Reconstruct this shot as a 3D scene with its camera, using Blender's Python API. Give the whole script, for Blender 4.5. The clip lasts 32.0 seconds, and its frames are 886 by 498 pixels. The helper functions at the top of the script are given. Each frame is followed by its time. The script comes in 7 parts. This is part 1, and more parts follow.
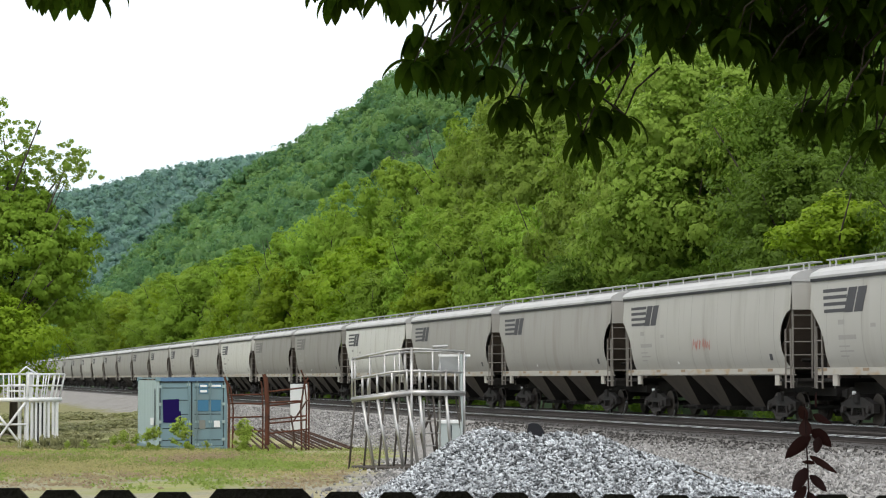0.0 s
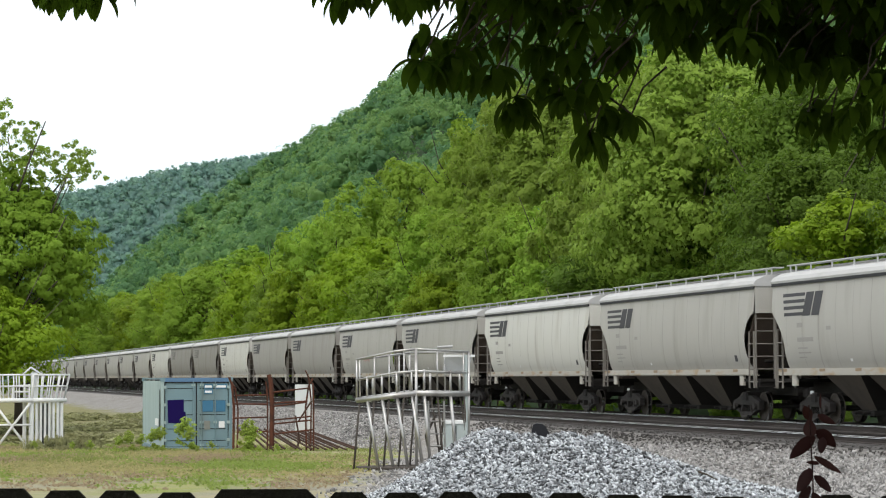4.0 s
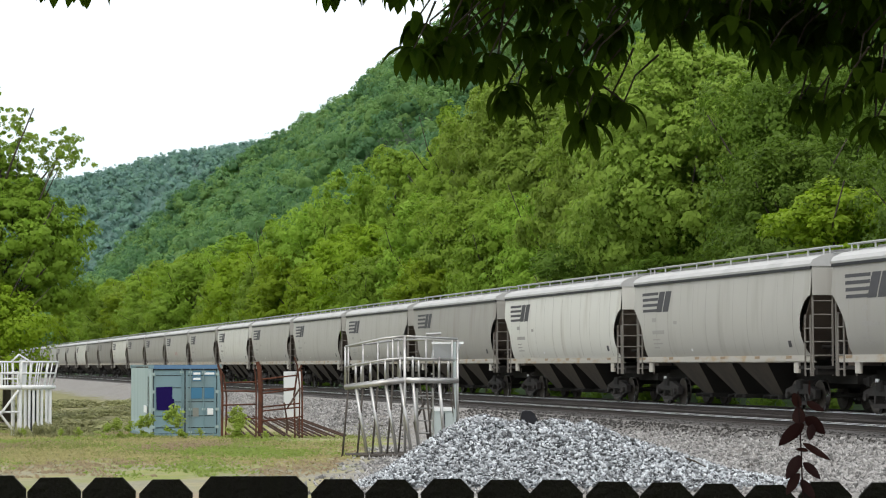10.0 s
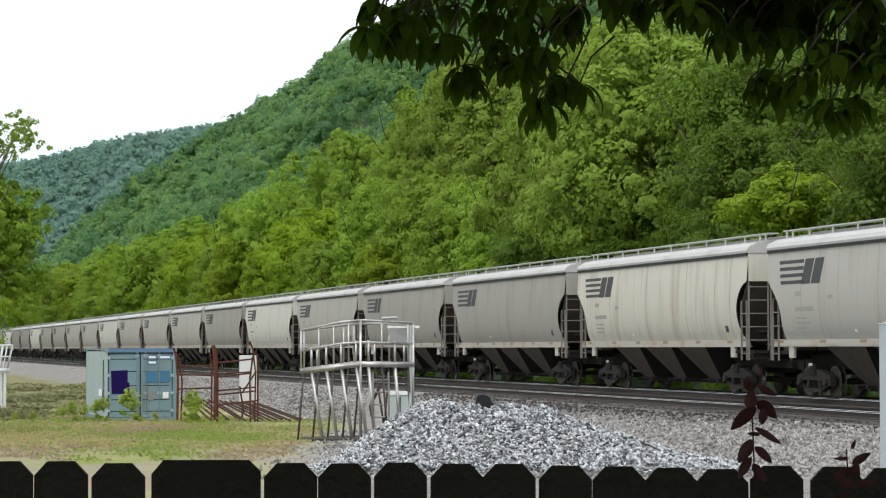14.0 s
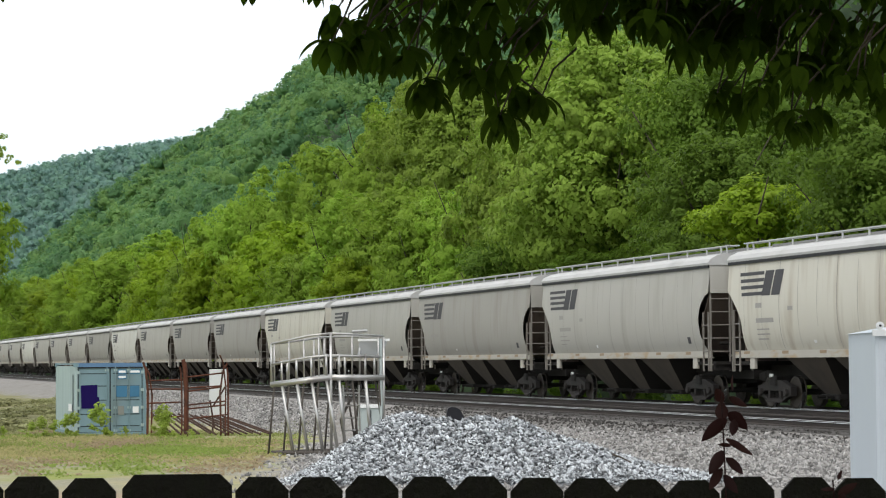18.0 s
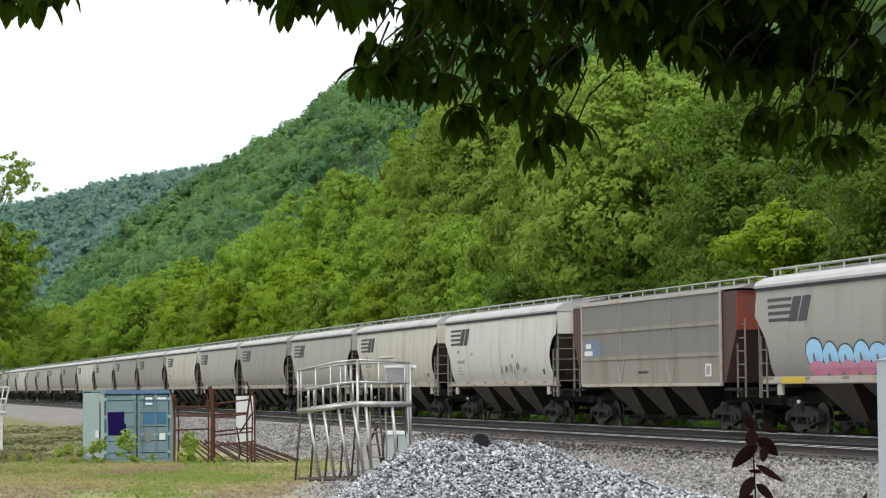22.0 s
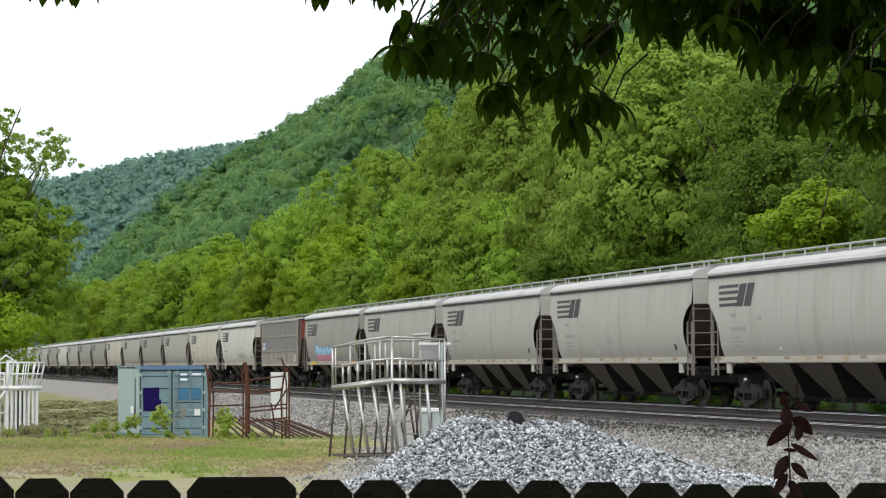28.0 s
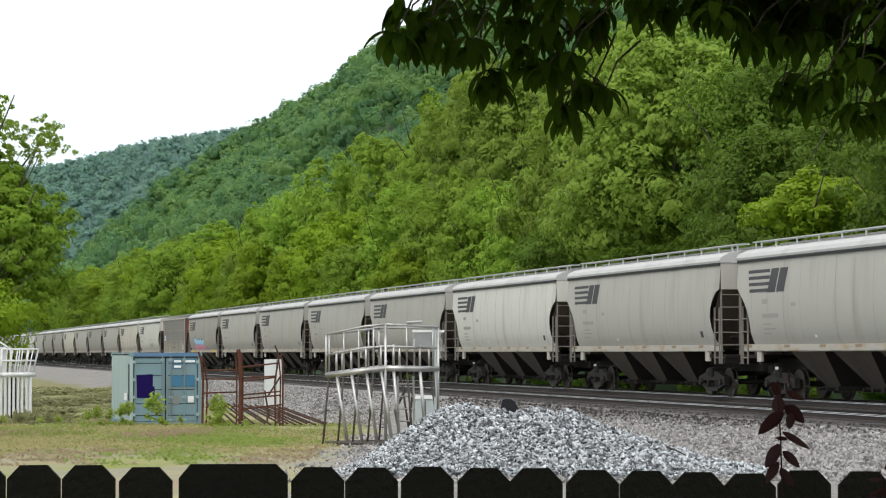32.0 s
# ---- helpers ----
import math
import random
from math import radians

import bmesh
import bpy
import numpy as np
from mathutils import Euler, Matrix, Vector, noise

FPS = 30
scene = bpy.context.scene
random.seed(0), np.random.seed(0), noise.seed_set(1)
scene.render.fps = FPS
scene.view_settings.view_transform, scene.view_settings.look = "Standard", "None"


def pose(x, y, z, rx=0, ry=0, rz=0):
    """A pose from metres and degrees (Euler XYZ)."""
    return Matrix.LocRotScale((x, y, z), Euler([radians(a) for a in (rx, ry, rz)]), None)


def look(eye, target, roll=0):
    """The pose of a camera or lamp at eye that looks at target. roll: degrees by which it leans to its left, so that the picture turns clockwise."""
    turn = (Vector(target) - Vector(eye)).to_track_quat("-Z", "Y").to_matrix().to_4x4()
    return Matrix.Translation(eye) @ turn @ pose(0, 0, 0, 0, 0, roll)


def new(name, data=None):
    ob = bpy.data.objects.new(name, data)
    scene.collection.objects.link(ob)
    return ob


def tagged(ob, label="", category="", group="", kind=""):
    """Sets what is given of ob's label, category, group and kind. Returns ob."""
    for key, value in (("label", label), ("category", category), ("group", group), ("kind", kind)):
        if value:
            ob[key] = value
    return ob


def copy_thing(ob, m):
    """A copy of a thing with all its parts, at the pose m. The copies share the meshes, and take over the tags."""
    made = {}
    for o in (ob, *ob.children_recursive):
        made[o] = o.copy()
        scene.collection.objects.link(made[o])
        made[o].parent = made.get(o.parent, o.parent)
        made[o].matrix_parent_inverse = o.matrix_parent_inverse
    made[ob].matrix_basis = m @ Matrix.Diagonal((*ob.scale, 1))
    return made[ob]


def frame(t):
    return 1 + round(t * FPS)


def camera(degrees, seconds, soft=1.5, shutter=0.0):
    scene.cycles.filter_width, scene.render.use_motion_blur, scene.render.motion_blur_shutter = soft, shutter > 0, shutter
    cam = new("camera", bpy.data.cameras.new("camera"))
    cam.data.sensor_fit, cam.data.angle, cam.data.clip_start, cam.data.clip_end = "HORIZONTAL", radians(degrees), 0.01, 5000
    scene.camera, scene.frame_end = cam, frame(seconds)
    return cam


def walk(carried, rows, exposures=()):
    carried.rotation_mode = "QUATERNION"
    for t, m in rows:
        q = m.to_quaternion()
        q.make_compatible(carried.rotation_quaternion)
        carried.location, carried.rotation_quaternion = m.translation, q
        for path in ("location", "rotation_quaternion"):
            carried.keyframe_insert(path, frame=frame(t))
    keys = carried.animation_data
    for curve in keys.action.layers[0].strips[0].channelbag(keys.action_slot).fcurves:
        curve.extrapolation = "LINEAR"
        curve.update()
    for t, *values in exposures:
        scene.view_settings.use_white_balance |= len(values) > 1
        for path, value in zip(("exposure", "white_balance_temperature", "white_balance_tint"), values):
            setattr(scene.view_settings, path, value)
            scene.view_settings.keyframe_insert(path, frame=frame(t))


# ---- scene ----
cam = camera(21.68, 32.0, soft=1.14)
EYE_Z = 1.45          # the lens, above the top of the rails
# a hand-held camera on one spot: seconds, tilt, lean, turn in degrees, sway in metres
TURNS = [
    (0.0, 93.147, 0.210, 0.012, -0.0089),
    (0.5, 93.259, 0.088, -0.113, -0.0084),
    (1.0, 93.030, 0.181, -0.206, -0.0079),
    (1.5, 92.999, -0.250, -0.074, -0.0074),
    (2.0, 92.856, -0.178, 0.000, -0.0069),
    (2.5, 92.883, 0.073, -0.039, -0.0064),
    (3.0, 93.014, 0.282, 0.056, -0.0060),
    (3.5, 93.069, 0.273, 0.094, -0.0069),
    (5.5, 93.529, 0.123, 0.186, -0.0109),
    (6.0, 93.584, 0.554, 0.200, -0.0119),
    (6.5, 93.657, 0.868, 0.253, -0.0124),
    (7.0, 93.657, 0.672, 0.341, -0.0129),
    (7.5, 93.567, 0.066, 0.276, -0.0134),
    (8.0, 93.467, -0.261, -0.152, -0.0139),
    (8.5, 93.517, -0.092, -0.486, -0.0144),
    (9.0, 93.421, -0.138, -0.464, -0.0149),
    (9.5, 92.673, -0.115, -0.362, -0.0134),
    (10.0, 92.838, 0.227, -0.155, -0.0104),
    (10.5, 92.878, 0.232, 0.400, -0.0074),
    (11.0, 92.803, 0.056, 0.429, -0.0045),
    (11.5, 92.780, -0.022, 0.460, -0.0037),
    (12.0, 92.747, 0.047, 0.189, -0.0030),
    (12.5, 92.676, 0.344, -0.328, -0.0015),
    (13.0, 92.568, 0.707, -0.881, -0.0000),
    (13.5, 92.471, 0.498, -1.075, -0.0015),
    (14.0, 92.440, 0.138, -1.241, -0.0030),
    (14.5, 92.437, 0.049, -1.399, -0.0027),
    (16.5, 92.456, 0.629, -1.997, -0.0015),
    (17.0, 92.631, 0.782, -2.024, -0.0025),
    (17.5, 92.684, 0.572, -1.995, -0.0035),
    (18.0, 92.751, 0.453, -1.975, -0.0045),
    (18.5, 92.871, 0.500, -1.845, -0.0060),
    (19.0, 93.164, 0.682, -1.741, -0.0074),
    (19.5, 93.243, 0.759, -1.690, -0.0089),
    (20.0, 93.231, 0.782, -1.643, -0.0104),
    (20.5, 93.210, 0.835, -1.519, -0.0112),
    (21.0, 93.250, 0.685, -1.481, -0.0119),
    (21.5, 93.313, 0.538, -1.411, -0.0123),
    (22.0, 93.410, 0.516, -1.325, -0.0126),
    (22.5, 93.478, 0.730, -1.232, -0.0130),
    (23.0, 93.560, 0.733, -1.198, -0.0134),
    (23.5, 93.571, 0.820, -1.077, -0.0138),
    (24.0, 93.415, 0.618, -0.951, -0.0141),
    (24.5, 93.051, 0.223, -0.757, -0.0145),
    (25.0, 92.936, 0.149, -0.691, -0.0149),
    (25.5, 92.781, 0.074, -0.707, -0.0143),
    (27.5, 92.690, 0.202, -0.521, -0.0119),
    (28.0, 92.853, 0.243, -0.476, -0.0134),
    (28.5, 92.942, 0.089, -0.428, -0.0149),
    (29.0, 92.958, 0.388, -0.435, -0.0129),
    (29.5, 92.913, 0.368, -0.500, -0.0109),
    (30.0, 92.837, 0.372, -0.529, -0.0089),
    (30.5, 92.761, 0.409, -0.592, -0.0089),
    (31.0, 92.689, 0.437, -0.607, -0.0089),
    (31.5, 92.648, 0.298, -0.617, -0.0089),
    (32.0, 92.545, 0.118, -0.630, -0.0089),
]
walk(cam, [(t, pose(x, 0, EYE_Z, rx, ry, rz)) for t, rx, ry, rz, x in TURNS])

# ---- light: an overcast sky, brighter overhead than at the horizon ----
world = bpy.data.worlds.new("overcast_sky")
scene.world = world
world.use_nodes = True
wn, wl = world.node_tree.nodes, world.node_tree.links
wn.clear()
SUN_EL, SUN_AZ = radians(52), radians(200)
sky = wn.new("ShaderNodeTexSky")
sky.sky_type, sky.sun_disc, sky.sun_elevation, sky.sun_rotation = "NISHITA", False, SUN_EL, SUN_AZ
sky.air_density, sky.dust_density = 1.0, 3.0
sky_bg = wn.new("ShaderNodeBackground")
sky_bg.inputs[1].default_value = 0.05
coord = wn.new("ShaderNodeTexCoord")
split = wn.new("ShaderNodeSeparateXYZ")
ramp = wn.new("ShaderNodeValToRGB")
ramp.color_ramp.elements[0].position, ramp.color_ramp.elements[0].color = 0.0, (0.76, 0.88, 0.99, 1)
ramp.color_ramp.elements[1].position, ramp.color_ramp.elements[1].color = 0.9, (1.0, 1.0, 0.97, 1)
mid_stop = ramp.color_ramp.elements.new(0.16)
mid_stop.color = (0.95, 0.985, 1.0, 1)
gain = wn.new("ShaderNodeMapRange")
gain.inputs["From Min"].default_value, gain.inputs["From Max"].default_value = 0.0, 1.0
gain.inputs["To Min"].default_value, gain.inputs["To Max"].default_value = 0.98, 1.45
cloud_bg = wn.new("ShaderNodeBackground")
both = wn.new("ShaderNodeAddShader")
w_out = wn.new("ShaderNodeOutputWorld")
wl.new(sky.outputs[0], sky_bg.inputs[0])
wl.new(coord.outputs["Generated"], split.inputs[0])
wl.new(split.outputs[2], ramp.inputs[0])
wl.new(split.outputs[2], gain.inputs["Value"])
wl.new(ramp.outputs[0], cloud_bg.inputs[0])
wl.new(gain.outputs[0], cloud_bg.inputs[1])
wl.new(sky_bg.outputs[0], both.inputs[0])
wl.new(cloud_bg.outputs[0], both.inputs[1])
wl.new(both.outputs[0], w_out.inputs[0])
sun = new("sun", bpy.data.lights.new("sun", "SUN"))
sun.data.energy, sun.data.angle, sun.data.color = 0.7, radians(14), (1.0, 0.96, 0.88)
sun_dir = Vector((math.sin(SUN_AZ) * math.cos(SUN_EL), math.cos(SUN_AZ) * math.cos(SUN_EL), math.sin(SUN_EL)))
sun.matrix_world = look((0, 0, 60), Vector((0, 0, 60)) - sun_dir)
scene.view_settings.exposure = 0.0

# ---- materials ----
def material(name, color, rough=0.7, metal=0.0, spread=0.15, grain=8.0, bump=0.3, streak=None, second=None, amount=0.5,
             vary=0.0, island=0.0, translucent=0.0, fine=60.0, spec=0.3):
    """color, broken by noise at two scales; second: a colour of stains in patches; streak: how far the stains run down;
    vary: brightness from thing to thing; island: from piece to piece."""
    m = bpy.data.materials.new(name)
    m.use_nodes = True
    n, l = m.node_tree.nodes, m.node_tree.links
    bsdf, out = n["Principled BSDF"], n["Material Output"]
    tc = n.new("ShaderNodeTexCoord")
    src = tc.outputs["Object"]
    big = n.new("ShaderNodeTexNoise")
    big.inputs["Scale"].default_value, big.inputs["Detail"].default_value = grain, 5.0
    small = n.new("ShaderNodeTexNoise")
    small.inputs["Scale"].default_value, small.inputs["Detail"].default_value = fine, 3.0
    l.new(src, big.inputs["Vector"])
    l.new(src, small.inputs["Vector"])
    mixed = n.new("ShaderNodeMix")
    mixed.data_type, mixed.blend_type = "RGBA", "MIX"
    lo = tuple(max(0.0, c * (1 - spread)) for c in color[:3]) + (1,)
    hi = tuple(min(1.0, c * (1 + spread)) for c in color[:3]) + (1,)
    mixed.inputs["A"].default_value, mixed.inputs["B"].default_value = lo, hi
    add = n.new("ShaderNodeMath")
    add.operation = "MULTIPLY_ADD"
    add.inputs[1].default_value, add.inputs[2].default_value = 0.4, 0.0
    l.new(small.outputs["Fac"], add.inputs[0])
    add2 = n.new("ShaderNodeMath")
    add2.operation = "MULTIPLY_ADD"
    add2.inputs[1].default_value = 0.6
    l.new(big.outputs["Fac"], add2.inputs[0])
    l.new(add.outputs[0], add2.inputs[2])
    l.new(add2.outputs[0], mixed.inputs["Factor"])
    col = mixed.outputs["Result"]
    if second:
        stain = n.new("ShaderNodeTexNoise")
        stain.inputs["Scale"].default_value, stain.inputs["Detail"].default_value = (1.0 if streak else grain * 0.35), 6.0
        if streak:
            mp = n.new("ShaderNodeMapping")
            mp.inputs["Scale"].default_value = streak
            l.new(src, mp.inputs["Vector"])
            l.new(mp.outputs[0], stain.inputs["Vector"])
        else:
            l.new(src, stain.inputs["Vector"])
        rmp = n.new("ShaderNodeMapRange")
        rmp.inputs["From Min"].default_value, rmp.inputs["From Max"].default_value = 0.66 - 0.3 * amount, 0.86 - 0.3 * amount
        l.new(stain.outputs["Fac"], rmp.inputs["Value"])
        mx = n.new("ShaderNodeMix")
        mx.data_type = "RGBA"
        mx.inputs["B"].default_value = (*second[:3], 1)
        l.new(rmp.outputs[0], mx.inputs["Factor"])
        l.new(col, mx.inputs["A"])
        col = mx.outputs["Result"]
    if vary or island:
        hsv = n.new("ShaderNodeHueSaturation")
        l.new(col, hsv.inputs["Color"])
        total = n.new("ShaderNodeMath")
        total.operation, total.inputs[0].default_value, total.inputs[1].default_value = "ADD", 1 - vary / 2 - island / 2, 0.0
        if vary:
            info = n.new("ShaderNodeObjectInfo")
            ma = n.new("ShaderNodeMath")
            ma.operation, ma.inputs[1].default_value, ma.inputs[2].default_value = "MULTIPLY_ADD", vary, 1 - vary / 2 - island / 2
            l.new(info.outputs["Random"], ma.inputs[0])
            l.new(ma.outputs[0], total.inputs[0])
            hue = n.new("ShaderNodeMath")
            hue.operation, hue.inputs[1].default_value, hue.inputs[2].default_value = "MULTIPLY_ADD", vary * 0.03, 0.5 - vary * 0.015
            l.new(info.outputs["Random"], hue.inputs[0])
            l.new(hue.outputs[0], hsv.inputs["Hue"])
        if island:
            geo = n.new("ShaderNodeNewGeometry")
            mi = n.new("ShaderNodeMath")
            mi.operation, mi.inputs[1].default_value = "MULTIPLY", island
            l.new(geo.outputs["Random Per Island"], mi.inputs[0])
            l.new(mi.outputs[0], total.inputs[1])
        l.new(total.outputs[0], hsv.inputs["Value"])
        col = hsv.outputs["Color"]
    l.new(col, bsdf.inputs["Base Color"])
    bsdf.inputs["Roughness"].default_value, bsdf.inputs["Metallic"].default_value = rough, metal
    bsdf.inputs["Specular IOR Level"].default_value = spec
    if bump:
        bp = n.new("ShaderNodeBump")
        bp.inputs["Strength"].default_value, bp.inputs["Distance"].default_value = bump, 0.02
        l.new(small.outputs["Fac"], bp.inputs["Height"])
        l.new(bp.outputs[0], bsdf.inputs["Normal"])
    if translucent:
        tr = n.new("ShaderNodeBsdfTranslucent")
        l.new(col, tr.inputs["Color"])
        ms = n.new("ShaderNodeMixShader")
        ms.inputs[0].default_value = translucent
        l.new(bsdf.outputs[0], ms.inputs[1])
        l.new(tr.outputs[0], ms.inputs[2])
        l.new(ms.outputs[0], out.inputs[0])
    return m


car_paints = {
    "light": material("car_paint_light", (0.405, 0.395, 0.362), 0.5, 0, 0.07, 0.5, 0.05, (1.6, 1.6, 0.22), (0.345, 0.33, 0.295), 0.45, spec=0.5),
    "white": material("car_paint_white", (0.60, 0.595, 0.55), 0.45, 0, 0.05, 0.5, 0.05, (1.6, 1.6, 0.22), (0.47, 0.45, 0.40), 0.35, spec=0.5),
    "grey": material("car_paint_grey", (0.315, 0.305, 0.278), 0.55, 0, 0.08, 0.5, 0.05, (1.6, 1.6, 0.22), (0.265, 0.25, 0.22), 0.5, spec=0.5),
    "dark": material("car_paint_dark", (0.255, 0.245, 0.22), 0.55, 0, 0.08, 0.5, 0.05, (1.6, 1.6, 0.22), (0.20, 0.185, 0.16), 0.5, spec=0.5),
    "cream": material("car_paint_cream", (0.56, 0.54, 0.47), 0.45, 0, 0.06, 0.5, 0.05, (2.2, 2.2, 0.18), (0.43, 0.39, 0.32), 0.5, spec=0.5),
}
roof_paint = material("roof_paint", (0.44, 0.44, 0.435), 0.55, 0, 0.12, 1.2, 0.08, None, (0.30, 0.30, 0.29), 0.5, fine=9.0)
sill_paint = material("sill_paint", (0.42, 0.40, 0.355), 0.6, 0, 0.1, 1.5, 0.1, (0.9, 0.9, 3), (0.36, 0.235, 0.10), 0.4)
# Near-black underframe grime; on bay ends and between bays it holds the shade.
under_grime_shade = material("underframe_grime_shade", (0.022, 0.02, 0.018), 0.9, 0, 0.3, 2, 0.3, None, (0.014, 0.013, 0.012), 0.5)
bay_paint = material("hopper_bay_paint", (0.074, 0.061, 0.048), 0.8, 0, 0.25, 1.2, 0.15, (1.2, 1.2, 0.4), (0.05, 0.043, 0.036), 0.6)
end_dark = material("car_end_grime", (0.125, 0.098, 0.08), 0.85, 0, 0.3, 2, 0.2, None, (0.05, 0.043, 0.038), 0.5)
ladder_paint = material("ladder_paint", (0.20, 0.185, 0.165), 0.6, 0, 0.15, 4, 0.1)
board_steel = material("running_board_steel", (0.46, 0.475, 0.465), 0.55, 0.1, 0.1, 6, 0.2)
hatch_paint = material("roof_hatch_paint", (0.22, 0.22, 0.215), 0.7, 0, 0.25, 2.5, 0.2, None, (0.12, 0.12, 0.115), 0.5)
seam_paint = material("weld_seam", (0.31, 0.30, 0.27), 0.7, 0, 0.1, 3, 0.1)
mark_black = material("marking_black", (0.055, 0.055, 0.06), 0.6, 0, 0.2, 5, 0.05)
mark_dim = material("marking_dim", (0.165, 0.16, 0.15), 0.65, 0, 0.2, 5, 0.05)
mark_faded = material("marking_faded", (0.33, 0.32, 0.30), 0.65, 0, 0.2, 5, 0.05)
tag_red = material("spray_red", (0.42, 0.18, 0.15), 0.6, 0, 0.2, 6, 0)
wheel_steel = material("wheel_steel", (0.07, 0.06, 0.05), 0.6, 0.5, 0.25, 6, 0.3)
tread_steel = material("tread_steel", (0.62, 0.62, 0.62), 0.22, 1.0, 0.1, 10, 0.05)
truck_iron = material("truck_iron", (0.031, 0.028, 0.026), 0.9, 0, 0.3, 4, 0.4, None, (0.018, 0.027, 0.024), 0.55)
box_grey = material("panel_grey", (0.20, 0.195, 0.185), 0.6, 0, 0.1, 0.6, 0.1, (1.4, 1.4, 0.25), (0.19, 0.175, 0.15), 0.55)
box_low = material("panel_tan", (0.275, 0.255, 0.215), 0.65, 0, 0.12, 0.8, 0.1, (1.4, 1.4, 0.25), (0.21, 0.185, 0.15), 0.6)
box_red = material("oxide_red", (0.22, 0.05, 0.032), 0.7, 0, 0.2, 2, 0.15, None, (0.10, 0.06, 0.05), 0.5)
# Brown of the car ends, made darker to hold their shade.
box_brown_shaded = material("end_brown_shaded", (0.085, 0.05, 0.046), 0.7, 0, 0.2, 2, 0.15)
placard_white = material("placard_white", (0.75, 0.76, 0.76), 0.5, 0, 0.04, 6, 0)
placard_blue = material("placard_blue", (0.16, 0.20, 0.28), 0.5, 0, 0.1, 6, 0)
spray_blue = material("spray_blue", (0.36, 0.62, 0.86), 0.5, 0, 0.12, 2, 0)
spray_pink = material("spray_pink", (0.66, 0.27, 0.38), 0.5, 0, 0.25, 2.5, 0)
spray_yellow = material("spray_yellow", (0.37, 0.355, 0.235), 0.5, 0, 0.2, 2, 0)
rust_spot = material("rust_spot", (0.25, 0.165, 0.085), 0.7, 0, 0.3, 3, 0.1, None, (0.36, 0.33, 0.28), 0.5)
amber_stripe = material("amber_stripe", (0.62, 0.42, 0.05), 0.5, 0, 0.1, 5, 0)

rail_side = material("rail_rust", (0.05, 0.042, 0.038), 0.8, 0.2, 0.3, 5, 0.3)
rail_dull = material("rail_dull", (0.07, 0.062, 0.056), 0.75, 0.2, 0.2, 8, 0.1)
rail_top = material("rail_polished", (0.85, 0.85, 0.85), 0.38, 1.0, 0.1, 8, 0.05)
tie_wood = material("tie_wood", (0.05, 0.046, 0.043), 0.9, 0, 0.35, 6, 0.6, vary=0.5)
ballast_mat = material("ballast", (0.064, 0.06, 0.057), 0.95, 0, 0.35, 1.3, 1.0, None, (0.038, 0.035, 0.033), 0.55, fine=26.0)
stone_mat = material("crushed_limestone", (0.375, 0.395, 0.415), 0.8, 0, 0.15, 20, 0.3, island=1.85)
dusty_stone = material("dusty_gravel", (0.285, 0.278, 0.27), 0.95, 0, 0.15, 20, 0.3, island=1.25)
forest_soil = material("forest_soil", (0.05, 0.085, 0.04), 0.95, 0, 0.3, 0.2, 0.3)


def leaf_material(name, color, vary=0.0, island=0.5, translucent=0.3, second=None, grain=0.35, spread=0.2):
    return material(name, color, 0.6, 0, spread, grain, 0, None, second, 0.4, vary, island, translucent, fine=2.0, spec=0.2)


leaf_bright = leaf_material("leaf_bright", (0.248, 0.368, 0.022), 0.25, 0.08, 0.5)
leaf_soft = leaf_material("leaf_soft", (0.278, 0.425, 0.052), 0.25, 0.08, 0.5)
leaf_mid = leaf_material("leaf_mid", (0.222, 0.342, 0.036), 0.25, 0.08, 0.5)
# Darker green with shade put into it, for near trees and bushes.
leaf_shaded = leaf_material("leaf_shaded", (0.130, 0.222, 0.026), 0.35, 0.08, 0.5)
leaf_back = leaf_material("leaf_back", (0.160, 0.285, 0.046), 0.3, 0.08, 0.5)
leaf_silver = leaf_material("leaf_pale", (0.262, 0.380, 0.057), 0.2, 0.12, 0.5)
# Hillside greens, made paler and bluer so that they hold some haze.
HILL_HAZE_LEAVES = [leaf_material(f"leaf_hill_haze_{k}", c, 0.0, 0.05, 0.5, c2, 0.5) for k, c, c2 in
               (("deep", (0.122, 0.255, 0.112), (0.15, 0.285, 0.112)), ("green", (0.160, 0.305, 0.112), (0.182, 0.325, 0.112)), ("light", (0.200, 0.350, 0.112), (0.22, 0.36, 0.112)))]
# Far woods: the blue of distance haze is mixed into the leaf colours.
FAR_HAZE_LEAVES = [leaf_material(f"leaf_far_haze_{k}", c, 0.0, 0.05, 0.5, c2, 0.3) for k, c, c2 in
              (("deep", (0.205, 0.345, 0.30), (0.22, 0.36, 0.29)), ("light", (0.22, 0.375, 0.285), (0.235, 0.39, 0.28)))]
leaf_over = material("leaf_overhead", (0.046, 0.086, 0.006), 0.85, 0, 0.25, 6, 0, None, None, 0.4, 0.5, 0.0, 0.52, fine=30.0, spec=0.05)
leaf_red = leaf_material("leaf_dark_red", (0.030, 0.010, 0.009), 0.5, 0.0, 0.3)
leaf_dry = leaf_material("leaf_dry_brush", (0.33, 0.335, 0.165), 0.3, 0.4, 0.4)
leaf_weed = leaf_material("leaf_weed", (0.33, 0.43, 0.08), 0.2, 0.3, 0.5)
blade_mat = leaf_material("grass_blades", (0.215, 0.255, 0.07), 0, 0.45, 0.35, (0.35, 0.29, 0.17), 0.9)
turf_green = leaf_material("turf_green", (0.23, 0.305, 0.068), 0, 0.3, 0.5)
turf_straw = leaf_material("turf_straw", (0.36, 0.33, 0.15), 0, 0.3, 0.5)
turf_brown = leaf_material("turf_brown", (0.33, 0.26, 0.165), 0, 0.3, 0.5)
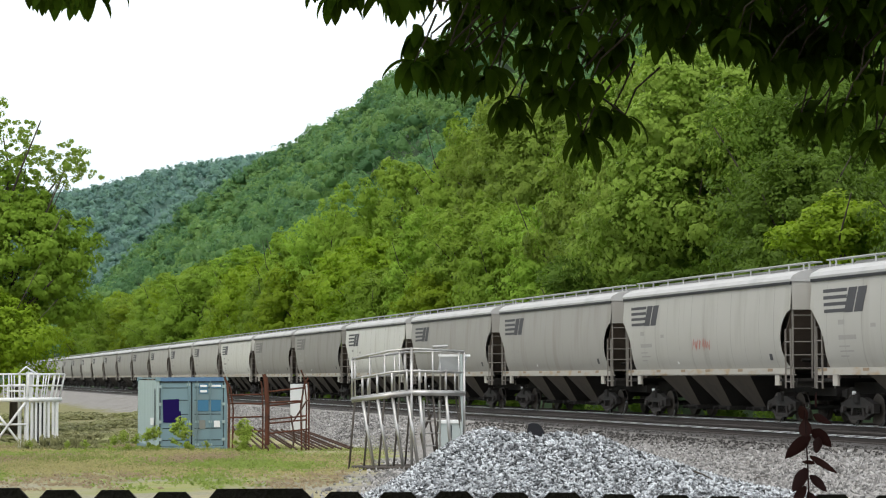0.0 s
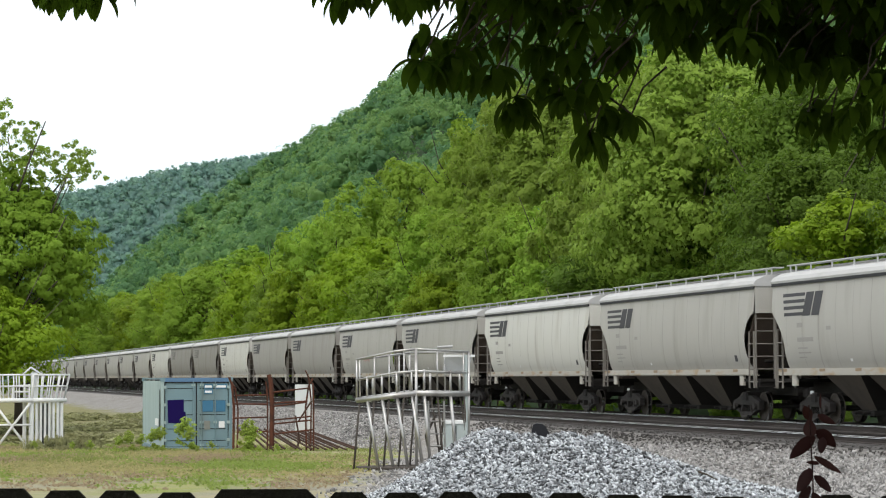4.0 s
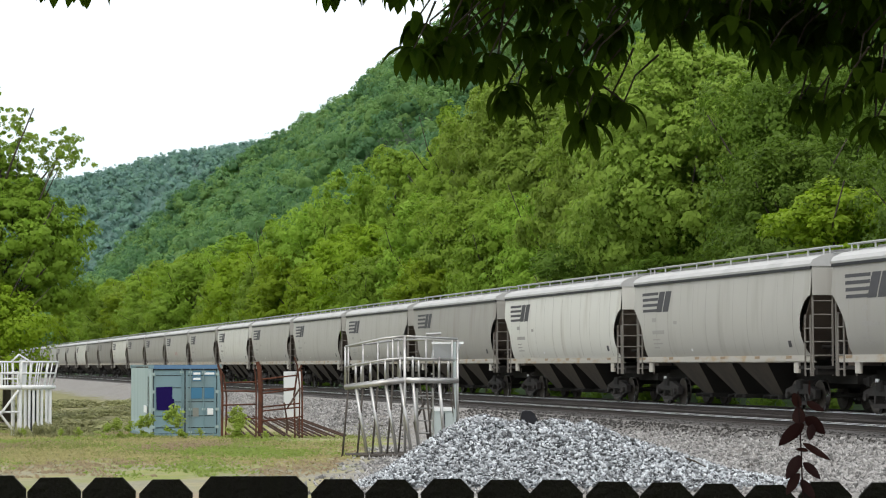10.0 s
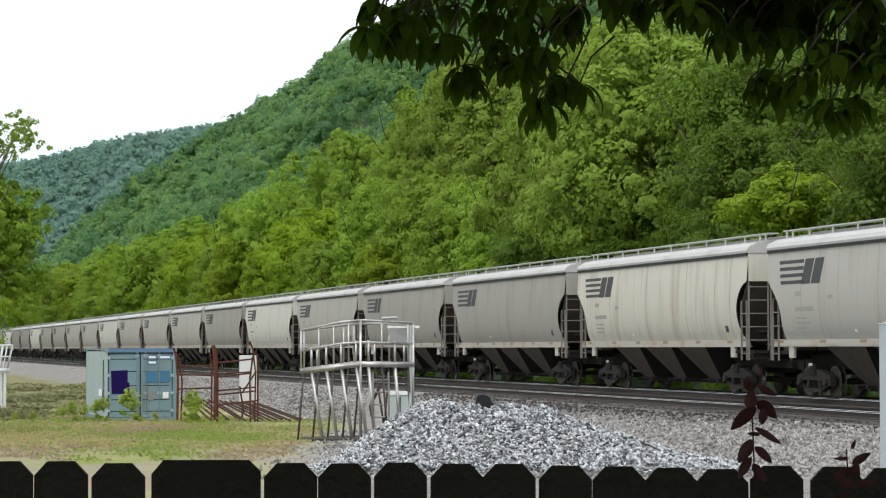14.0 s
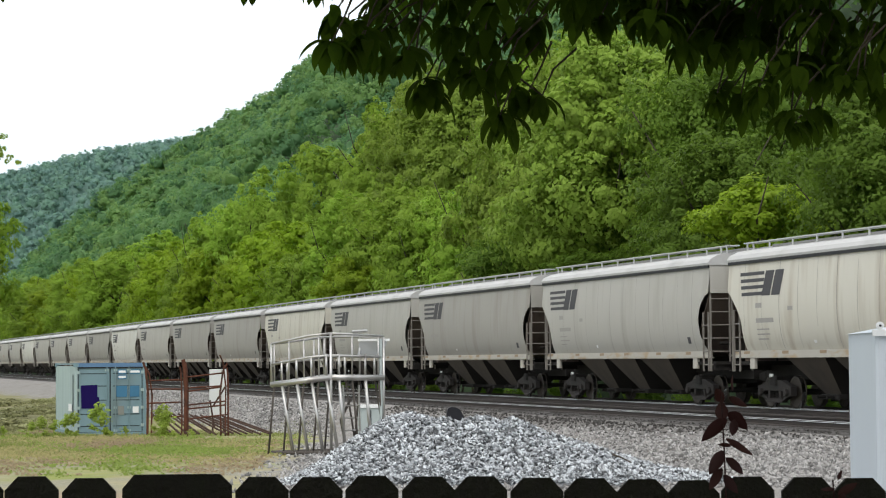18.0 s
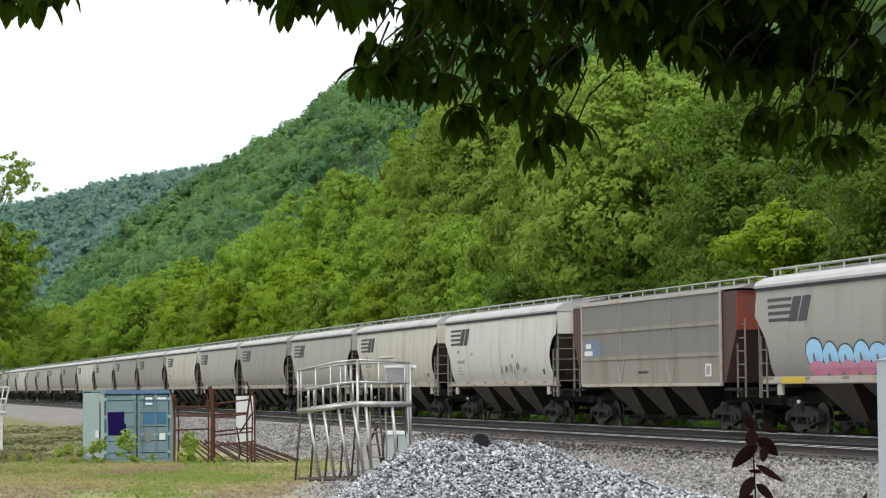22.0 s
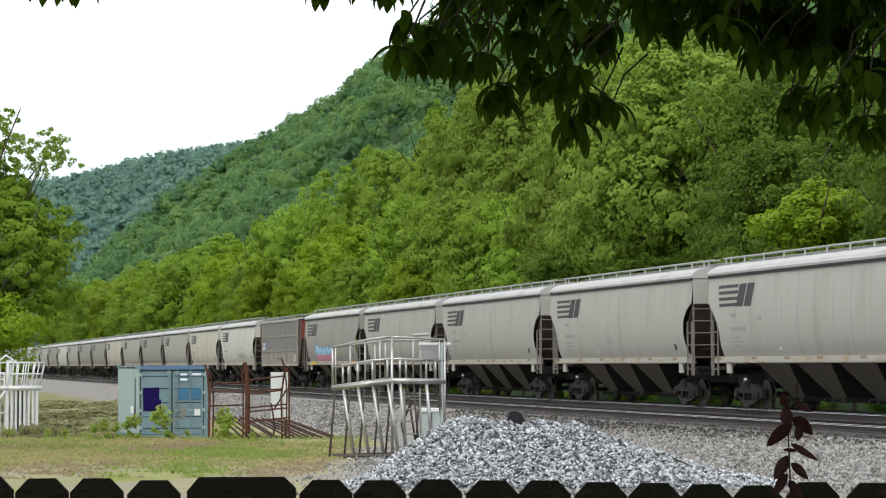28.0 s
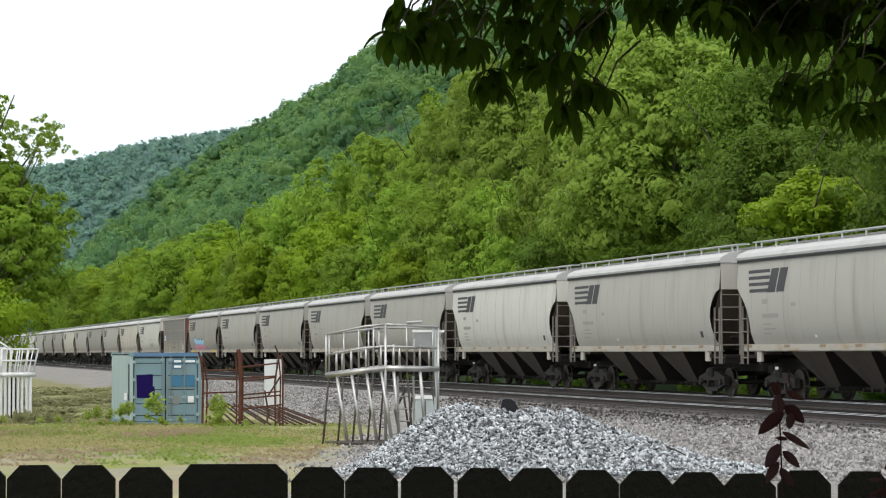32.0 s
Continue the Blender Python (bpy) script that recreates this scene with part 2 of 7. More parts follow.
bark = material("bark", (0.07, 0.058, 0.045), 0.95, 0, 0.35, 4, 0.8)

steel_galv = material("galvanised_steel", (0.46, 0.455, 0.445), 0.34, 0.85, 0.2, 4, 0.15, None, (0.19, 0.175, 0.16), 0.5)
steel_white = material("white_painted_steel", (0.72, 0.73, 0.73), 0.4, 0, 0.08, 4, 0.1, None, (0.42, 0.42, 0.41), 0.4)
rust = material("rust", (0.105, 0.040, 0.024), 0.9, 0.1, 0.4, 7, 0.5, None, (0.045, 0.024, 0.018), 0.6)
grey_iron = material("dark_grey_iron", (0.085, 0.075, 0.066), 0.7, 0.3, 0.3, 6, 0.3)
rust_dark = material("dark_rust", (0.075, 0.045, 0.034), 0.9, 0.1, 0.35, 7, 0.5)
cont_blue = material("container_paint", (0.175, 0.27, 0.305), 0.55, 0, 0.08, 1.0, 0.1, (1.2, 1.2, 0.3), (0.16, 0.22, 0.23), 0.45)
cont_side = material("container_side_pale", (0.33, 0.42, 0.42), 0.55, 0, 0.06, 1.0, 0.08, (1.2, 1.2, 0.3), (0.27, 0.36, 0.36), 0.4)
cont_dark = material("container_gasket_shade", (0.02, 0.025, 0.03), 0.8, 0, 0.2, 5, 0.1)
cont_patch = material("dark_blue_patch", (0.014, 0.008, 0.075), 0.9, 0, 0.15, 3, 0.1, spec=0.05)
cont_top = material("container_header_blue", (0.10, 0.19, 0.32), 0.55, 0, 0.1, 2, 0.1)
cont_sign = material("blue_sign", (0.05, 0.17, 0.29), 0.5, 0, 0.1, 3, 0.05)
sign_white = material("white_sticker", (0.78, 0.80, 0.80), 0.5, 0, 0.04, 5, 0)
cab_white = material("cabinet_white", (0.62, 0.64, 0.65), 0.45, 0, 0.05, 3, 0.05, None, (0.48, 0.52, 0.54), 0.3)
shed_grey = material("shed_grey", (0.46, 0.51, 0.56), 0.45, 0, 0.04, 2, 0.05, (3, 3, 0.2), (0.44, 0.49, 0.54), 0.4)
box_paint = material("junction_box_paint", (0.40, 0.455, 0.45), 0.5, 0, 0.06, 3, 0.05)
# Also colours the shade strip under the car eaves.
black_plastic_and_shade = material("black_plastic_and_shade", (0.012, 0.012, 0.016), 0.5, 0, 0.2, 8, 0.1)
# Weathered wood taken near black: the tree's shade is in the colour.
fence_wood_shaded = material("weathered_fence_shaded", (0.0095, 0.009, 0.007), 0.95, 0, 0.35, 3, 0.7, (14, 14, 0.8), (0.010, 0.013, 0.005), 0.6, vary=0.4)
wall_mat = material("shade_wall", (0.35, 0.33, 0.30), 0.8, 0, 0.1, 2, 0.2)

# ---- building helpers ----
class Geo:
    """Faces gathered for one mesh."""

    def __init__(self):
        self.v, self.f = [], []

    def add(self, verts, faces):
        k = len(self.v)
        self.v += [tuple(p) for p in verts]
        self.f += [tuple(k + i for i in f) for f in faces]
        return self

    def box(self, c, s, rot=None, chamfer=0.0):
        """A box round c, its upright edges cut by chamfer."""
        x, y, z = (d / 2 for d in s)
        if chamfer:
            e = chamfer
            ring = [(-x + e, -y), (x - e, -y), (x, -y + e), (x, y - e), (x - e, y), (-x + e, y), (-x, y - e), (-x, -y + e)]
        else:
            ring = [(-x, -y), (x, -y), (x, y), (-x, y)]
        n = len(ring)
        pts = [Vector((a, b, -z)) for a, b in ring] + [Vector((a, b, z)) for a, b in ring]
        if rot is not None:
            pts = [rot @ p for p in pts]
        pts = [p + Vector(c) for p in pts]
        faces = [tuple(range(n))[::-1], tuple(range(n, 2 * n))] + [(i, (i + 1) % n, n + (i + 1) % n, n + i) for i in range(n)]
        return self.add(pts, faces)

    def tube(self, a, b, r, n=8, r2=None):
        a, b = Vector(a), Vector(b)
        d = (b - a).normalized()
        e = d.orthogonal().normalized()
        g = d.cross(e)
        r2 = r if r2 is None else r2
        pts = [a + (e * math.cos(t) + g * math.sin(t)) * r for t in (2 * math.pi * i / n for i in range(n))]
        pts += [b + (e * math.cos(t) + g * math.sin(t)) * r2 for t in (2 * math.pi * i / n for i in range(n))]
        return self.add(pts, [tuple(range(n))[::-1], tuple(range(n, 2 * n))] + [(i, (i + 1) % n, n + (i + 1) % n, n + i) for i in range(n)])

    def pipe(self, pts, r, n=8, taper=1.0):
        """A round bar through the points, one skin."""
        pts = [Vector(p) for p in pts]
        k = len(pts) - 1
        rings = []
        e = (pts[1] - pts[0]).orthogonal().normalized()
        for i, p in enumerate(pts):
            d = (pts[min(i + 1, k)] - pts[max(i - 1, 0)]).normalized()
            e = (e - d * e.dot(d)).normalized()
            g = d.cross(e)
            q = r * taper ** (i / k)
            rings += [p + (e * math.cos(t) + g * math.sin(t)) * q for t in (2 * math.pi * j / n for j in range(n))]
        faces = [(i * n + j, i * n + (j + 1) % n, (i + 1) * n + (j + 1) % n, (i + 1) * n + j) for i in range(k) for j in range(n)]
        return self.add(rings, faces + [tuple(range(n))[::-1], tuple(range(k * n, k * n + n))])

    def slab(self, outline, lo, hi, axis="y"):
        """A flat outline, a list of (a, b), given thickness along the axis."""
        place = {"y": lambda a, b, c: (a, c, b), "x": lambda a, b, c: (c, a, b), "z": lambda a, b, c: (a, b, c)}[axis]
        n = len(outline)
        pts = [place(a, b, lo) for a, b in outline] + [place(a, b, hi) for a, b in outline]
        return self.add(pts, [tuple(range(n)), tuple(range(n, 2 * n))[::-1]] + [(i, n + i, n + (i + 1) % n, (i + 1) % n) for i in range(n)])

    def mesh(self, name, mat, smooth=False):
        me = bpy.data.meshes.new(name)
        me.from_pydata(self.v, [], self.f)
        me.materials.append(mat)
        bm = bmesh.new()
        bm.from_mesh(me)
        bmesh.ops.recalc_face_normals(bm, faces=bm.faces)
        bm.to_mesh(me)
        bm.free()
        if smooth:
            me.shade_smooth()
        me.update()
        return me


def part(name, geo, mat, parent=None, label="", smooth=False, m=None):
    """One mesh object, under parent where there is one."""
    me = geo if isinstance(geo, bpy.types.Mesh) else geo.mesh(name, mat, smooth)
    ob = new(name, me)
    ob.parent = parent
    if m is not None:
        ob.matrix_basis = m
    return tagged(ob, label)


def thing(name, label, category, m=None, group="", kind=""):
    ob = new(name)
    if m is not None:
        ob.matrix_basis = m
    return tagged(ob, label, category, group, kind)


def fast_mesh(name, verts, faces, mat, smooth=False):
    """A mesh from arrays of corners and of equal-sided faces."""
    verts, faces = np.asarray(verts, np.float32), np.asarray(faces, np.int32)
    me = bpy.data.meshes.new(name)
    k = faces.shape[1]
    me.vertices.add(len(verts))
    me.vertices.foreach_set("co", verts.ravel())
    me.loops.add(faces.size)
    me.loops.foreach_set("vertex_index", faces.ravel())
    me.polygons.add(len(faces))
    me.polygons.foreach_set("loop_start", np.arange(0, faces.size, k, dtype=np.int32))
    me.polygons.foreach_set("loop_total", np.full(len(faces), k, np.int32))
    me.materials.append(mat)
    me.update(calc_edges=True)
    if smooth:
        me.shade_smooth()
    return me


def unit(a):
    return a / np.maximum(np.linalg.norm(a, axis=-1, keepdims=True), 1e-9)


def leaf_tris(rng, pos, out, size, loose=0.33):
    """Corners of one small three-cornered leaf at each pos, facing roughly out."""
    n = len(pos)
    nrm = unit(out + rng.normal(0, loose, (n, 3)))
    a = unit(np.cross(nrm, rng.normal(0, 1, (n, 3))))
    b = np.cross(nrm, a)
    s = size * rng.uniform(0.6, 1.4, (n, 1))
    return np.stack([pos - a * s, pos + a * s * 0.7 - b * s * 0.7, pos + a * s * 0.55 + b * s * 0.75], 1).reshape(-1, 3)


def foliage(name, rng, pos, face, size, mat, loose=0.45, core=None):
    """Leaves at pos that take the light as the clump they grow on does: face, the way it faces there; core: corners, faces and
    facing of the dense body behind them."""
    v = leaf_tris(rng, pos, face, size, loose * 0.7)
    f = np.arange(len(v)).reshape(-1, 3)
    facing = np.repeat(unit(face + rng.normal(0, 0.10, face.shape)), 3, 0)
    if core is not None:
        f = np.concatenate([core[1], f + len(core[0])])
        v, facing = np.concatenate([core[0], v]), np.concatenate([core[2], facing])
    me = fast_mesh(name, v, f, mat, True)
    lit = me.attributes.new("custom_normal", "FLOAT_VECTOR", "POINT")
    lit.data.foreach_set("vector", facing.astype(np.float32).ravel())
    return me


def leaf_mesh(name, rng, blobs, per_blob, size, mat, up=0.35):
    """A crown of leaves on the outer side of many blobs, rows of x, y, z, radius."""
    blobs = np.asarray(blobs, float)
    d = unit(rng.normal(0, 1, (len(blobs), per_blob, 3)) + np.array([0, 0, up]))
    r = blobs[:, None, 3:4] * rng.uniform(0.7, 1.06, (len(blobs), per_blob, 1))
    pos = (blobs[:, None, :3] + d * r * np.array([1, 1, 0.8])).reshape(-1, 3)
    return foliage(name, rng, pos, d.reshape(-1, 3), size, mat)


def lumps(rng, spots, level, rough=0.13):
    """Arrays of corners and faces of one uneven ball of foliage at each spot, a row of x, y, z, radius."""
    bm = bmesh.new()
    bmesh.ops.create_icosphere(bm, subdivisions=level, radius=1.0)
    ball = np.array([v.co[:] for v in bm.verts])
    tri = np.array([[v.index for v in f.verts] for f in bm.faces])
    bm.free()
    n, k = len(spots), len(ball)
    w = rng.normal(0, 2.6, (n, 3, 3))
    ph = rng.uniform(0, 6.28, (n, 3))
    bulge = 1 + rough * np.sin(np.einsum("nij,kj->nki", w, ball) * 1.5 + ph[:, None]).sum(-1)
    v = spots[:, None, :3] + ball[None] * (bulge * spots[:, 3:4])[..., None] * np.array([1, 1, 0.85])
    return v.reshape(-1, 3), (tri[None] + k * np.arange(n)[:, None, None]).reshape(-1, 3)


def lobed_mesh(name, rng, lobes, blobs, per_blob, size, mat, whole=0.35, tuft=(0.22, 0.42), droop=0.0, middle=0.0):
    """A crown in three scales: lobes, rows of x, y, z, radius; tufts on each lobe; leaves on each tuft and between them.
    whole: how far the leaves face with the lobe; droop: how far the tufts hang outwards; middle: the height from which the crown spreads."""
    lobes = np.asarray(lobes, float)
    n = len(lobes)
    heart = np.array([0, 0, middle])
    d1 = unit(rng.normal(0, 1, (n, blobs, 3)) + np.array([0, 0, 0.35]))
    c1 = lobes[:, None, :3] + d1 * lobes[:, None, 3:4] * rng.uniform(0.6, 0.98, (n, blobs, 1)) * np.array([1, 1, 0.8])
    c1[..., 2] -= droop * lobes[:, None, 3] * (d1[..., 0] ** 2 + d1[..., 1] ** 2)
    r1 = lobes[:, None, 3:4] * rng.uniform(*tuft, (n, blobs, 1))
    d2 = unit(rng.normal(0, 0.8, (n, blobs, per_blob, 3)) + 0.6 * d1[:, :, None] + np.array([0, 0, 0.25]))
    pos = c1[:, :, None] + d2 * r1[:, :, None] * rng.uniform(0.55, 1.06, (n, blobs, per_blob, 1)) * np.array([1, 1, 0.72])
    face = unit(whole * d1[:, :, None] + (1 - whole) * d2 + np.array([0, 0, 0.12]) + 0.55 * unit(pos - heart))
    shell = unit(rng.normal(0, 1, (n, blobs * per_blob // 3, 3)) + np.array([0, 0, 0.2]))
    coat = lobes[:, None, :3] + shell * lobes[:, None, 3:4] * rng.uniform(0.25, 0.92, shell.shape[:2] + (1,)) * np.array([1, 1, 0.8])
    coat[..., 2] -= droop * lobes[:, None, 3] * (shell[..., 0] ** 2 + shell[..., 1] ** 2)
    pos = np.concatenate([pos.reshape(-1, 3), coat.reshape(-1, 3)])
    face = np.concatenate([face.reshape(-1, 3), unit(shell + 0.55 * unit(coat - heart)).reshape(-1, 3)])
    return foliage(name, rng, pos, face, size, mat)


def dome_lobes(rng, n, rx, rz, zc, rl):
    """Lobes spread evenly over the dome of one crown, larger below."""
    i = np.arange(n) + 0.5
    up = 1 - 1.55 * i / n
    a = i * 2.39996 + rng.uniform(0, 6.28)
    flat = np.sqrt(np.clip(1 - up * up, 0, 1))
    d = np.stack([flat * np.cos(a), flat * np.sin(a), up], -1) + rng.normal(0, 0.10, (n, 3))
    p = d * rng.uniform(0.62, 0.86, (n, 1)) * np.array([rx, rx, rz])
    p[:, 2] += zc
    return np.column_stack([p, rng.uniform(0.7, 1.3, n) * rl * (1.12 - 0.25 * up)])


def crown_blobs(rng, n, rx, rz, zc, rb, flat=0.0):
    """Blobs in tiers round the ends of limbs, with gaps between them."""
    limbs = max(3, n // 6)
    d = unit(rng.normal(0, 1, (limbs, 3)))
    d[:, 2] = np.where(d[:, 2] < -0.55, -d[:, 2], d[:, 2])
    hub = d * (0.55 + 0.42 * rng.random((limbs, 1)) ** 0.7) * np.array([rx, rx, rz])
    which = rng.integers(0, limbs, n)
    p = hub[which] + rng.normal(0, 1, (n, 3)) * np.array([0.24 * rx, 0.24 * rx, 0.10 * rz])
    p[:, 2] += zc
    return np.column_stack([p, rng.uniform(0.5, 1.3, n) * rb])


def woods(name, label, rng, spots, level, tufts, leaves, size, mats, lift=0.15):
    """Many crowns as one forest: an uneven leafy body each, and tufts of loose leaves round it; mats: the greens that the trees vary between."""
    n = len(spots)
    body = spots * np.array([1, 1, 1, 0.42])
    v, f = lumps(rng, body, level, 0.12)
    out = unit(unit(v - np.repeat(body[:, :3], len(v) // n, 0)) + rng.normal(0, 0.3, v.shape))
    d1 = unit(rng.normal(0, 1, (n, tufts, 1, 3)) + np.array([0, 0, 0.35]))
    d2 = unit(d1 + rng.normal(0, 0.55, (n, tufts, leaves, 3)))
    flat = np.array([1, 1, 0.85])
    pos = spots[:, None, None, :3] + (d1 * 0.66 + d2 * rng.uniform(0.15, 0.42, (n, tufts, leaves, 1))) * spots[:, None, None, 3:4] * flat
    face = unit(0.5 * d1 + 0.5 * d2 + np.array([0, 0, lift])).reshape(-1, 3)
    me = foliage(name, rng, pos.reshape(-1, 3), face, size, mats[0], 0.45, (v, f, out))
    for m in mats[1:]:
        me.materials.append(m)
    kind = rng.integers(0, len(mats), n)
    me.polygons.foreach_set("material_index", np.concatenate([np.repeat(kind, len(f) // n), np.repeat(kind, tufts * leaves)]).astype(np.int32))
    tagged(new(name, me), label, "forest", kind="stuff")


STONE_V = np.array([(1.2, 0, 0.1), (-1.15, 0.25, -0.1), (0.15, 0.75, 0), (0, -0.8, 0.12), (0.2, 0.1, 0.38), (-0.15, 0, -0.34)])
STONE_F = np.array([(0, 2, 4), (2, 1, 4), (1, 3, 4), (3, 0, 4), (2, 0, 5), (1, 2, 5), (3, 1, 5), (0, 3, 5)])


def stone_mesh(name, rng, pos, size, mat, flat=1.0):
    """One angular stone at each pos; flat: less than 1 lays them on their broad sides."""
    n = len(pos)
    q = unit(rng.normal(0, 1, (n, 4)) * np.array([1, flat, flat, 1]))
    w, x, y, z = q.T
    rot = np.stack([1 - 2 * (y * y + z * z), 2 * (x * y - w * z), 2 * (x * z + w * y), 2 * (x * y + w * z), 1 - 2 * (x * x + z * z),
                    2 * (y * z - w * x), 2 * (x * z - w * y), 2 * (y * z + w * x), 1 - 2 * (x * x + y * y)], 1).reshape(n, 3, 3)
    base = STONE_V[None] * rng.uniform(0.6, 1.3, (n, 6, 1)) * (size * rng.uniform(0.5, 1.35, (n, 1, 1)))
    v = np.einsum("nij,nkj->nki", rot, base) + pos[:, None]
    f = STONE_F[None] + 6 * np.arange(n)[:, None, None]
    return fast_mesh(name, v.reshape(-1, 3), f.reshape(-1, 3), mat)


# ---- the plan: p across the tracks, away from the lens; q along them, the way the train goes ----
TURN = radians(13.39)
ALONG = Vector((-math.sin(TURN), math.cos(TURN), 0))
ACROSS = Vector((math.cos(TURN), math.sin(TURN), 0))
HEADING = 90 + 13.39
TRAIN_P, NEAR_P = 27.95, 23.05     # centre lines of the two tracks
CAR = 18.0                         # one car, coupling to coupling


def at(p, q, z=0.0):
    return ACROSS * p + ALONG * q + Vector((0, 0, z))


def pq_rows(p, q, z):
    """Arrays of p, q, z as rows of x, y, z."""
    return np.stack([p * ACROSS.x + q * ALONG.x, p * ACROSS.y + q * ALONG.y, z], -1)


def smooth(a, b, x):
    t = np.clip((x - a) / (b - a), 0, 1)
    return t * t * (3 - 2 * t)


def yard_height(y):
    return 0.25 - 0.0165 * np.clip(y, -20, 90)


def ground_height(x, y):
    """The yard falls gently away; the tracks lie on a low bank; the hill rises behind them."""
    x, y = np.asarray(x, float), np.asarray(y, float)
    p = x * ACROSS.x + y * ACROSS.y
    yard = yard_height(y)
    bank = -0.22
    z = yard + (np.minimum(bank, 0.2) - yard) * smooth(16.5, 21.2, p)
    return np.where(p > 30.5, bank - 0.9 * smooth(30.5, 34, p), z)


def hill_height(p, q):
    p, q = np.asarray(p, float), np.asarray(q, float)
    wave = 4.5 * np.sin(q / 61.0 + 0.6) + 3.0 * np.sin(q / 23.0 + p / 40.0) + 2.0 * np.sin(p / 11.0 + q / 37.0)
    rise = 0.735 * np.clip(p - 40, 0, None)
    top = 80.5 + 0.45 * wave + 6.0 * (1 - smooth(640, 800, q))
    z = np.minimum(rise + wave * np.clip((p - 40) / 60, 0, 1), top - 0.12 * np.clip(p - 150, 0, None))
    z = z + np.interp(q, [0, 700, 816, 878, 960], [9, 5.5, -3, -8, -5]) * smooth(90, 150, p)
    return -1.1 + z * (1 - smooth(925, 1090, q))


# ---- ground ----
def yard_material():
    """Worn grass in the yard, crushed stone towards the tracks."""
    m = bpy.data.materials.new("yard_ground")
    m.use_nodes = True
    n, l = m.node_tree.nodes, m.node_tree.links
    bsdf = n["Principled BSDF"]
    bsdf.inputs["Roughness"].default_value = 0.95
    bsdf.inputs["Specular IOR Level"].default_value = 0.15
    tc = n.new("ShaderNodeTexCoord")

    def noisy(scale, detail=4.0, vec=None):
        t = n.new("ShaderNodeTexNoise")
        t.inputs["Scale"].default_value, t.inputs["Detail"].default_value = scale, detail
        l.new(tc.outputs["Object"] if vec is None else vec, t.inputs["Vector"])
        return t.outputs["Fac"]

    def shifted(x, y):
        t = n.new("ShaderNodeMapping")
        t.inputs["Location"].default_value, t.inputs["Scale"].default_value = (x, y, 0), (1.0, 0.45, 1.0)
        l.new(tc.outputs["Object"], t.inputs["Vector"])
        return t.outputs[0]

    def math_node(op, a, b):
        t = n.new("ShaderNodeMath")
        t.operation = op
        for k, v in enumerate((a, b)):
            if isinstance(v, (int, float)):
                t.inputs[k].default_value = v
            else:
                l.new(v, t.inputs[k])
        return t.outputs[0]

    def mix(fac, a, b):
        t = n.new("ShaderNodeMix")
        t.data_type = "RGBA"
        l.new(fac, t.inputs["Factor"])
        for key, v in (("A", a), ("B", b)):
            if isinstance(v, tuple):
                t.inputs[key].default_value = (*v, 1)
            else:
                l.new(v, t.inputs[key])
        return t.outputs["Result"]

    def step(v, lo, hi):
        t = n.new("ShaderNodeMapRange")
        t.inputs["From Min"].default_value, t.inputs["From Max"].default_value = lo, hi
        l.new(v, t.inputs["Value"])
        return t.outputs[0]

    xyz = n.new("ShaderNodeSeparateXYZ")
    l.new(tc.outputs["Object"], xyz.inputs[0])
    px, py = xyz.outputs[0], xyz.outputs[1]
    across = math_node("ADD", math_node("MULTIPLY", px, ACROSS.x), math_node("MULTIPLY", py, ACROSS.y))
    edge = noisy(0.35, 6.0)
    wob = math_node("MULTIPLY", math_node("SUBTRACT", edge, 0.5), 5.0)
    by_track = step(math_node("ADD", across, wob), 16.2, 17.4)
    by_side = step(math_node("ADD", px, math_node("MULTIPLY", wob, 0.6)), -2.0, -1.2)
    stone = math_node("MAXIMUM", by_track, by_side)
    lawn = math_node("MULTIPLY", stone, step(py, 5.6, 6.4))
    # worn turf: green patches, straw, bare reddish earth, and pale trodden ground towards the fence
    green = mix(step(noisy(1.3, 5.0), 0.35, 0.7), (0.19, 0.235, 0.055), (0.28, 0.275, 0.105))
    straw = mix(step(noisy(2.1, 5.0), 0.35, 0.7), (0.285, 0.255, 0.145), (0.36, 0.325, 0.205))
    grass = mix(step(noisy(0.33, 5.0, shifted(3, 7)), 0.40, 0.58), green, straw)
    grass = mix(step(noisy(0.42, 6.0, shifted(21, 2)), 0.56, 0.68), grass, (0.30, 0.225, 0.155))
    bare = step(math_node("ADD", math_node("MULTIPLY", py, -1.0), math_node("MULTIPLY", wob, 3.0)), -50.0, -42.0)
    grass = mix(math_node("MULTIPLY", bare, step(noisy(0.8, 6.0, shifted(5, 33)), 0.42, 0.62)), grass, mix(step(noisy(9.0, 4.0), 0.4, 0.65), (0.225, 0.215, 0.15), (0.30, 0.285, 0.215)))
    scrub = math_node("MULTIPLY", step(math_node("ADD", across, math_node("MULTIPLY", wob, 0.5)), 6.6, 8.2), step(math_node("MULTIPLY", px, -1.0), 7.0, 10.0))
    grass = mix(scrub, grass, mix(step(noisy(2.2, 6.0), 0.35, 0.7), (0.165, 0.17, 0.07), (0.25, 0.225, 0.125)))
    pebble = mix(step(noisy(14.0, 3.0), 0.35, 0.68), (0.14, 0.132, 0.122), (0.36, 0.35, 0.335))
    pebble = mix(step(noisy(0.8, 5.0), 0.5, 0.8), pebble, (0.165, 0.145, 0.125))
    spill = math_node("MULTIPLY", step(math_node("ADD", across, math_node("MULTIPLY", wob, 0.35)), 18.7, 20.0), math_node("MULTIPLY", step(math_node("MULTIPLY", py, -1.0), -88.0, -70.0), step(math_node("ADD", py, wob), 46.0, 54.0)))
    pebble = mix(spill, pebble, mix(step(noisy(14.0, 3.0), 0.35, 0.68), (0.08, 0.075, 0.07), (0.21, 0.20, 0.19)))
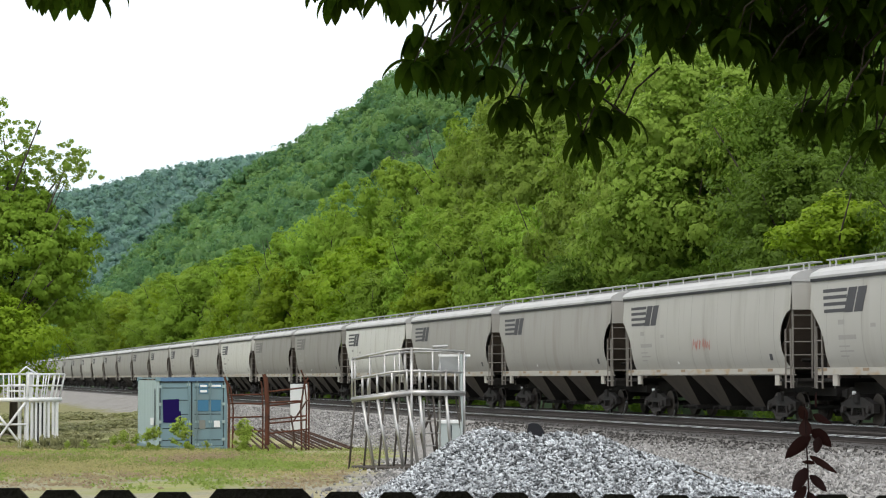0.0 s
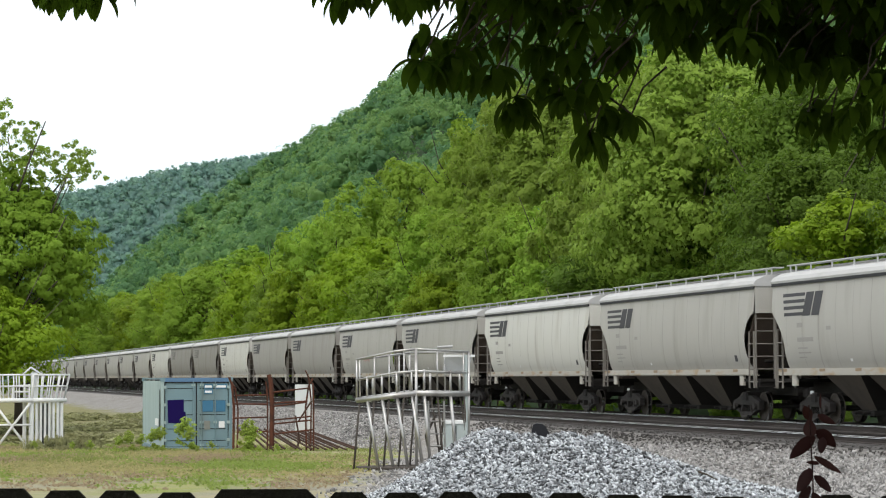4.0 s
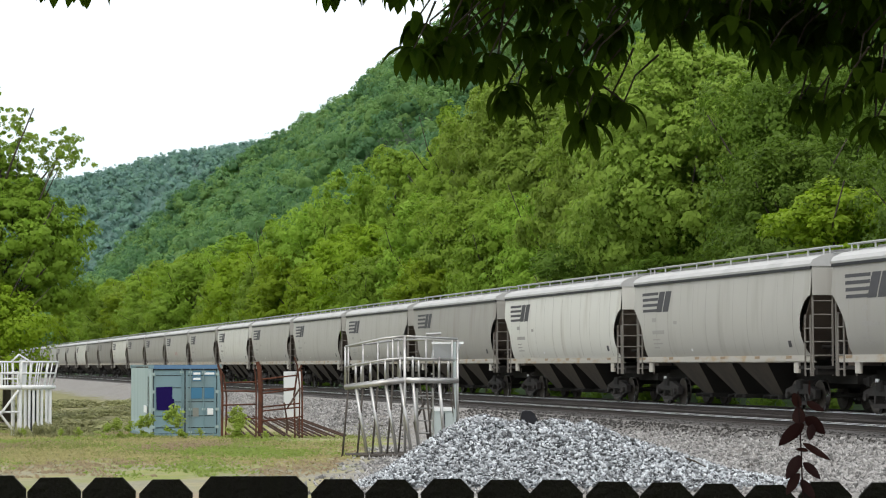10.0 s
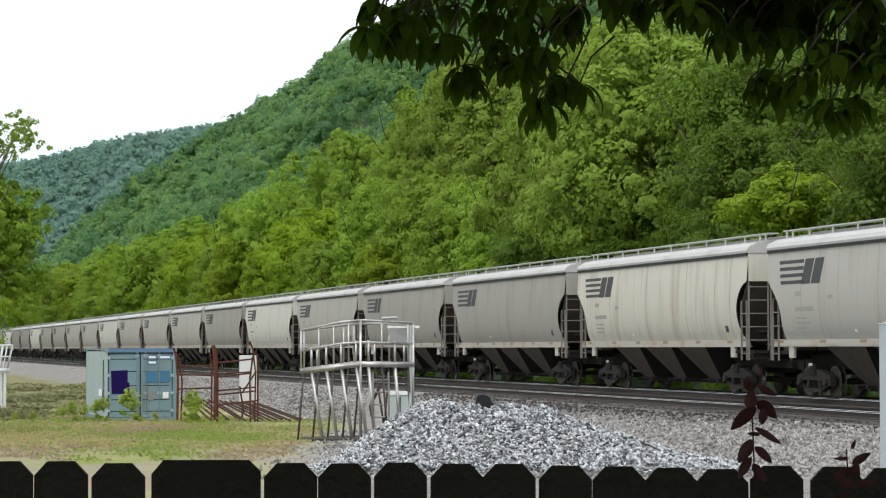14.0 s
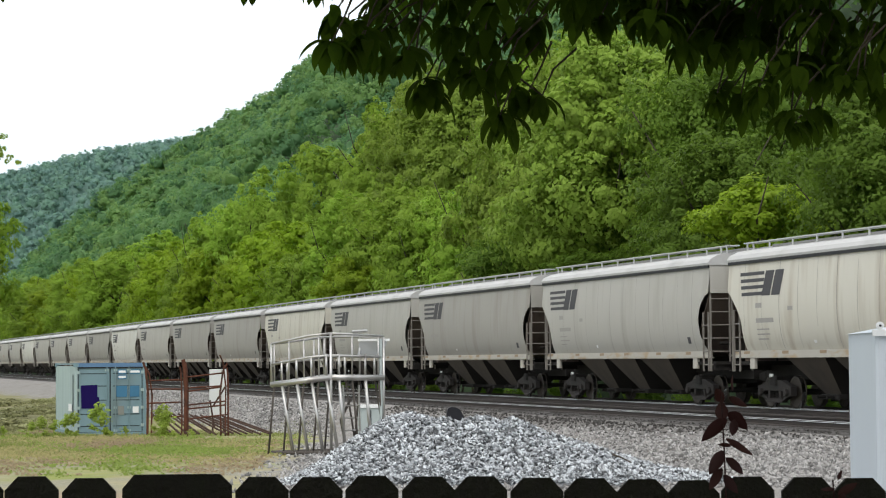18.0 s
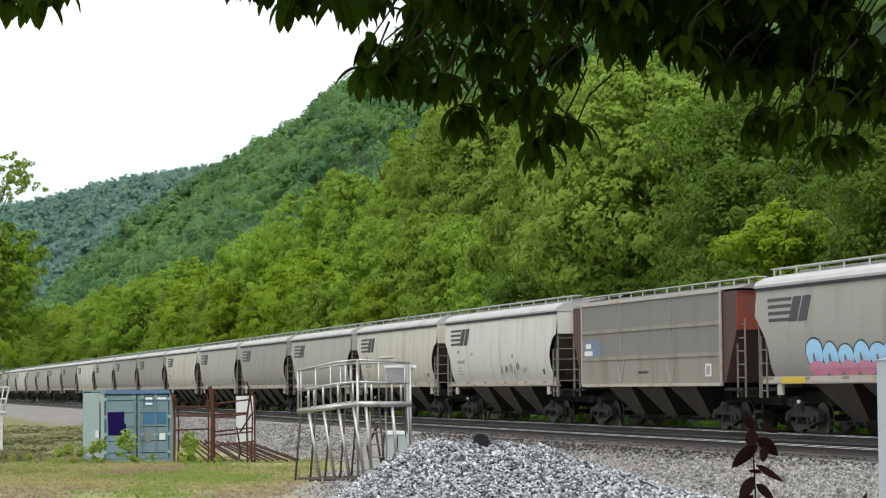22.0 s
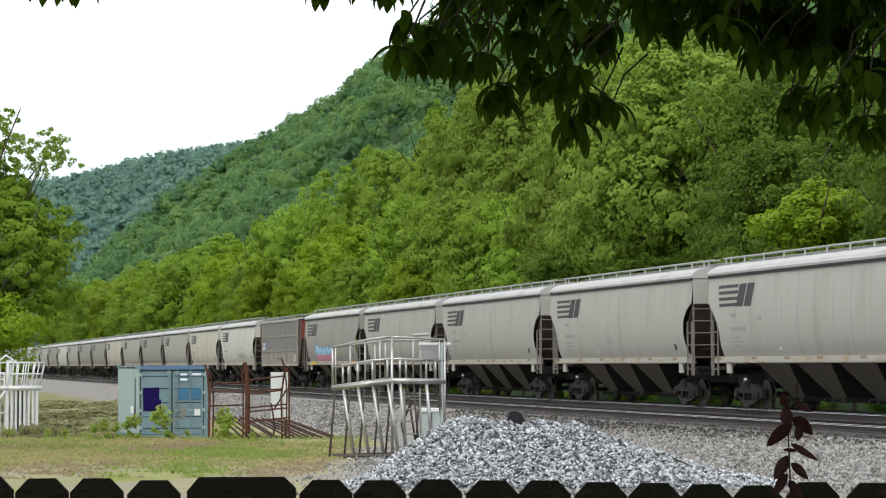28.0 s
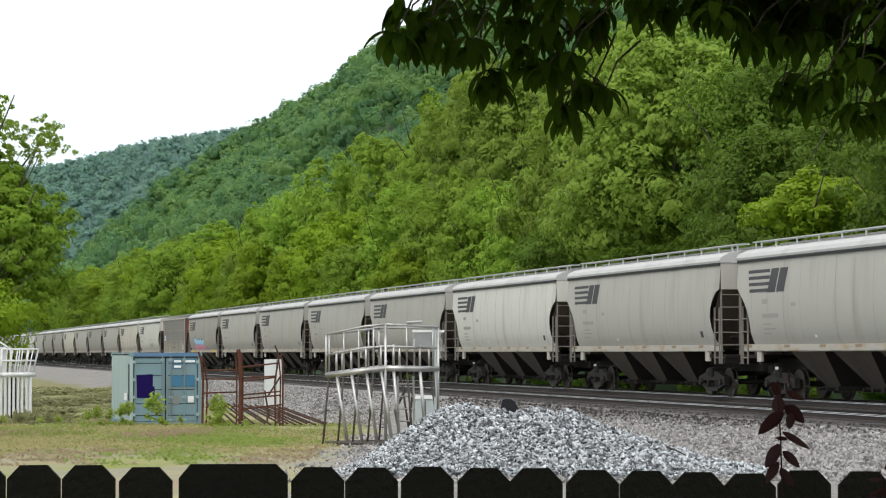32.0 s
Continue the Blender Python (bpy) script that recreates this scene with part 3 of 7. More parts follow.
    l.new(mix(lawn, grass, pebble), bsdf.inputs["Base Color"])
    bump = n.new("ShaderNodeBump")
    bump.inputs["Strength"].default_value, bump.inputs["Distance"].default_value = 0.8, 0.04
    l.new(noisy(14.0, 3.0), bump.inputs["Height"])
    l.new(bump.outputs[0], bsdf.inputs["Normal"])
    return m


yard_mat = yard_material()


def build_ground():
    ps = np.concatenate([[-4500, -1500, -500, -150, -60], np.arange(-30, 36.1, 0.75), [38, 40, 44, 50], np.arange(60, 200, 12), [240, 400, 900, 4500]])
    qs = np.concatenate([[-4500, -1500, -500, -200, -80], np.arange(-30, 120, 1.5), np.arange(120, 480, 8), np.arange(480, 1250, 25), [1500, 2200, 4500]])
    P, Q = np.meshgrid(ps, qs, indexing="ij")
    xyz = pq_rows(P, Q, P * 0)
    z = np.where(P > 36.5, hill_height(P, Q) * smooth(60, 150, Q) * (Q < 4000) - 1.1 * (1 - smooth(60, 150, Q)), ground_height(xyz[..., 0], xyz[..., 1]))
    z = np.where((P < -40), -1.2, z)
    xyz[..., 2] = z
    a, b = P.shape
    idx = np.arange(a * b).reshape(a, b)
    faces = np.stack([idx[:-1, :-1], idx[1:, :-1], idx[1:, 1:], idx[:-1, 1:]], -1).reshape(-1, 4)
    me = fast_mesh("ground", xyz.reshape(-1, 3), faces, yard_mat, True)
    me.materials.append(forest_soil)
    mid = (P[:-1, :-1] + P[1:, 1:]).ravel() / 2
    me.polygons.foreach_set("material_index", (mid > 34).astype(np.int32))
    tagged(new("ground", me), "worn grass and crushed stone yard rising to wooded hill", "ground", kind="structure")


build_ground()


# ---- the two tracks ----
def build_track(name, centre, q0, q1):
    bed = Geo()
    outline = [(-2.6, -0.75), (-1.75, -0.2), (-1.3, -0.17), (1.3, -0.17), (1.75, -0.2), (2.6, -0.75)]
    root = tagged(new(name), "railway track with steel rails on dark ballast", "railway track", kind="structure")
    n = 60
    for i in range(n):
        a, b = q0 + (q1 - q0) * i / n, q0 + (q1 - q0) * (i + 1) / n
        k = len(outline)
        pts = [at(centre + p, a, z) for p, z in outline] + [at(centre + p, b, z) for p, z in outline]
        bed.add(pts, [(j, j + 1, k + j + 1, k + j) for j in range(k - 1)])
    part("ballast_bed", bed, ballast_mat, root)
    for side in (-0.7525, 0.7525):
        web = Geo()
        foot = [(-0.075, -0.17), (0.075, -0.17), (0.075, -0.15), (0.012, -0.13), (0.012, -0.05), (0.036, -0.035), (0.036, -0.004), (-0.036, -0.004),
                (-0.036, -0.035), (-0.012, -0.05), (-0.012, -0.13), (-0.075, -0.15)]
        k = len(foot)
        pts = [at(centre + side + p, q0, z) for p, z in foot] + [at(centre + side + p, q1, z) for p, z in foot]
        web.add(pts, [(j, (j + 1) % k, k + (j + 1) % k, k + j) for j in range(k)])
        rail = part("rail", web, rail_side, root)
        top = Geo()
        head = [(-0.038, -0.034), (0.038, -0.034), (0.030, 0.0), (-0.030, 0.0)]
        pts = [at(centre + side + p, q0, z) for p, z in head] + [at(centre + side + p, q1, z) for p, z in head]
        top.add(pts, [(j, (j + 1) % 4, 4 + (j + 1) % 4, 4 + j) for j in range(4)])
        # the farther rail of each track gets a darker, duller head
        part("railhead", top, rail_dull if side > 0 else rail_top, rail, "polished running surface" if side < 0 else "")
    return root


def build_ties(root, centre, q0, count, far_to):
    tie = Geo().box((0, 0, 0), (0.23, 2.6, 0.18), chamfer=0.02).mesh("tie", tie_wood)
    rng = np.random.default_rng(int(centre * 10))
    for i in range(count):
        v = at(centre, q0 + 0.55 * i, -0.255 + rng.normal(0, 0.006))
        part("tie", tie, None, root, m=pose(v.x, v.y, v.z, 0, 0, HEADING + rng.normal(0, 0.6)))
    rest = Geo()
    turn = Euler((0, 0, radians(HEADING))).to_matrix()
    q = q0 + 0.55 * count
    while q < far_to:
        rest.box(at(centre, q, -0.255), (0.23, 2.6, 0.18), turn)
        q += 0.55
    tagged(part("far_ties", rest, tie_wood, root), kind="stuff")


def build_ballast_stones():
    rng = np.random.default_rng(5)
    n = 5000
    q = rng.uniform(38, 82, n)
    p = rng.uniform(18.0, 20.9, n)
    keep = p > 20.45 - 0.8 * smooth(46, 56, q) + rng.normal(0, 0.45, n)
    spot = pq_rows(p, q, p * 0)[keep]
    spot[:, 2] = ground_height(spot[:, 0], spot[:, 1]) + 0.01
    tagged(new("spilled_ballast", stone_mesh("spilled_ballast", rng, spot, 0.045, ballast_mat)), "dark ballast stones spilled beside the track", "ballast", kind="stuff")
    n = 18000
    q = rng.uniform(38, 115, n)
    p = rng.choice([NEAR_P, TRAIN_P], n, p=[0.75, 0.25]) + rng.uniform(-2.4, 2.4, n)
    off = np.minimum(np.abs(p - NEAR_P), np.abs(p - TRAIN_P))
    z = np.where(off < 1.75, -0.185, -0.2 - (off - 1.75) * 0.647)
    me = stone_mesh("ballast_stones", rng, pq_rows(p, q, z), 0.04, ballast_mat)
    tagged(new("ballast_stones", me), "loose dark grey ballast stones along the tracks", "ballast", kind="stuff")
    n = 30000
    x, y = rng.uniform(-2, 13, n), rng.uniform(30, 62, n)
    p = x * ACROSS.x + y * ACROSS.y
    keep = (p < 20.5 - 0.9 * smooth(46, 54, y) + rng.normal(0, 0.35, n)) & (x > -1.0 + rng.normal(0, 0.6, n))
    x, y = x[keep], y[keep]
    me = stone_mesh("lot_gravel", rng, np.stack([x, y, ground_height(x, y) + 0.012], -1), 0.052, dusty_stone)
    n = 22000
    q = rng.uniform(56, 150, n)
    p = rng.uniform(15.6, 20.6, n)
    far = pq_rows(p, q, p * 0)
    far[:, 2] = ground_height(far[:, 0], far[:, 1]) + 0.015
    keep = (far[:, 0] < -1.0) & (p > 16.8 + rng.normal(0, 0.6, n))
    tagged(new("bank_gravel", stone_mesh("bank_gravel", rng, far[keep], 0.06, dusty_stone)), "pale crushed stone on the low railway bank", "gravel", kind="stuff")
    tagged(new("lot_gravel", me), "pale crushed stone spread over the ground", "gravel", kind="stuff")


near_track = build_track("track_near", NEAR_P, -150, 1000)
train_track = build_track("track_train", TRAIN_P, -600, 1000)


# ---- wooded hill and far ridge ----
def build_hill_woods():
    rng = np.random.default_rng(11)
    for name, q0, q1, count, tufts, leaves, size in (("hill_woods", 150, 480, 2000, 18, 19, 0.28), ("hill_woods_beyond", 480, 950, 2200, 13, 12, 0.46), ("hill_woods_end", 940, 1120, 700, 10, 9, 0.6)):
        q = rng.uniform(q0, q1, count)
        p = 46 + (156 - 46) * rng.random(count) ** 0.85
        r = rng.uniform(1.4, 3.7, count) * (1 + 0.2 * (q > 480))
        spots = np.column_stack([pq_rows(p, q, hill_height(p, q) + rng.uniform(4.0, 8.5, count)), r])
        woods(name, "dense dark green forest covering the steep hillside", rng, spots, 2, tufts, leaves, size, HILL_HAZE_LEAVES)


def far_ridge_height(x, y):
    """The ridge that closes the valley."""
    c = np.asarray(x, float) * -1.0
    crest = 136.5 + 3 * np.sin(c / 60.0 + 1.0) + 2 * np.sin(c / 21.0) - 0.15 * (c - 139)
    return crest * smooth(1080, 1480, y) - 3


def build_far_ridge():
    xs, ys = np.linspace(-700, 500, 50), np.linspace(1080, 1900, 24)
    X, Y = np.meshgrid(xs, ys, indexing="ij")
    v = np.stack([X, Y, far_ridge_height(X, Y)], -1).reshape(-1, 3)
    idx = np.arange(X.size).reshape(X.shape)
    f = np.stack([idx[:-1, :-1], idx[1:, :-1], idx[1:, 1:], idx[:-1, 1:]], -1).reshape(-1, 4)
    tagged(new("backdrop_ridge", fast_mesh("backdrop_ridge", v, f, FAR_HAZE_LEAVES[0], True)), "forested ridge closing the valley", "hill", kind="structure")
    rng = np.random.default_rng(12)
    n = 6200
    x, y = rng.uniform(-420, 0, n), rng.uniform(1000, 1510, n)
    base = np.stack([x, y, np.maximum(far_ridge_height(x, y), -1) + rng.uniform(2.5, 5, n)], -1)
    woods("far_woods", "blue-green woods on the far ridge, haze in their colour", rng, np.column_stack([base, rng.uniform(2.8, 5.6, n)]), 2, 7, 9, 0.85, FAR_HAZE_LEAVES, 0.3)


build_hill_woods()
build_far_ridge()


# ---- trees behind the train ----
def trunk_geo(rng, height, r, limbs):
    g = Geo()
    pts = [Vector((rng.normal(0, 0.12) * i, rng.normal(0, 0.12) * i, height * i / 5)) for i in range(6)]
    g.pipe(pts, r, 8, 0.3)
    for _ in range(limbs):
        k = rng.integers(2, 5)
        a = rng.uniform(0, 2 * math.pi)
        out, up = rng.uniform(1.5, 3.2), rng.uniform(1.2, 3.2)
        b = pts[k] + Vector((math.cos(a) * out, math.sin(a) * out, up))
        c = b + Vector((math.cos(a + 0.4) * out * 0.6, math.sin(a + 0.4) * out * 0.6, up * 0.8))
        g.pipe([pts[k], b, c], r * 0.35, 6, 0.35)
    return g


TREES = {}


def tree_kind(key, seed, lobes, tufts, per, size, mat, rx=4.2, rz=6.9, zc=9.4, rl=1.9, tuft=(0.22, 0.42), droop=0.0, bare=9):
    rng = np.random.default_rng(seed)
    crown = lobed_mesh("crown", rng, dome_lobes(rng, lobes, rx, rz, zc, rl), tufts, per, size, mat, 0.4, tuft, droop, zc - 2)
    TREES[key] = (trunk_geo(rng, zc + 2.5, 0.22, bare).mesh("trunk", bark, True), crown)


for k in range(3):
    # round-headed with large bright tufts; soft and fine-leaved; open and pale; the lower slope
    tree_kind(f"bright{k}", 20 + k, 24, 15, 62, 0.15, leaf_bright, 4.2, 6.6, 9.0, 1.75, (0.26, 0.42))
    tree_kind(f"soft{k}", 30 + k, 30, 18, 56, 0.12, leaf_soft, 3.9, 7.2, 9.6, 1.7, (0.16, 0.32), 0.25, 14)
    tree_kind(f"mid{k}", 60 + k, 32, 17, 58, 0.13, leaf_mid, 4.1, 6.7, 9.2, 2.0, (0.2, 0.36), 0.1)
    tree_kind(f"deep{k}", 90 + k, 32, 17, 66, 0.105, leaf_shaded, 4.1, 6.7, 9.2, 2.0, (0.2, 0.36), 0.1)
    tree_kind(f"back{k}", 40 + k, 20, 12, 36, 0.24, leaf_back, 4.4, 6.8, 9.2, 2.0, (0.26, 0.42))
for k in range(2):
    tree_kind(f"pale{k}", 50 + k, 60, 20, 62, 0.12, leaf_silver, 5.0, 7.6, 9.4, 1.8, (0.18, 0.32), 0.05, 16)


def plant_tree(key, v, scale, turn, label, group):
    root = thing("tree", label, "tree", pose(v.x, v.y, v.z, 0, 0, turn), group)
    root.scale = (scale[0], scale[0], scale[1])
    part("trunk", TREES[key][0], None, root)
    part("crown", TREES[key][1], None, root)


TREE_LABELS = {"bright": "bright yellow-green broadleaf tree behind the railway", "mid": "dense mid-green broadleaf tree behind the railway",
               "deep": "dense broadleaf tree behind the railway, shade in its dark green",
               "soft": "soft fine-leaved yellow-green tree behind the railway", "back": "green broadleaf tree on the lower hillside",
               "pale": "large pale-leaved broadleaf tree behind the railway"}
# the trees that stand out behind the near cars: kind, across, along, height, half width
MARKED_TREES = [("pale0", 42.0, 115, 20.5, 6.0), ("pale1", 42.5, 128.5, 20.3, 5.2), ("deep1", 43.0, 103, 19.5, 5.4), ("deep0", 40.0, 97, 14.0, 4.4), ("bright0", 38.5, 89, 11.0, 4.2), ("deep2", 41.0, 81, 15.0, 5.0),
                ("soft0", 40.5, 140, 15.0, 4.0), ("deep2", 38.5, 126, 11.0, 3.6), ("deep0", 38.5, 111, 9.0, 3.6), ("soft1", 41.0, 161, 16.4, 4.6), ("bright1", 37.4, 160, 11.0, 3.0), ("mid0", 40.5, 150, 15.0, 4.0), ("soft2", 40.5, 175, 15.5, 4.2),
                ("bright2", 38.8, 192.5, 15.9, 4.6), ("bright0", 38.2, 202, 14.0, 4.2), ("soft0", 42.0, 224, 20.5, 4.8), ("soft2", 42.0, 210, 20.5, 4.4), ("mid0", 38.0, 181, 12.0, 3.6), ("bright1", 39.0, 226, 15.0, 4.6),
                ("soft1", 41.0, 243, 19.0, 4.6), ("mid1", 39.0, 238, 15.0, 4.4), ("bright2", 39.5, 254, 17.5, 5.0),
                ("soft0", 48.0, 218, 20.5, 4.8), ("soft1", 49.0, 196, 20.5, 4.8), ("pale0", 50.0, 183, 20.0, 5.0), ("pale1", 49.0, 171, 19.0, 5.0), ("mid2", 50.0, 155, 18.0, 5.0), ("mid1", 50.0, 142, 18.0, 5.0)]


def build_tree_line():
    rng = np.random.default_rng(77)
    for key, p, q, tall, wide in MARKED_TREES:
        plant_tree(key, at(p, q, -1.2 if p < 45 else float(hill_height(p, q)) - 0.3), (wide / 5.0, tall / 16.6), rng.uniform(0, 360), TREE_LABELS[key[:-1]], "trees behind the railway")
    q, i = 264.0, 0
    while q < 480:
        kind = ("bright", "mid", "soft", "mid", "mid")[i % 5]
        s = rng.uniform(1.0, 1.17)
        plant_tree(f"{kind}{i % 3}", at(38.5 + rng.uniform(-1.0, 4.0), q, -1.2), (s * rng.uniform(0.95, 1.25), s), rng.uniform(0, 360), TREE_LABELS[kind], "trees behind the railway")
        q += rng.uniform(7.5, 12.0)
        i += 1
    q = 64.0
    while q < 520:
        p = rng.uniform(49, 57)
        s = rng.uniform(0.55, 0.85)
        plant_tree(f"back{i % 3}", at(p, q, float(hill_height(p, q)) * float(smooth(60, 150, q)) - 0.5), (s, s), rng.uniform(0, 360), TREE_LABELS["back"], "trees on the lower slope")
        q += rng.uniform(5, 9)
        i += 1
    q = 46.0
    while q < 400:
        s = rng.uniform(0.28, 0.5)
        kind = "bright" if rng.random() < 0.3 else ("deep" if q < 130 else "mid")
        plant_tree(f"{kind}{i % 3}", at(35.4 + rng.uniform(0, 1.6), q, -1.15), (s * rng.uniform(1.1, 1.6), s), rng.uniform(0, 360), "small bright green tree at the edge of the woods", "trees behind the railway")
        q += rng.uniform(6, 12)
        i += 1
    for k in range(18):
        p, q = rng.uniform(148, 155), 690 + 14 * k + rng.uniform(-5, 5)
        s = rng.uniform(0.32, 0.55)
        plant_tree(f"back{k % 3}", at(p, q, float(hill_height(p, q)) + 1.0), (s * 0.9, s * 1.25), rng.uniform(0, 360), "small dark tree standing out on the hill's crest", "trees on the crest")
    rngb = np.random.default_rng(78)
    bush = [leaf_mesh("bush", rngb, crown_blobs(rngb, 26, 1.7, 1.1, 0.9, 0.55), 80, 0.11, m) for m in (leaf_shaded, leaf_shaded)]
    q = 40.0
    while q < 330:
        v = at(34.2 + rng.uniform(-0.4, 1.6), q, -1.2)
        ob = part("bush", bush[int(rng.random() < 0.35)], None, None, m=pose(v.x, v.y, v.z, 0, 0, rng.uniform(0, 360)))
        k = rng.uniform(0.5, 1.0)
        ob.scale = (k, k, k * rng.uniform(0.8, 1.3))
        tagged(ob, "leafy green bush beside the railway", "bush", "bushes beside the railway")
        q += rng.uniform(2.8, 6.4) * (1 if q < 150 else 1.8)


build_tree_line()

# ---- the train ----
SIDE = [(1.42, 1.66), (1.475, 1.78), (1.52, 1.9), (1.556, 2.05), (1.585, 2.2), (1.605, 2.37), (1.62, 2.55), (1.627, 2.72), (1.63, 2.9), (1.627, 3.1), (1.62, 3.25), (1.617, 3.36), (1.613, 3.42), (1.612, 3.44), (1.59, 3.75), (1.56, 4.12), (1.55, 4.28)]
HALF = 8.22


def end_x(z):
    """How far the side reaches towards the leading end: cut away below the end panel."""
    return HALF if z > 3.42 else HALF - 1.0 * math.sin(min(1.0, (3.42 - z) / 1.1) * math.pi / 2)


def tail_x(z):
    """The same at the trailing end, where the cut bulges into the side."""
    u = min(1.0, max(0.0, (3.42 - z) / 1.76))
    return HALF - 0.45 * u - 0.62 * math.sin(math.pi * u ** 0.75) ** 0.8 if u > 0 else HALF


def side_y(z):
    for (y0, z0), (y1, z1) in zip(SIDE, SIDE[1:]):
        if z <= z1:
            return y0 + (y1 - y0) * (z - z0) / (z1 - z0)
    return SIDE[-1][0]


def shell_geo():
    g = Geo()
    cols = 14
    for s in (1, -1):
        pts, k = [], len(SIDE)
        for y, z in SIDE:
            e = end_x(z)
            r = tail_x(z)
            pts += [(-r + (r + e) * c / cols, s * y, z) for c in range(cols + 1)]
        g.add(pts, [(r * (cols + 1) + c, r * (cols + 1) + c + 1, (r + 1) * (cols + 1) + c + 1, (r + 1) * (cols + 1) + c) for r in range(k - 1) for c in range(cols)])
    return g


def strip_on_side(g, x0, x1, z0, z1, lift=0.006, rows=1, slant=0.0):
    """A patch that follows the bulge of the near side."""
    pts = []
    levels = [z0] + [z for _, z in SIDE if z0 < z < z1] + [z1]
    rows = len(levels) - 1
    for z in levels:
        dx = slant * (z - z0)
        pts += [(x0 + dx, side_y(z) + lift, z), (x1 + dx, side_y(z) + lift, z)]
    g.add(pts, [(2 * r, 2 * r + 1, 2 * r + 3, 2 * r + 2) for r in range(rows)])


def blob_on_side(g, cx, cz, rx, rz, lift=0.008, n=18, squash=0.0):
    pts = [(cx, side_y(cz) + lift, cz)]
    for i in range(n):
        a = 2 * math.pi * i / n
        z = cz + rz * math.sin(a)
        pts.append((cx + rx * math.cos(a) * (1 - squash * math.sin(a)), side_y(z) + lift, z))
    g.add(pts, [(0, 1 + i, 1 + (i + 1) % n) for i in range(n)])


def wheel_mesh():
    g = Geo()
    prof = [(0.06, -0.075), (0.40, -0.055), (0.457, -0.07), (0.457, 0.055), (0.482, 0.06), (0.482, 0.08), (0.40, 0.085), (0.33, 0.04), (0.16, 0.03), (0.12, 0.07), (0.0, 0.07)]
    n = 24
    pts = [(r * math.cos(2 * math.pi * i / n), y, r * math.sin(2 * math.pi * i / n)) for r, y in prof for i in range(n)]
    g.add(pts, [(k * n + i, k * n + (i + 1) % n, (k + 1) * n + (i + 1) % n, (k + 1) * n + i) for k in range(len(prof) - 1) for i in range(n)])
    return g.mesh("wheel", wheel_steel, True)


def tread_mesh():
    g = Geo()
    n = 24
    pts = [(r * math.cos(2 * math.pi * i / n), y, r * math.sin(2 * math.pi * i / n)) for r, y in ((0.459, -0.068), (0.459, 0.05)) for i in range(n)]
    return g.add(pts, [(i, (i + 1) % n, n + (i + 1) % n, n + i) for i in range(n)]).mesh("tread", tread_steel, True)


WHEEL, TREAD = wheel_mesh(), tread_mesh()
SIDE_FRAME = Geo().slab([(-1.16, 0.36), (-0.98, 0.34), (-0.72, 0.50), (0.72, 0.50), (0.98, 0.34), (1.16, 0.36), (1.16, 0.62), (0.80, 0.70), (0.46, 0.80), (-0.46, 0.80), (-0.80, 0.70), (-1.16, 0.62)], -0.09, 0.09)
SIDE_FRAME.slab([(-0.52, 0.16), (0.52, 0.16), (0.52, 0.28), (-0.52, 0.28)], -0.09, 0.09)
for s in (-1, 1):
    SIDE_FRAME.slab([(s * 0.50, 0.20), (s * 0.60, 0.30), (s * 1.02, 0.46), (s * 1.02, 0.36)], -0.08, 0.08)
    SIDE_FRAME.slab([(s * 0.46, 0.26), (s * 0.36, 0.26), (s * 0.30, 0.52), (s * 0.42, 0.52)], -0.09, 0.09)
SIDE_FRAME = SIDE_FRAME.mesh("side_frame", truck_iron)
SPRING = Geo().pipe([Vector((0.055 * math.cos(a * 1.5), 0.03 * math.sin(a * 1.5), 0.30 + a * 0.0172)) for a in range(19)], 0.018, 4).mesh("spring", under_grime_shade)
BOLSTER = Geo().box((0, 0, 0.78), (0.42, 2.3, 0.26), chamfer=0.05).mesh("bolster", under_grime_shade)
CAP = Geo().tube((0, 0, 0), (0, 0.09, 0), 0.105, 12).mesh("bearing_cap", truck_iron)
AXLE = Geo().tube((0, -0.98, 0.457), (0, 0.98, 0.457), 0.075, 10).mesh("axle", under_grime_shade)


def add_truck(car, x):
    truck = part("truck", BOLSTER, None, car, m=pose(x, 0, 0))
    for s in (1, -1):
        part("side_frame", SIDE_FRAME, None, truck, m=pose(0, s * 1.0, 0))
    for dx in (-0.89, 0.89):
        part("bearing_cap", CAP, None, truck, m=pose(dx, 1.09, 0.457))
    for dx in (-0.17, 0.0, 0.17):
        part("spring", SPRING, None, truck, m=pose(dx, 1.0, -0.02))
    for dx in (-0.89, 0.89):
        part("axle", AXLE, None, truck, m=pose(dx, 0, 0))
        for s in (1, -1):
            part("wheel", WHEEL, None, truck, m=pose(dx, s * 0.76, 0.457, 0, 0, 180 if s > 0 else 0))
        part("tread", TREAD, None, truck, "worn bright wheel tread", m=pose(dx, 0.76, 0.457, 0, 0, 180))
    return truck


def ladder_meshes(top, w=0.42):
    """The two stiles of a ladder, one rung, and the heights of its rungs."""
    g = Geo()
    for x in (-w / 2, w / 2):
        g.box((x, 0, (1.05 + top) / 2), (0.045, 0.045, top - 1.05))
    heights = [1.25 + 0.40 * k for k in range(12) if 1.25 + 0.40 * k < top]
    return g.mesh("ladder", ladder_paint), Geo().tube((-w / 2, 0, 0), (w / 2, 0, 0), 0.02, 6).mesh("rung", ladder_paint), heights


def add_ladder(car, kind, m):
    stiles, rung, heights = kind
    ladder = part("ladder", stiles, None, car, m=m)
    for z in heights:
        part("rung", rung, None, ladder, m=pose(0, 0, z))


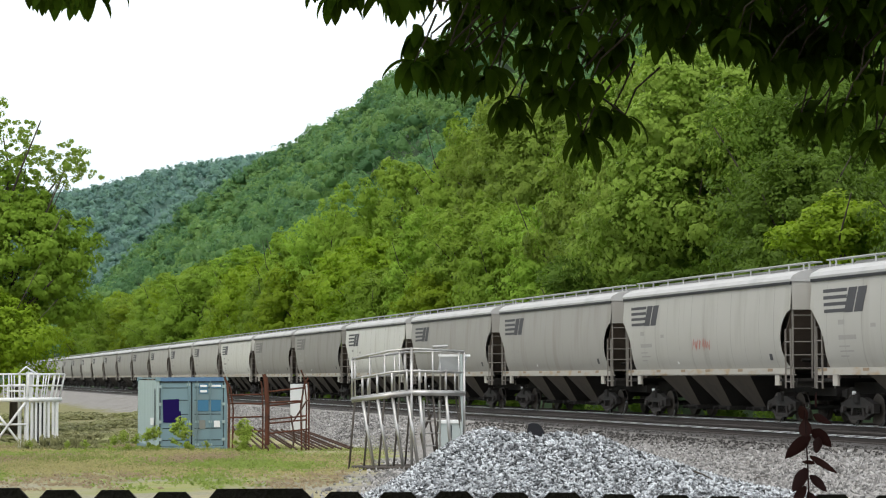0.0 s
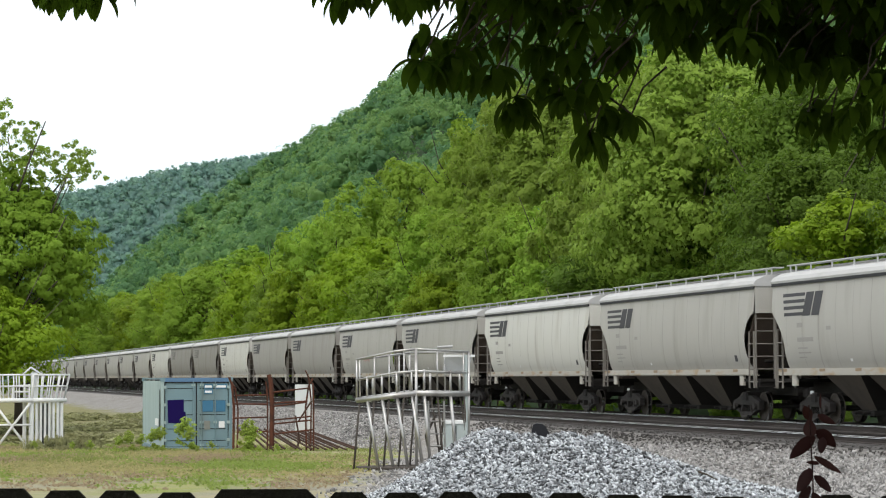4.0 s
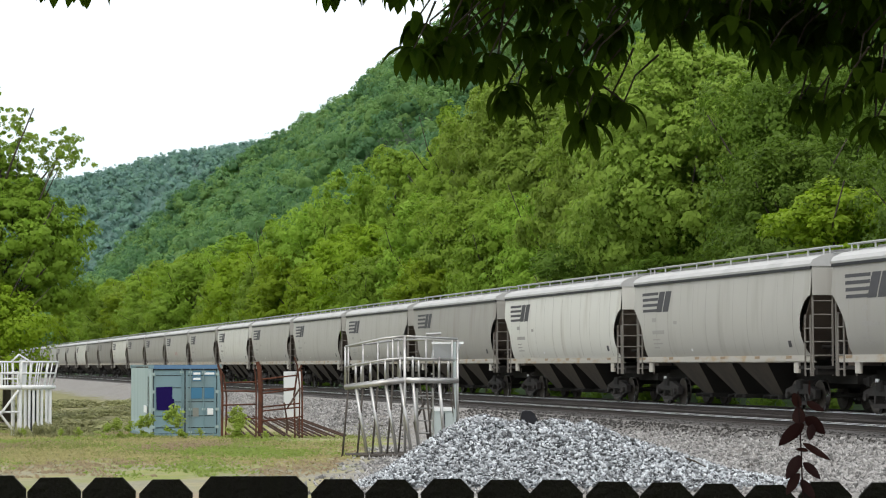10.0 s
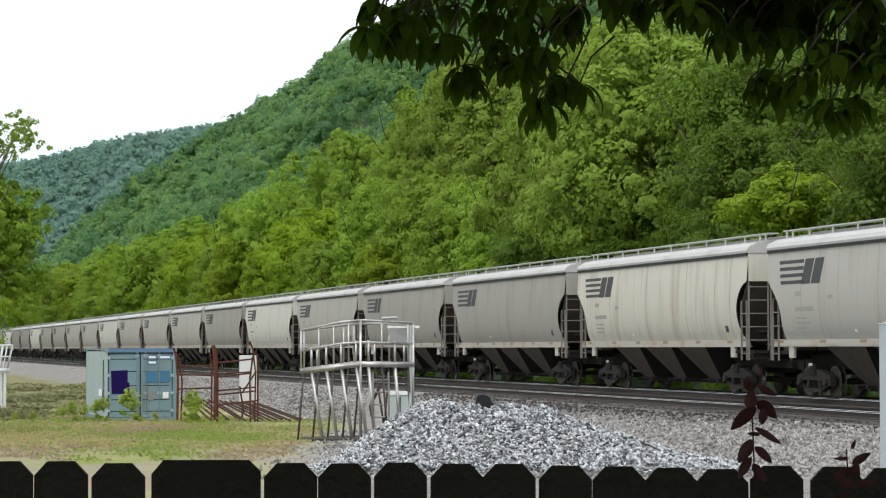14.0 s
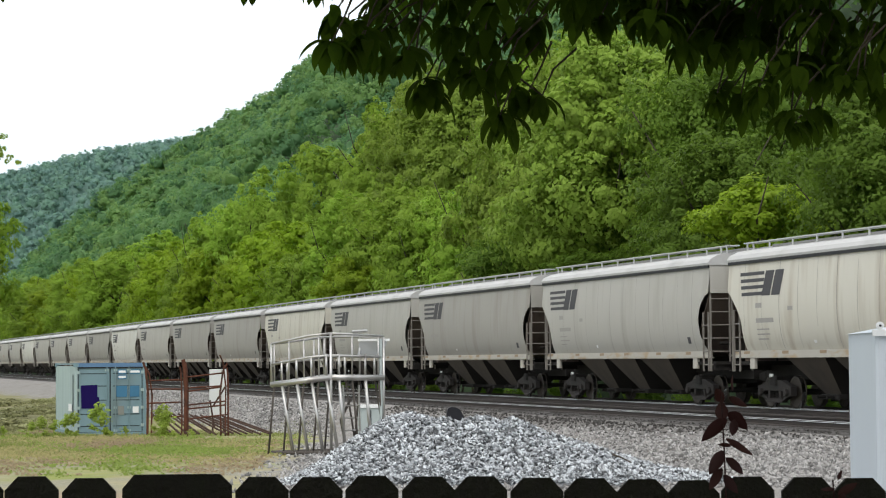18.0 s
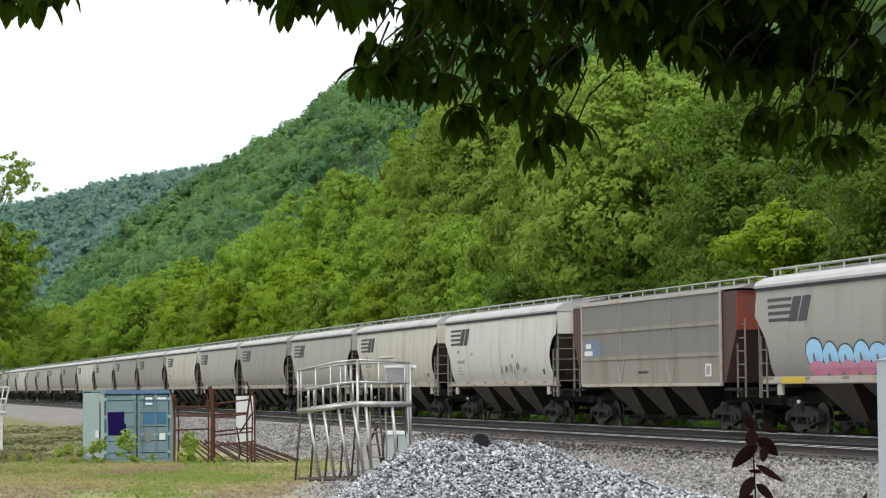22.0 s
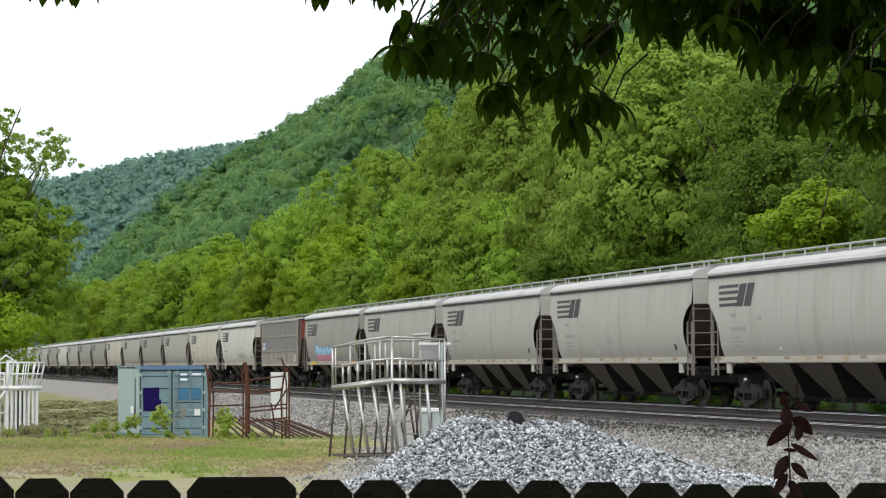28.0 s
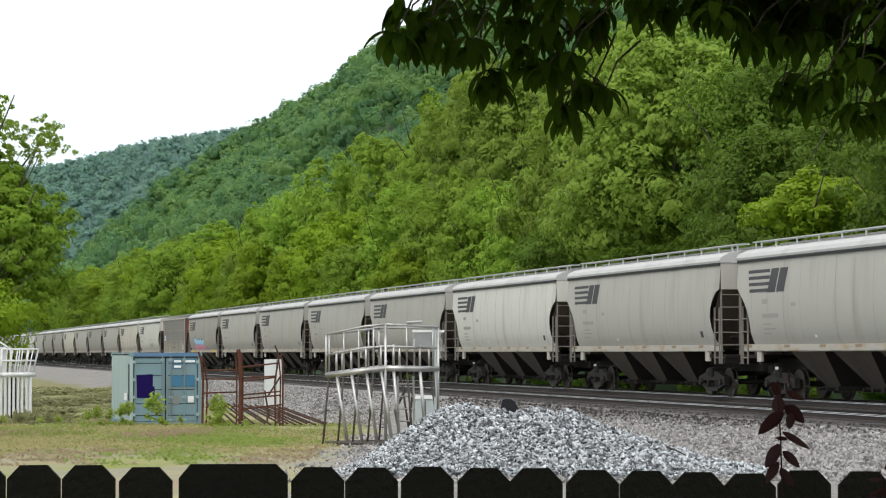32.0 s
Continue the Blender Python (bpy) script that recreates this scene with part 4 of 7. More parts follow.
LADDER = ladder_meshes(2.85)
LADDER_TALL = ladder_meshes(3.45, 0.62)
BAY = Geo()
BAY.add([(-1.3, -1.5, 1.5), (1.3, -1.5, 1.5), (1.3, 1.5, 1.5), (-1.3, 1.5, 1.5), (-0.5, -0.62, 0.42), (0.5, -0.62, 0.42), (0.5, 0.62, 0.42), (-0.5, 0.62, 0.42)],
        [(0, 1, 5, 4), (2, 3, 7, 6), (4, 5, 6, 7)])
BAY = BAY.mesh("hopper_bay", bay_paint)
# End faces of a bay, coloured black for the shade between bays.
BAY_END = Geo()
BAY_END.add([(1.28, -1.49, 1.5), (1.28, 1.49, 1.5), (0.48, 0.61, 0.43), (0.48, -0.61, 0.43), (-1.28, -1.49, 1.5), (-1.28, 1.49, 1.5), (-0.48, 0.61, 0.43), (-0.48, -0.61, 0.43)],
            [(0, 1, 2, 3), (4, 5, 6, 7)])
BAY_END = BAY_END.mesh("bay_end_sheet", under_grime_shade)
# Dark sheet that stands for the shade between the bays.
BAY_GAP = Geo().box((0, 0.35, 1.25), (9.6, 0.05, 0.5)).mesh("bay_divider", under_grime_shade)
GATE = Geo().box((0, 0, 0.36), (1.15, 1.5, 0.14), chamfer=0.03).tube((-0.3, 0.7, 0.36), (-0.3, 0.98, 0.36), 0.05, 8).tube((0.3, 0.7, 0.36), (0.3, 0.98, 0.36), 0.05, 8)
GATE = GATE.mesh("outlet_gate", under_grime_shade)
CENTRE_SILL = Geo().box((0, 0, 1.02), (17.0, 0.55, 0.42)).mesh("centre_sill", under_grime_shade)
COUPLER = Geo().box((0.35, 0, 0.88), (0.7, 0.2, 0.2)).box((0.62, 0.06, 0.88), (0.3, 0.34, 0.28), chamfer=0.06).mesh("coupler", under_grime_shade)
PLATFORM = Geo().box((0, 0, 1.30), (1.5, 2.9, 0.09)).box((0.6, 0, 1.18), (0.12, 2.9, 0.2)).mesh("end_platform", under_grime_shade)
SLOPE = Geo()
SLOPE.add([(8.12, -1.52, 3.44), (8.12, 1.52, 3.44), (6.45, 1.36, 1.62), (6.45, -1.36, 1.62), (8.06, -1.52, 3.44), (8.06, 1.52, 3.44), (6.39, 1.36, 1.62), (6.39, -1.36, 1.62)],
          [(0, 1, 2, 3), (4, 5, 6, 7), (0, 1, 5, 4), (2, 3, 7, 6), (0, 3, 7, 4), (1, 2, 6, 5)])
SLOPE = SLOPE.mesh("slope_sheet", end_dark)
END_POST = Geo().box((7.98, 0.25, 2.4), (0.16, 1.1, 2.1)).mesh("end_post", end_dark)
PIPEWORK = Geo().tube((7.6, -1.0, 1.9), (7.6, 1.0, 1.9), 0.05, 8).tube((7.2, 0.5, 1.35), (7.9, 0.5, 3.2), 0.03, 6).box((7.4, -0.3, 1.75), (0.5, 0.5, 0.4)).mesh("brake_rigging", under_grime_shade)
ROOF_P = [(1.61, 4.27), (1.62, 4.34), (1.53, 4.46), (1.27, 4.585), (0.7, 4.69), (0, 4.72), (-0.7, 4.69), (-1.27, 4.585), (-1.53, 4.46), (-1.62, 4.34), (-1.61, 4.27)]
ROOF = Geo()
ROOF.add([(-8.26, y, z) for y, z in ROOF_P] + [(8.26, y, z) for y, z in ROOF_P], [(i, i + 1, len(ROOF_P) + i + 1, len(ROOF_P) + i) for i in range(len(ROOF_P) - 1)] +
         [tuple(range(len(ROOF_P))), tuple(range(len(ROOF_P), 2 * len(ROOF_P)))])
ROOF = ROOF.mesh("roof", roof_paint)
# Dark strip put in for the shade under the roof's overhang.
EAVE = Geo().box((0, 1.575, 4.225), (16.44, 0.06, 0.085)).mesh("eave_strip", black_plastic_and_shade)
BOARD = Geo().box((0, 0, 0), (16.9, 0.34, 0.035)).mesh("running_board", board_steel)
SUPPORT = Geo().box((0, 0.97, 4.735), (0.06, 0.035, 0.24)).mesh("board_support", board_steel)
HATCH = Geo().box((0, -0.1, 4.75), (16.0, 0.75, 0.12), chamfer=0.05).mesh("roof_hatch", hatch_paint)
SILL = Geo().box((0, 1.475, 1.555), (16.2, 0.06, 0.21)).box((0, 1.445, 1.46), (16.2, 0.12, 0.03)).mesh("side_sill", sill_paint)
JACK_TAB = Geo().box((0, 1.44, 1.30), (0.34, 0.10, 0.34), chamfer=0.02).mesh("jacking_pad", sill_paint)


WHITE_PLATE = Geo().box((0.1, 1.13, 0.93), (0.22, 0.04, 0.10), chamfer=0.01).mesh("adapter_plate", placard_white)
RUST_PATCH = Geo().box((0, 1.508, 1.60), (0.42, 0.006, 0.085)).mesh("rust_patch", rust_spot)


def seam_geo():
    g = Geo()
    for k in range(12):
        lo, hi = ((1.70, 4.2), (1.95, 4.0), (1.70, 3.4), (2.3, 4.2))[k % 4 if k % 3 else 0]
        strip_on_side(g, -6.9 + k * 1.26, -6.9 + k * 1.26 + (0.03 if k % 3 == 0 else 0.018), lo, hi, 0.005, 8)
    return g


def emblem_geo():
    """Four bars that run out of two slanted blocks."""
    g = Geo()
    x = HALF - 0.95
    for k in range(4):
        z = 3.24 + k * 0.195
        strip_on_side(g, x - 1.72, x - 0.02 + 0.05 * (k - 2), z, z + 0.1, 0.007, 1)
    for x0, x1 in ((x - 2.18, x - 1.58), (x - 2.86, x - 2.26)):
        strip_on_side(g, x0, x1, 3.22, 3.93, 0.007, 4, -0.36)
    return g


def lettering_bars(rng):
    """Stencilled lines, too faded to read: x0, x1, z0, z1."""
    x = HALF - 2.1
    bars = [(x - 0.45, x, 2.88, 3.02), (x - 1.25, x, 2.45, 2.58), (x - 2.6, x - 2.25, 2.77, 2.88)]
    bars += [(x - rng.uniform(0.5, 1.0), x, 2.24 - 0.14 * k, 2.28 - 0.14 * k) for k in range(3)]
    return bars


def build_hopper(paint, label, seed, tagged_side=False):
    rng = np.random.default_rng(seed)
    mat = car_paints[paint]
    car = thing("covered_hopper_car", label, "hopper car", group="cars of the freight train")
    part("body", shell_geo(), mat, car, smooth=True)
    part("roof", ROOF, None, car)
    part("eave_strip", EAVE, None, car)
    part("side_sill", SILL, None, car, "rust-spotted side sill")
    part("side_sill", SILL, None, car, "rust-spotted side sill", m=pose(0, 0, 0, 0, 0, 180))
    panel = Geo()
    top = [p for p in ROOF_P if abs(p[0]) < 1.6]
    outline = [(1.55, 3.42), (1.56, 4.27)] + top + [(-1.56, 4.27), (-1.55, 3.42)]
    panel.slab(outline, HALF - 0.03, HALF + 0.01, "x")
    panel = panel.mesh("end_panel", mat)
    for turn in (0, 180):
        part("end_panel", panel, None, car, m=pose(0, 0, 0, 0, 0, turn))
        part("slope_sheet", SLOPE, None, car, "grimy sloped end sheet", m=pose(0, 0, 0, 0, 0, turn))
        part("end_post", END_POST, None, car, m=pose(0, 0, 0, 0, 0, turn))
        part("brake_rigging", PIPEWORK, None, car, m=pose(0, 0, 0, 0, 0, turn))
        part("end_platform", PLATFORM, None, car, m=pose(7.62, 0, 0) if not turn else pose(-7.62, 0, 0, 0, 0, 180))
        part("coupler", COUPLER, None, car, m=pose(8.25, 0, 0) if not turn else pose(-8.25, 0, 0, 0, 0, 180))
    for x in (-7.78, 7.78):
        add_ladder(car, LADDER, pose(x, 1.52, 0))
        add_ladder(car, LADDER_TALL, pose(x + math.copysign(0.36, x), 1.20, 0, 0, 0, 90))
    for x in (-6.75, 6.75):
        part("jacking_pad", JACK_TAB, None, car, m=pose(x, 0, 0))
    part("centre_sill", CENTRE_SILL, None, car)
    part("bay_divider", BAY_GAP, None, car)
    for x in (-3.1, 0.0, 3.1):
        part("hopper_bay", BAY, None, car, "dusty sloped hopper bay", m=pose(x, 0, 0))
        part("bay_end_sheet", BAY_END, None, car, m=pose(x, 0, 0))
        part("outlet_gate", GATE, None, car, m=pose(x, 0, 0))
    for y in (0.82, -0.82):
        part("running_board", BOARD, None, car, m=pose(0, y, 4.855, 0, 0, 0 if y > 0 else 180))
    part("roof_hatch", HATCH, None, car)
    for x in [-8.2 + k * 16.4 / 10 for k in range(11)] + [-7.75, 7.75]:
        part("board_support", SUPPORT, None, car, m=pose(x, 0, 0))
    part("weld_seam", seam_geo(), seam_paint, car)
    part("emblem", emblem_geo(), mark_dim if paint in ("dark",) else mark_black, car, "dark striped emblem")
    for x0, x1, z0, z1 in lettering_bars(rng):
        bar = Geo()
        strip_on_side(bar, x0, x1, z0, z1, 0.007)
        part("lettering_bar", bar, mark_faded, car, "faded stencilled line")
    plate = Geo()
    strip_on_side(plate, -6.6, -6.35, 1.9, 2.1, 0.008)
    part("data_plate", plate, mark_black, car)
    dot = Geo()
    strip_on_side(dot, 2.2, 2.36, 1.84, 1.92, 0.008)
    part("reflector", dot, placard_white, car)
    for x in (-6.1, 6.1):
        truck = add_truck(car, x)
        if x > 0:
            part("adapter_plate", WHITE_PLATE, None, truck, "small white plate")
    for x in (7.2, 4.6, 1.9, -0.8, -3.6, -6.3):
        part("rust_patch", RUST_PATCH, None, car, "rusty patch on the sill", m=pose(x + rng.uniform(-0.3, 0.3), 0, 0))
    if tagged_side:
        for k, (cx, rx, rz) in enumerate(((3.95, 0.58, 0.50), (2.9, 0.54, 0.40), (1.9, 0.50, 0.38), (0.9, 0.54, 0.40), (-0.1, 0.54, 0.38), (-0.7, 0.3, 0.32))):
            edge, fill, eye, skirt = Geo(), Geo(), Geo(), Geo()
            z = 2.14 + 0.06 * (k % 2) + (0.08 if k == 0 else 0)
            blob_on_side(edge, cx, z, rx * 1.06, rz * 1.06, 0.014, squash=0.12 if k % 2 else -0.2)
            blob_on_side(fill, cx, z, rx * 0.95, rz * 0.95, 0.018, squash=0.12 if k % 2 else -0.2)
            blob_on_side(eye, cx + 0.06, z - 0.08, rx * 0.13, 0.17, 0.022)
            blob_on_side(skirt, cx - 0.1, 1.86, rx * 1.1, 0.22 - 0.02 * (k % 2), 0.026)
            part("spray_outline", edge, mark_black, car)
            part("spray_fill", fill, spray_blue, car, "pale blue spray-painted bubble shape")
            part("spray_eye", eye, mark_dim, car)
            part("pink_paint", skirt, spray_pink, car, "pink spray-painted wave")
        glow = Geo()
        strip_on_side(glow, -2.9, -1.5, 2.02, 2.6, 0.008)
        part("yellow_paint", glow, spray_yellow, car)
        for x in (5.7, -5.9):
            part("amber_stripe", Geo().box((x, 1.509, 1.555), (1.7, 0.006, 0.18)), amber_stripe, car)
    return car


def build_box_hopper():
    """The flat-sided grey car with oxide red ends."""
    car = thing("flat_sided_hopper_car", "grey flat-sided hopper car with oxide red ends", "hopper car", group="cars of the freight train")
    half = 6.85
    for s in (1, -1):
        turn = 0 if s > 0 else 180
        for z0, z1, mat in ((3.42, 4.30, box_grey), (2.46, 3.30, box_grey), (1.50, 2.34, box_low)):
            part("side_panel", Geo().box((0, 1.50, (z0 + z1) / 2), (2 * half, 0.06, z1 - z0)), mat, car, m=pose(0, 0, 0, 0, 0, turn))
        for z in (3.36, 2.40):
            part("side_rib", Geo().box((0, 1.515, z), (2 * half, 0.10, 0.13), chamfer=0.03), box_low, car, m=pose(0, 0, 0, 0, 0, turn))
        part("top_chord", Geo().box((0, 1.52, 4.34), (2 * half, 0.12, 0.08)), sill_paint, car, m=pose(0, 0, 0, 0, 0, turn))
        part("bottom_sill", Geo().box((0, 1.52, 1.45), (2 * half, 0.10, 0.10)), sill_paint, car, m=pose(0, 0, 0, 0, 0, turn))
    for x in (-half, half):
        part("corner_trim", Geo().box((x, 1.545, 2.9), (0.09, 0.05, 2.9)), sill_paint, car, "pale corner trim")
    rivet = Geo().tube((0, 0, 0), (0, 0.025, 0), 0.04, 6).mesh("rivet", mark_faded)
    for x in (2.6, -2.4):
        for k in range(15):
            part("rivet", rivet, None, car, m=pose(x, 1.53, 2.5 + k * 0.125))
        for s in (-1, 1):
            part("gusset", Geo().box((x + 0.25 * s, 1.54, 1.95), (0.05, 0.03, 0.8), Euler((0, radians(22 * s), 0)).to_matrix()), mark_faded, car)
    part("placard", Geo().box((half - 1.2, 1.536, 2.72), (1.9, 0.012, 0.62)), placard_blue, car)
    for z, w in ((2.86, 0.55), (2.60, 0.9)):
        part("placard_bar", Geo().box((half - 0.75, 1.545, z), (w, 0.01, 0.17)), placard_white, car)
    part("data_plate", Geo().box((-half + 1.1, 1.536, 1.9), (0.5, 0.012, 0.4)), placard_white, car)
    part("data_mark", Geo().box((-half + 1.1, 1.546, 1.9), (0.3, 0.01, 0.28)), mark_faded, car)
    part("stencil_bar", Geo().box((0.3, 1.536, 1.88), (1.0, 0.012, 0.08)), mark_black, car)
    for s, mat in ((1, box_brown_shaded), (-1, box_brown_shaded)):
        end = Geo()
        end.add([(half, 1.48, 4.3), (half, 1.48, 1.5), (half + 0.22, 1.48, 1.5), (half + 1.15, 1.48, 3.1), (half + 1.15, 1.48, 4.3),
                 (half, -1.48, 4.3), (half, -1.48, 1.5), (half + 0.22, -1.48, 1.5), (half + 1.15, -1.48, 3.1), (half + 1.15, -1.48, 4.3)],
                [(0, 1, 2, 3, 4), (5, 6, 7, 8, 9), (4, 3, 8, 9), (3, 2, 7, 8), (0, 4, 9, 5)])
        part("end_bulkhead", end, mat, car, "rust-brown end bulkhead darkened for shade", m=pose(0, 0, 0, 0, 0, 0 if s > 0 else 180))
        part("red_end_sheet", Geo().box((half + 1.18, 0, 3.7), (0.05, 2.96, 1.2)), box_red, car, "oxide red end sheet", m=pose(0, 0, 0, 0, 0, 0 if s > 0 else 180))
        part("end_platform", PLATFORM, None, car, m=pose(7.62, 0, 0) if s > 0 else pose(-7.62, 0, 0, 0, 0, 180))
        part("coupler", COUPLER, None, car, m=pose(8.25, 0, 0) if s > 0 else pose(-8.25, 0, 0, 0, 0, 180))
        add_ladder(car, LADDER_TALL, pose(s * 8.05, 1.35, 0))
    part("roof", Geo().add([(-8.2, 1.5, 4.36), (-8.2, 0.7, 4.6), (-8.2, -0.7, 4.6), (-8.2, -1.5, 4.36), (8.2, 1.5, 4.36), (8.2, 0.7, 4.6), (8.2, -0.7, 4.6), (8.2, -1.5, 4.36)],
                           [(0, 1, 5, 4), (1, 2, 6, 5), (2, 3, 7, 6), (0, 1, 2, 3), (4, 5, 6, 7), (0, 3, 7, 4)]), box_grey, car)
    part("running_board", BOARD, None, car, m=pose(0, 0.8, 4.70))
    for k in range(14):
        part("board_support", Geo().box((0, 0.97, 4.6), (0.05, 0.04, 0.16)), board_steel, car, m=pose(-7.8 + k * 1.2, 0, 0))
    part("centre_sill", CENTRE_SILL, None, car)
    part("bay_divider", BAY_GAP, None, car)
    for x in (-3.1, 0.0, 3.1):
        part("hopper_bay", BAY, None, car, "dusty sloped hopper bay", m=pose(x, 0, 0))
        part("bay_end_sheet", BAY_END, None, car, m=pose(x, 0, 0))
        part("outlet_gate", GATE, None, car, m=pose(x, 0, 0))
    for x in (-6.1, 6.1):
        add_truck(car, x)
    return car


HOPPERS = {
    "light": ("pale grey curved-side covered hopper car with striped emblem", 1),
    "white": ("clean off-white curved-side covered hopper car with striped emblem", 2),
    "grey": ("dusty grey curved-side covered hopper car with striped emblem", 3),
    "dark": ("dirty dark grey curved-side covered hopper car with faded emblem", 4),
    "cream": ("cream curved-side covered hopper car with rust-stained seams", 5),
}
# the cars in the order in which they pass, first to last
ORDER = {24: "grey", 23: "light", 22: "grey", 21: "light", 20: "light", 19: "grey", 18: "light", 17: "grey", 16: "grey", 15: "light", 14: "light",
         13: "grey", 12: "grey", 11: "grey", 10: "light", 9: "light", 8: "light", 7: "white", 6: "dark", 5: "dark", 4: "white", 3: "grey", 2: "grey",
         1: "light", 0: "light", -1: "white", -2: "light", -3: "light", -4: "light", -5: "grey", -6: "white", -7: "light", -8: "grey", -9: "grey", -10: "cream",
         -11: "light", -12: "grey", -13: "light", -14: "cream", -15: "white", -18: "light", -19: "light", -20: "light", -21: "light", -22: "white", -23: "light", -24: "light"}
BOX_AT, SPRAY_AT = -16, -17


def build_train():
    cars, protos = {}, {}
    rng = random.Random(4)
    for i in range(24, -28, -1):
        if i == BOX_AT:
            cars[i] = build_box_hopper()
            continue
        if i == SPRAY_AT:
            cars[i] = build_hopper("grey", "grey covered hopper car with blue and pink graffiti", 9, True)
            continue
        kind = ORDER.get(i) or rng.choice(["light", "grey", "light", "grey", "light"])
        if kind not in protos:
            label, seed = HOPPERS[kind]
            protos[kind] = cars[i] = build_hopper(kind, label, seed)
        else:
            cars[i] = copy_thing(protos[kind], Matrix())
    return cars


def add_scribble(car, mat, x, z, size, seed, strokes=5):
    """Loose spray-can strokes on the near side."""
    rng = np.random.default_rng(seed)
    for k in range(strokes):
        g = Geo()
        u, w = x - size * 0.45 * k, z + rng.uniform(-0.1, 0.1) * size
        for j in range(5):
            du, dw = rng.uniform(-0.25, 0.15) * size, rng.uniform(0.15, 0.45) * size * (1 if j % 2 == 0 else -1)
            n = Vector((-dw, du)).normalized() * 0.02
            ends = [(u + n.x, w + n.y), (u - n.x, w - n.y), (u + du - n.x, w + dw - n.y), (u + du + n.x, w + dw + n.y)]
            g.add([(a, side_y(b) + 0.009 + 0.001 * k, b) for a, b in ends], [(0, 1, 2, 3)])
            u, w = u + du, w + dw
        part("spray_stroke", g, mat, car, "thin spray-painted scrawl")


train = build_train()
add_scribble(train[-15], mark_dim, -0.8, 1.95, 0.8, 1, 9)
add_scribble(train[-15], mark_faded, -2.2, 2.6, 0.4, 2, 3)
add_scribble(train[1], tag_red, 0.6, 2.35, 0.75, 3, 5)
add_scribble(train[-4], mark_faded, -0.4, 2.0, 0.6, 4, 4)
add_scribble(train[-20], mark_faded, 1.0, 2.1, 0.5, 5, 3)
# car lengths that have gone by, at seconds
GONE = [(0, 0.0), (3, 2.395), (6, 4.78), (9, 7.11), (13, 10.20), (16, 12.485), (19, 14.755), (23, 17.742), (28, 21.385), (32, 24.21)]


def motions():
    for i, car in train.items():
        rows = []
        for t, gone in GONE:
            v = at(TRAIN_P, -6.29 + CAR * (3.9 + i + gone) - HALF)
            rows.append((t, pose(v.x, v.y, 0, 0, 0, HEADING)))
        walk(car, rows)
    walk(overhang, [(t, pose(x, 0, z)) for t, x, z in SWAY])
    walk(bent_shoot, [(t, pose(1.082 + x, 5.94, float(yard_height(5.9)) + z)) for t, x, z in BOW])


# ---- things in the yard ----
def yard(x, y):
    return float(ground_height(x, y))


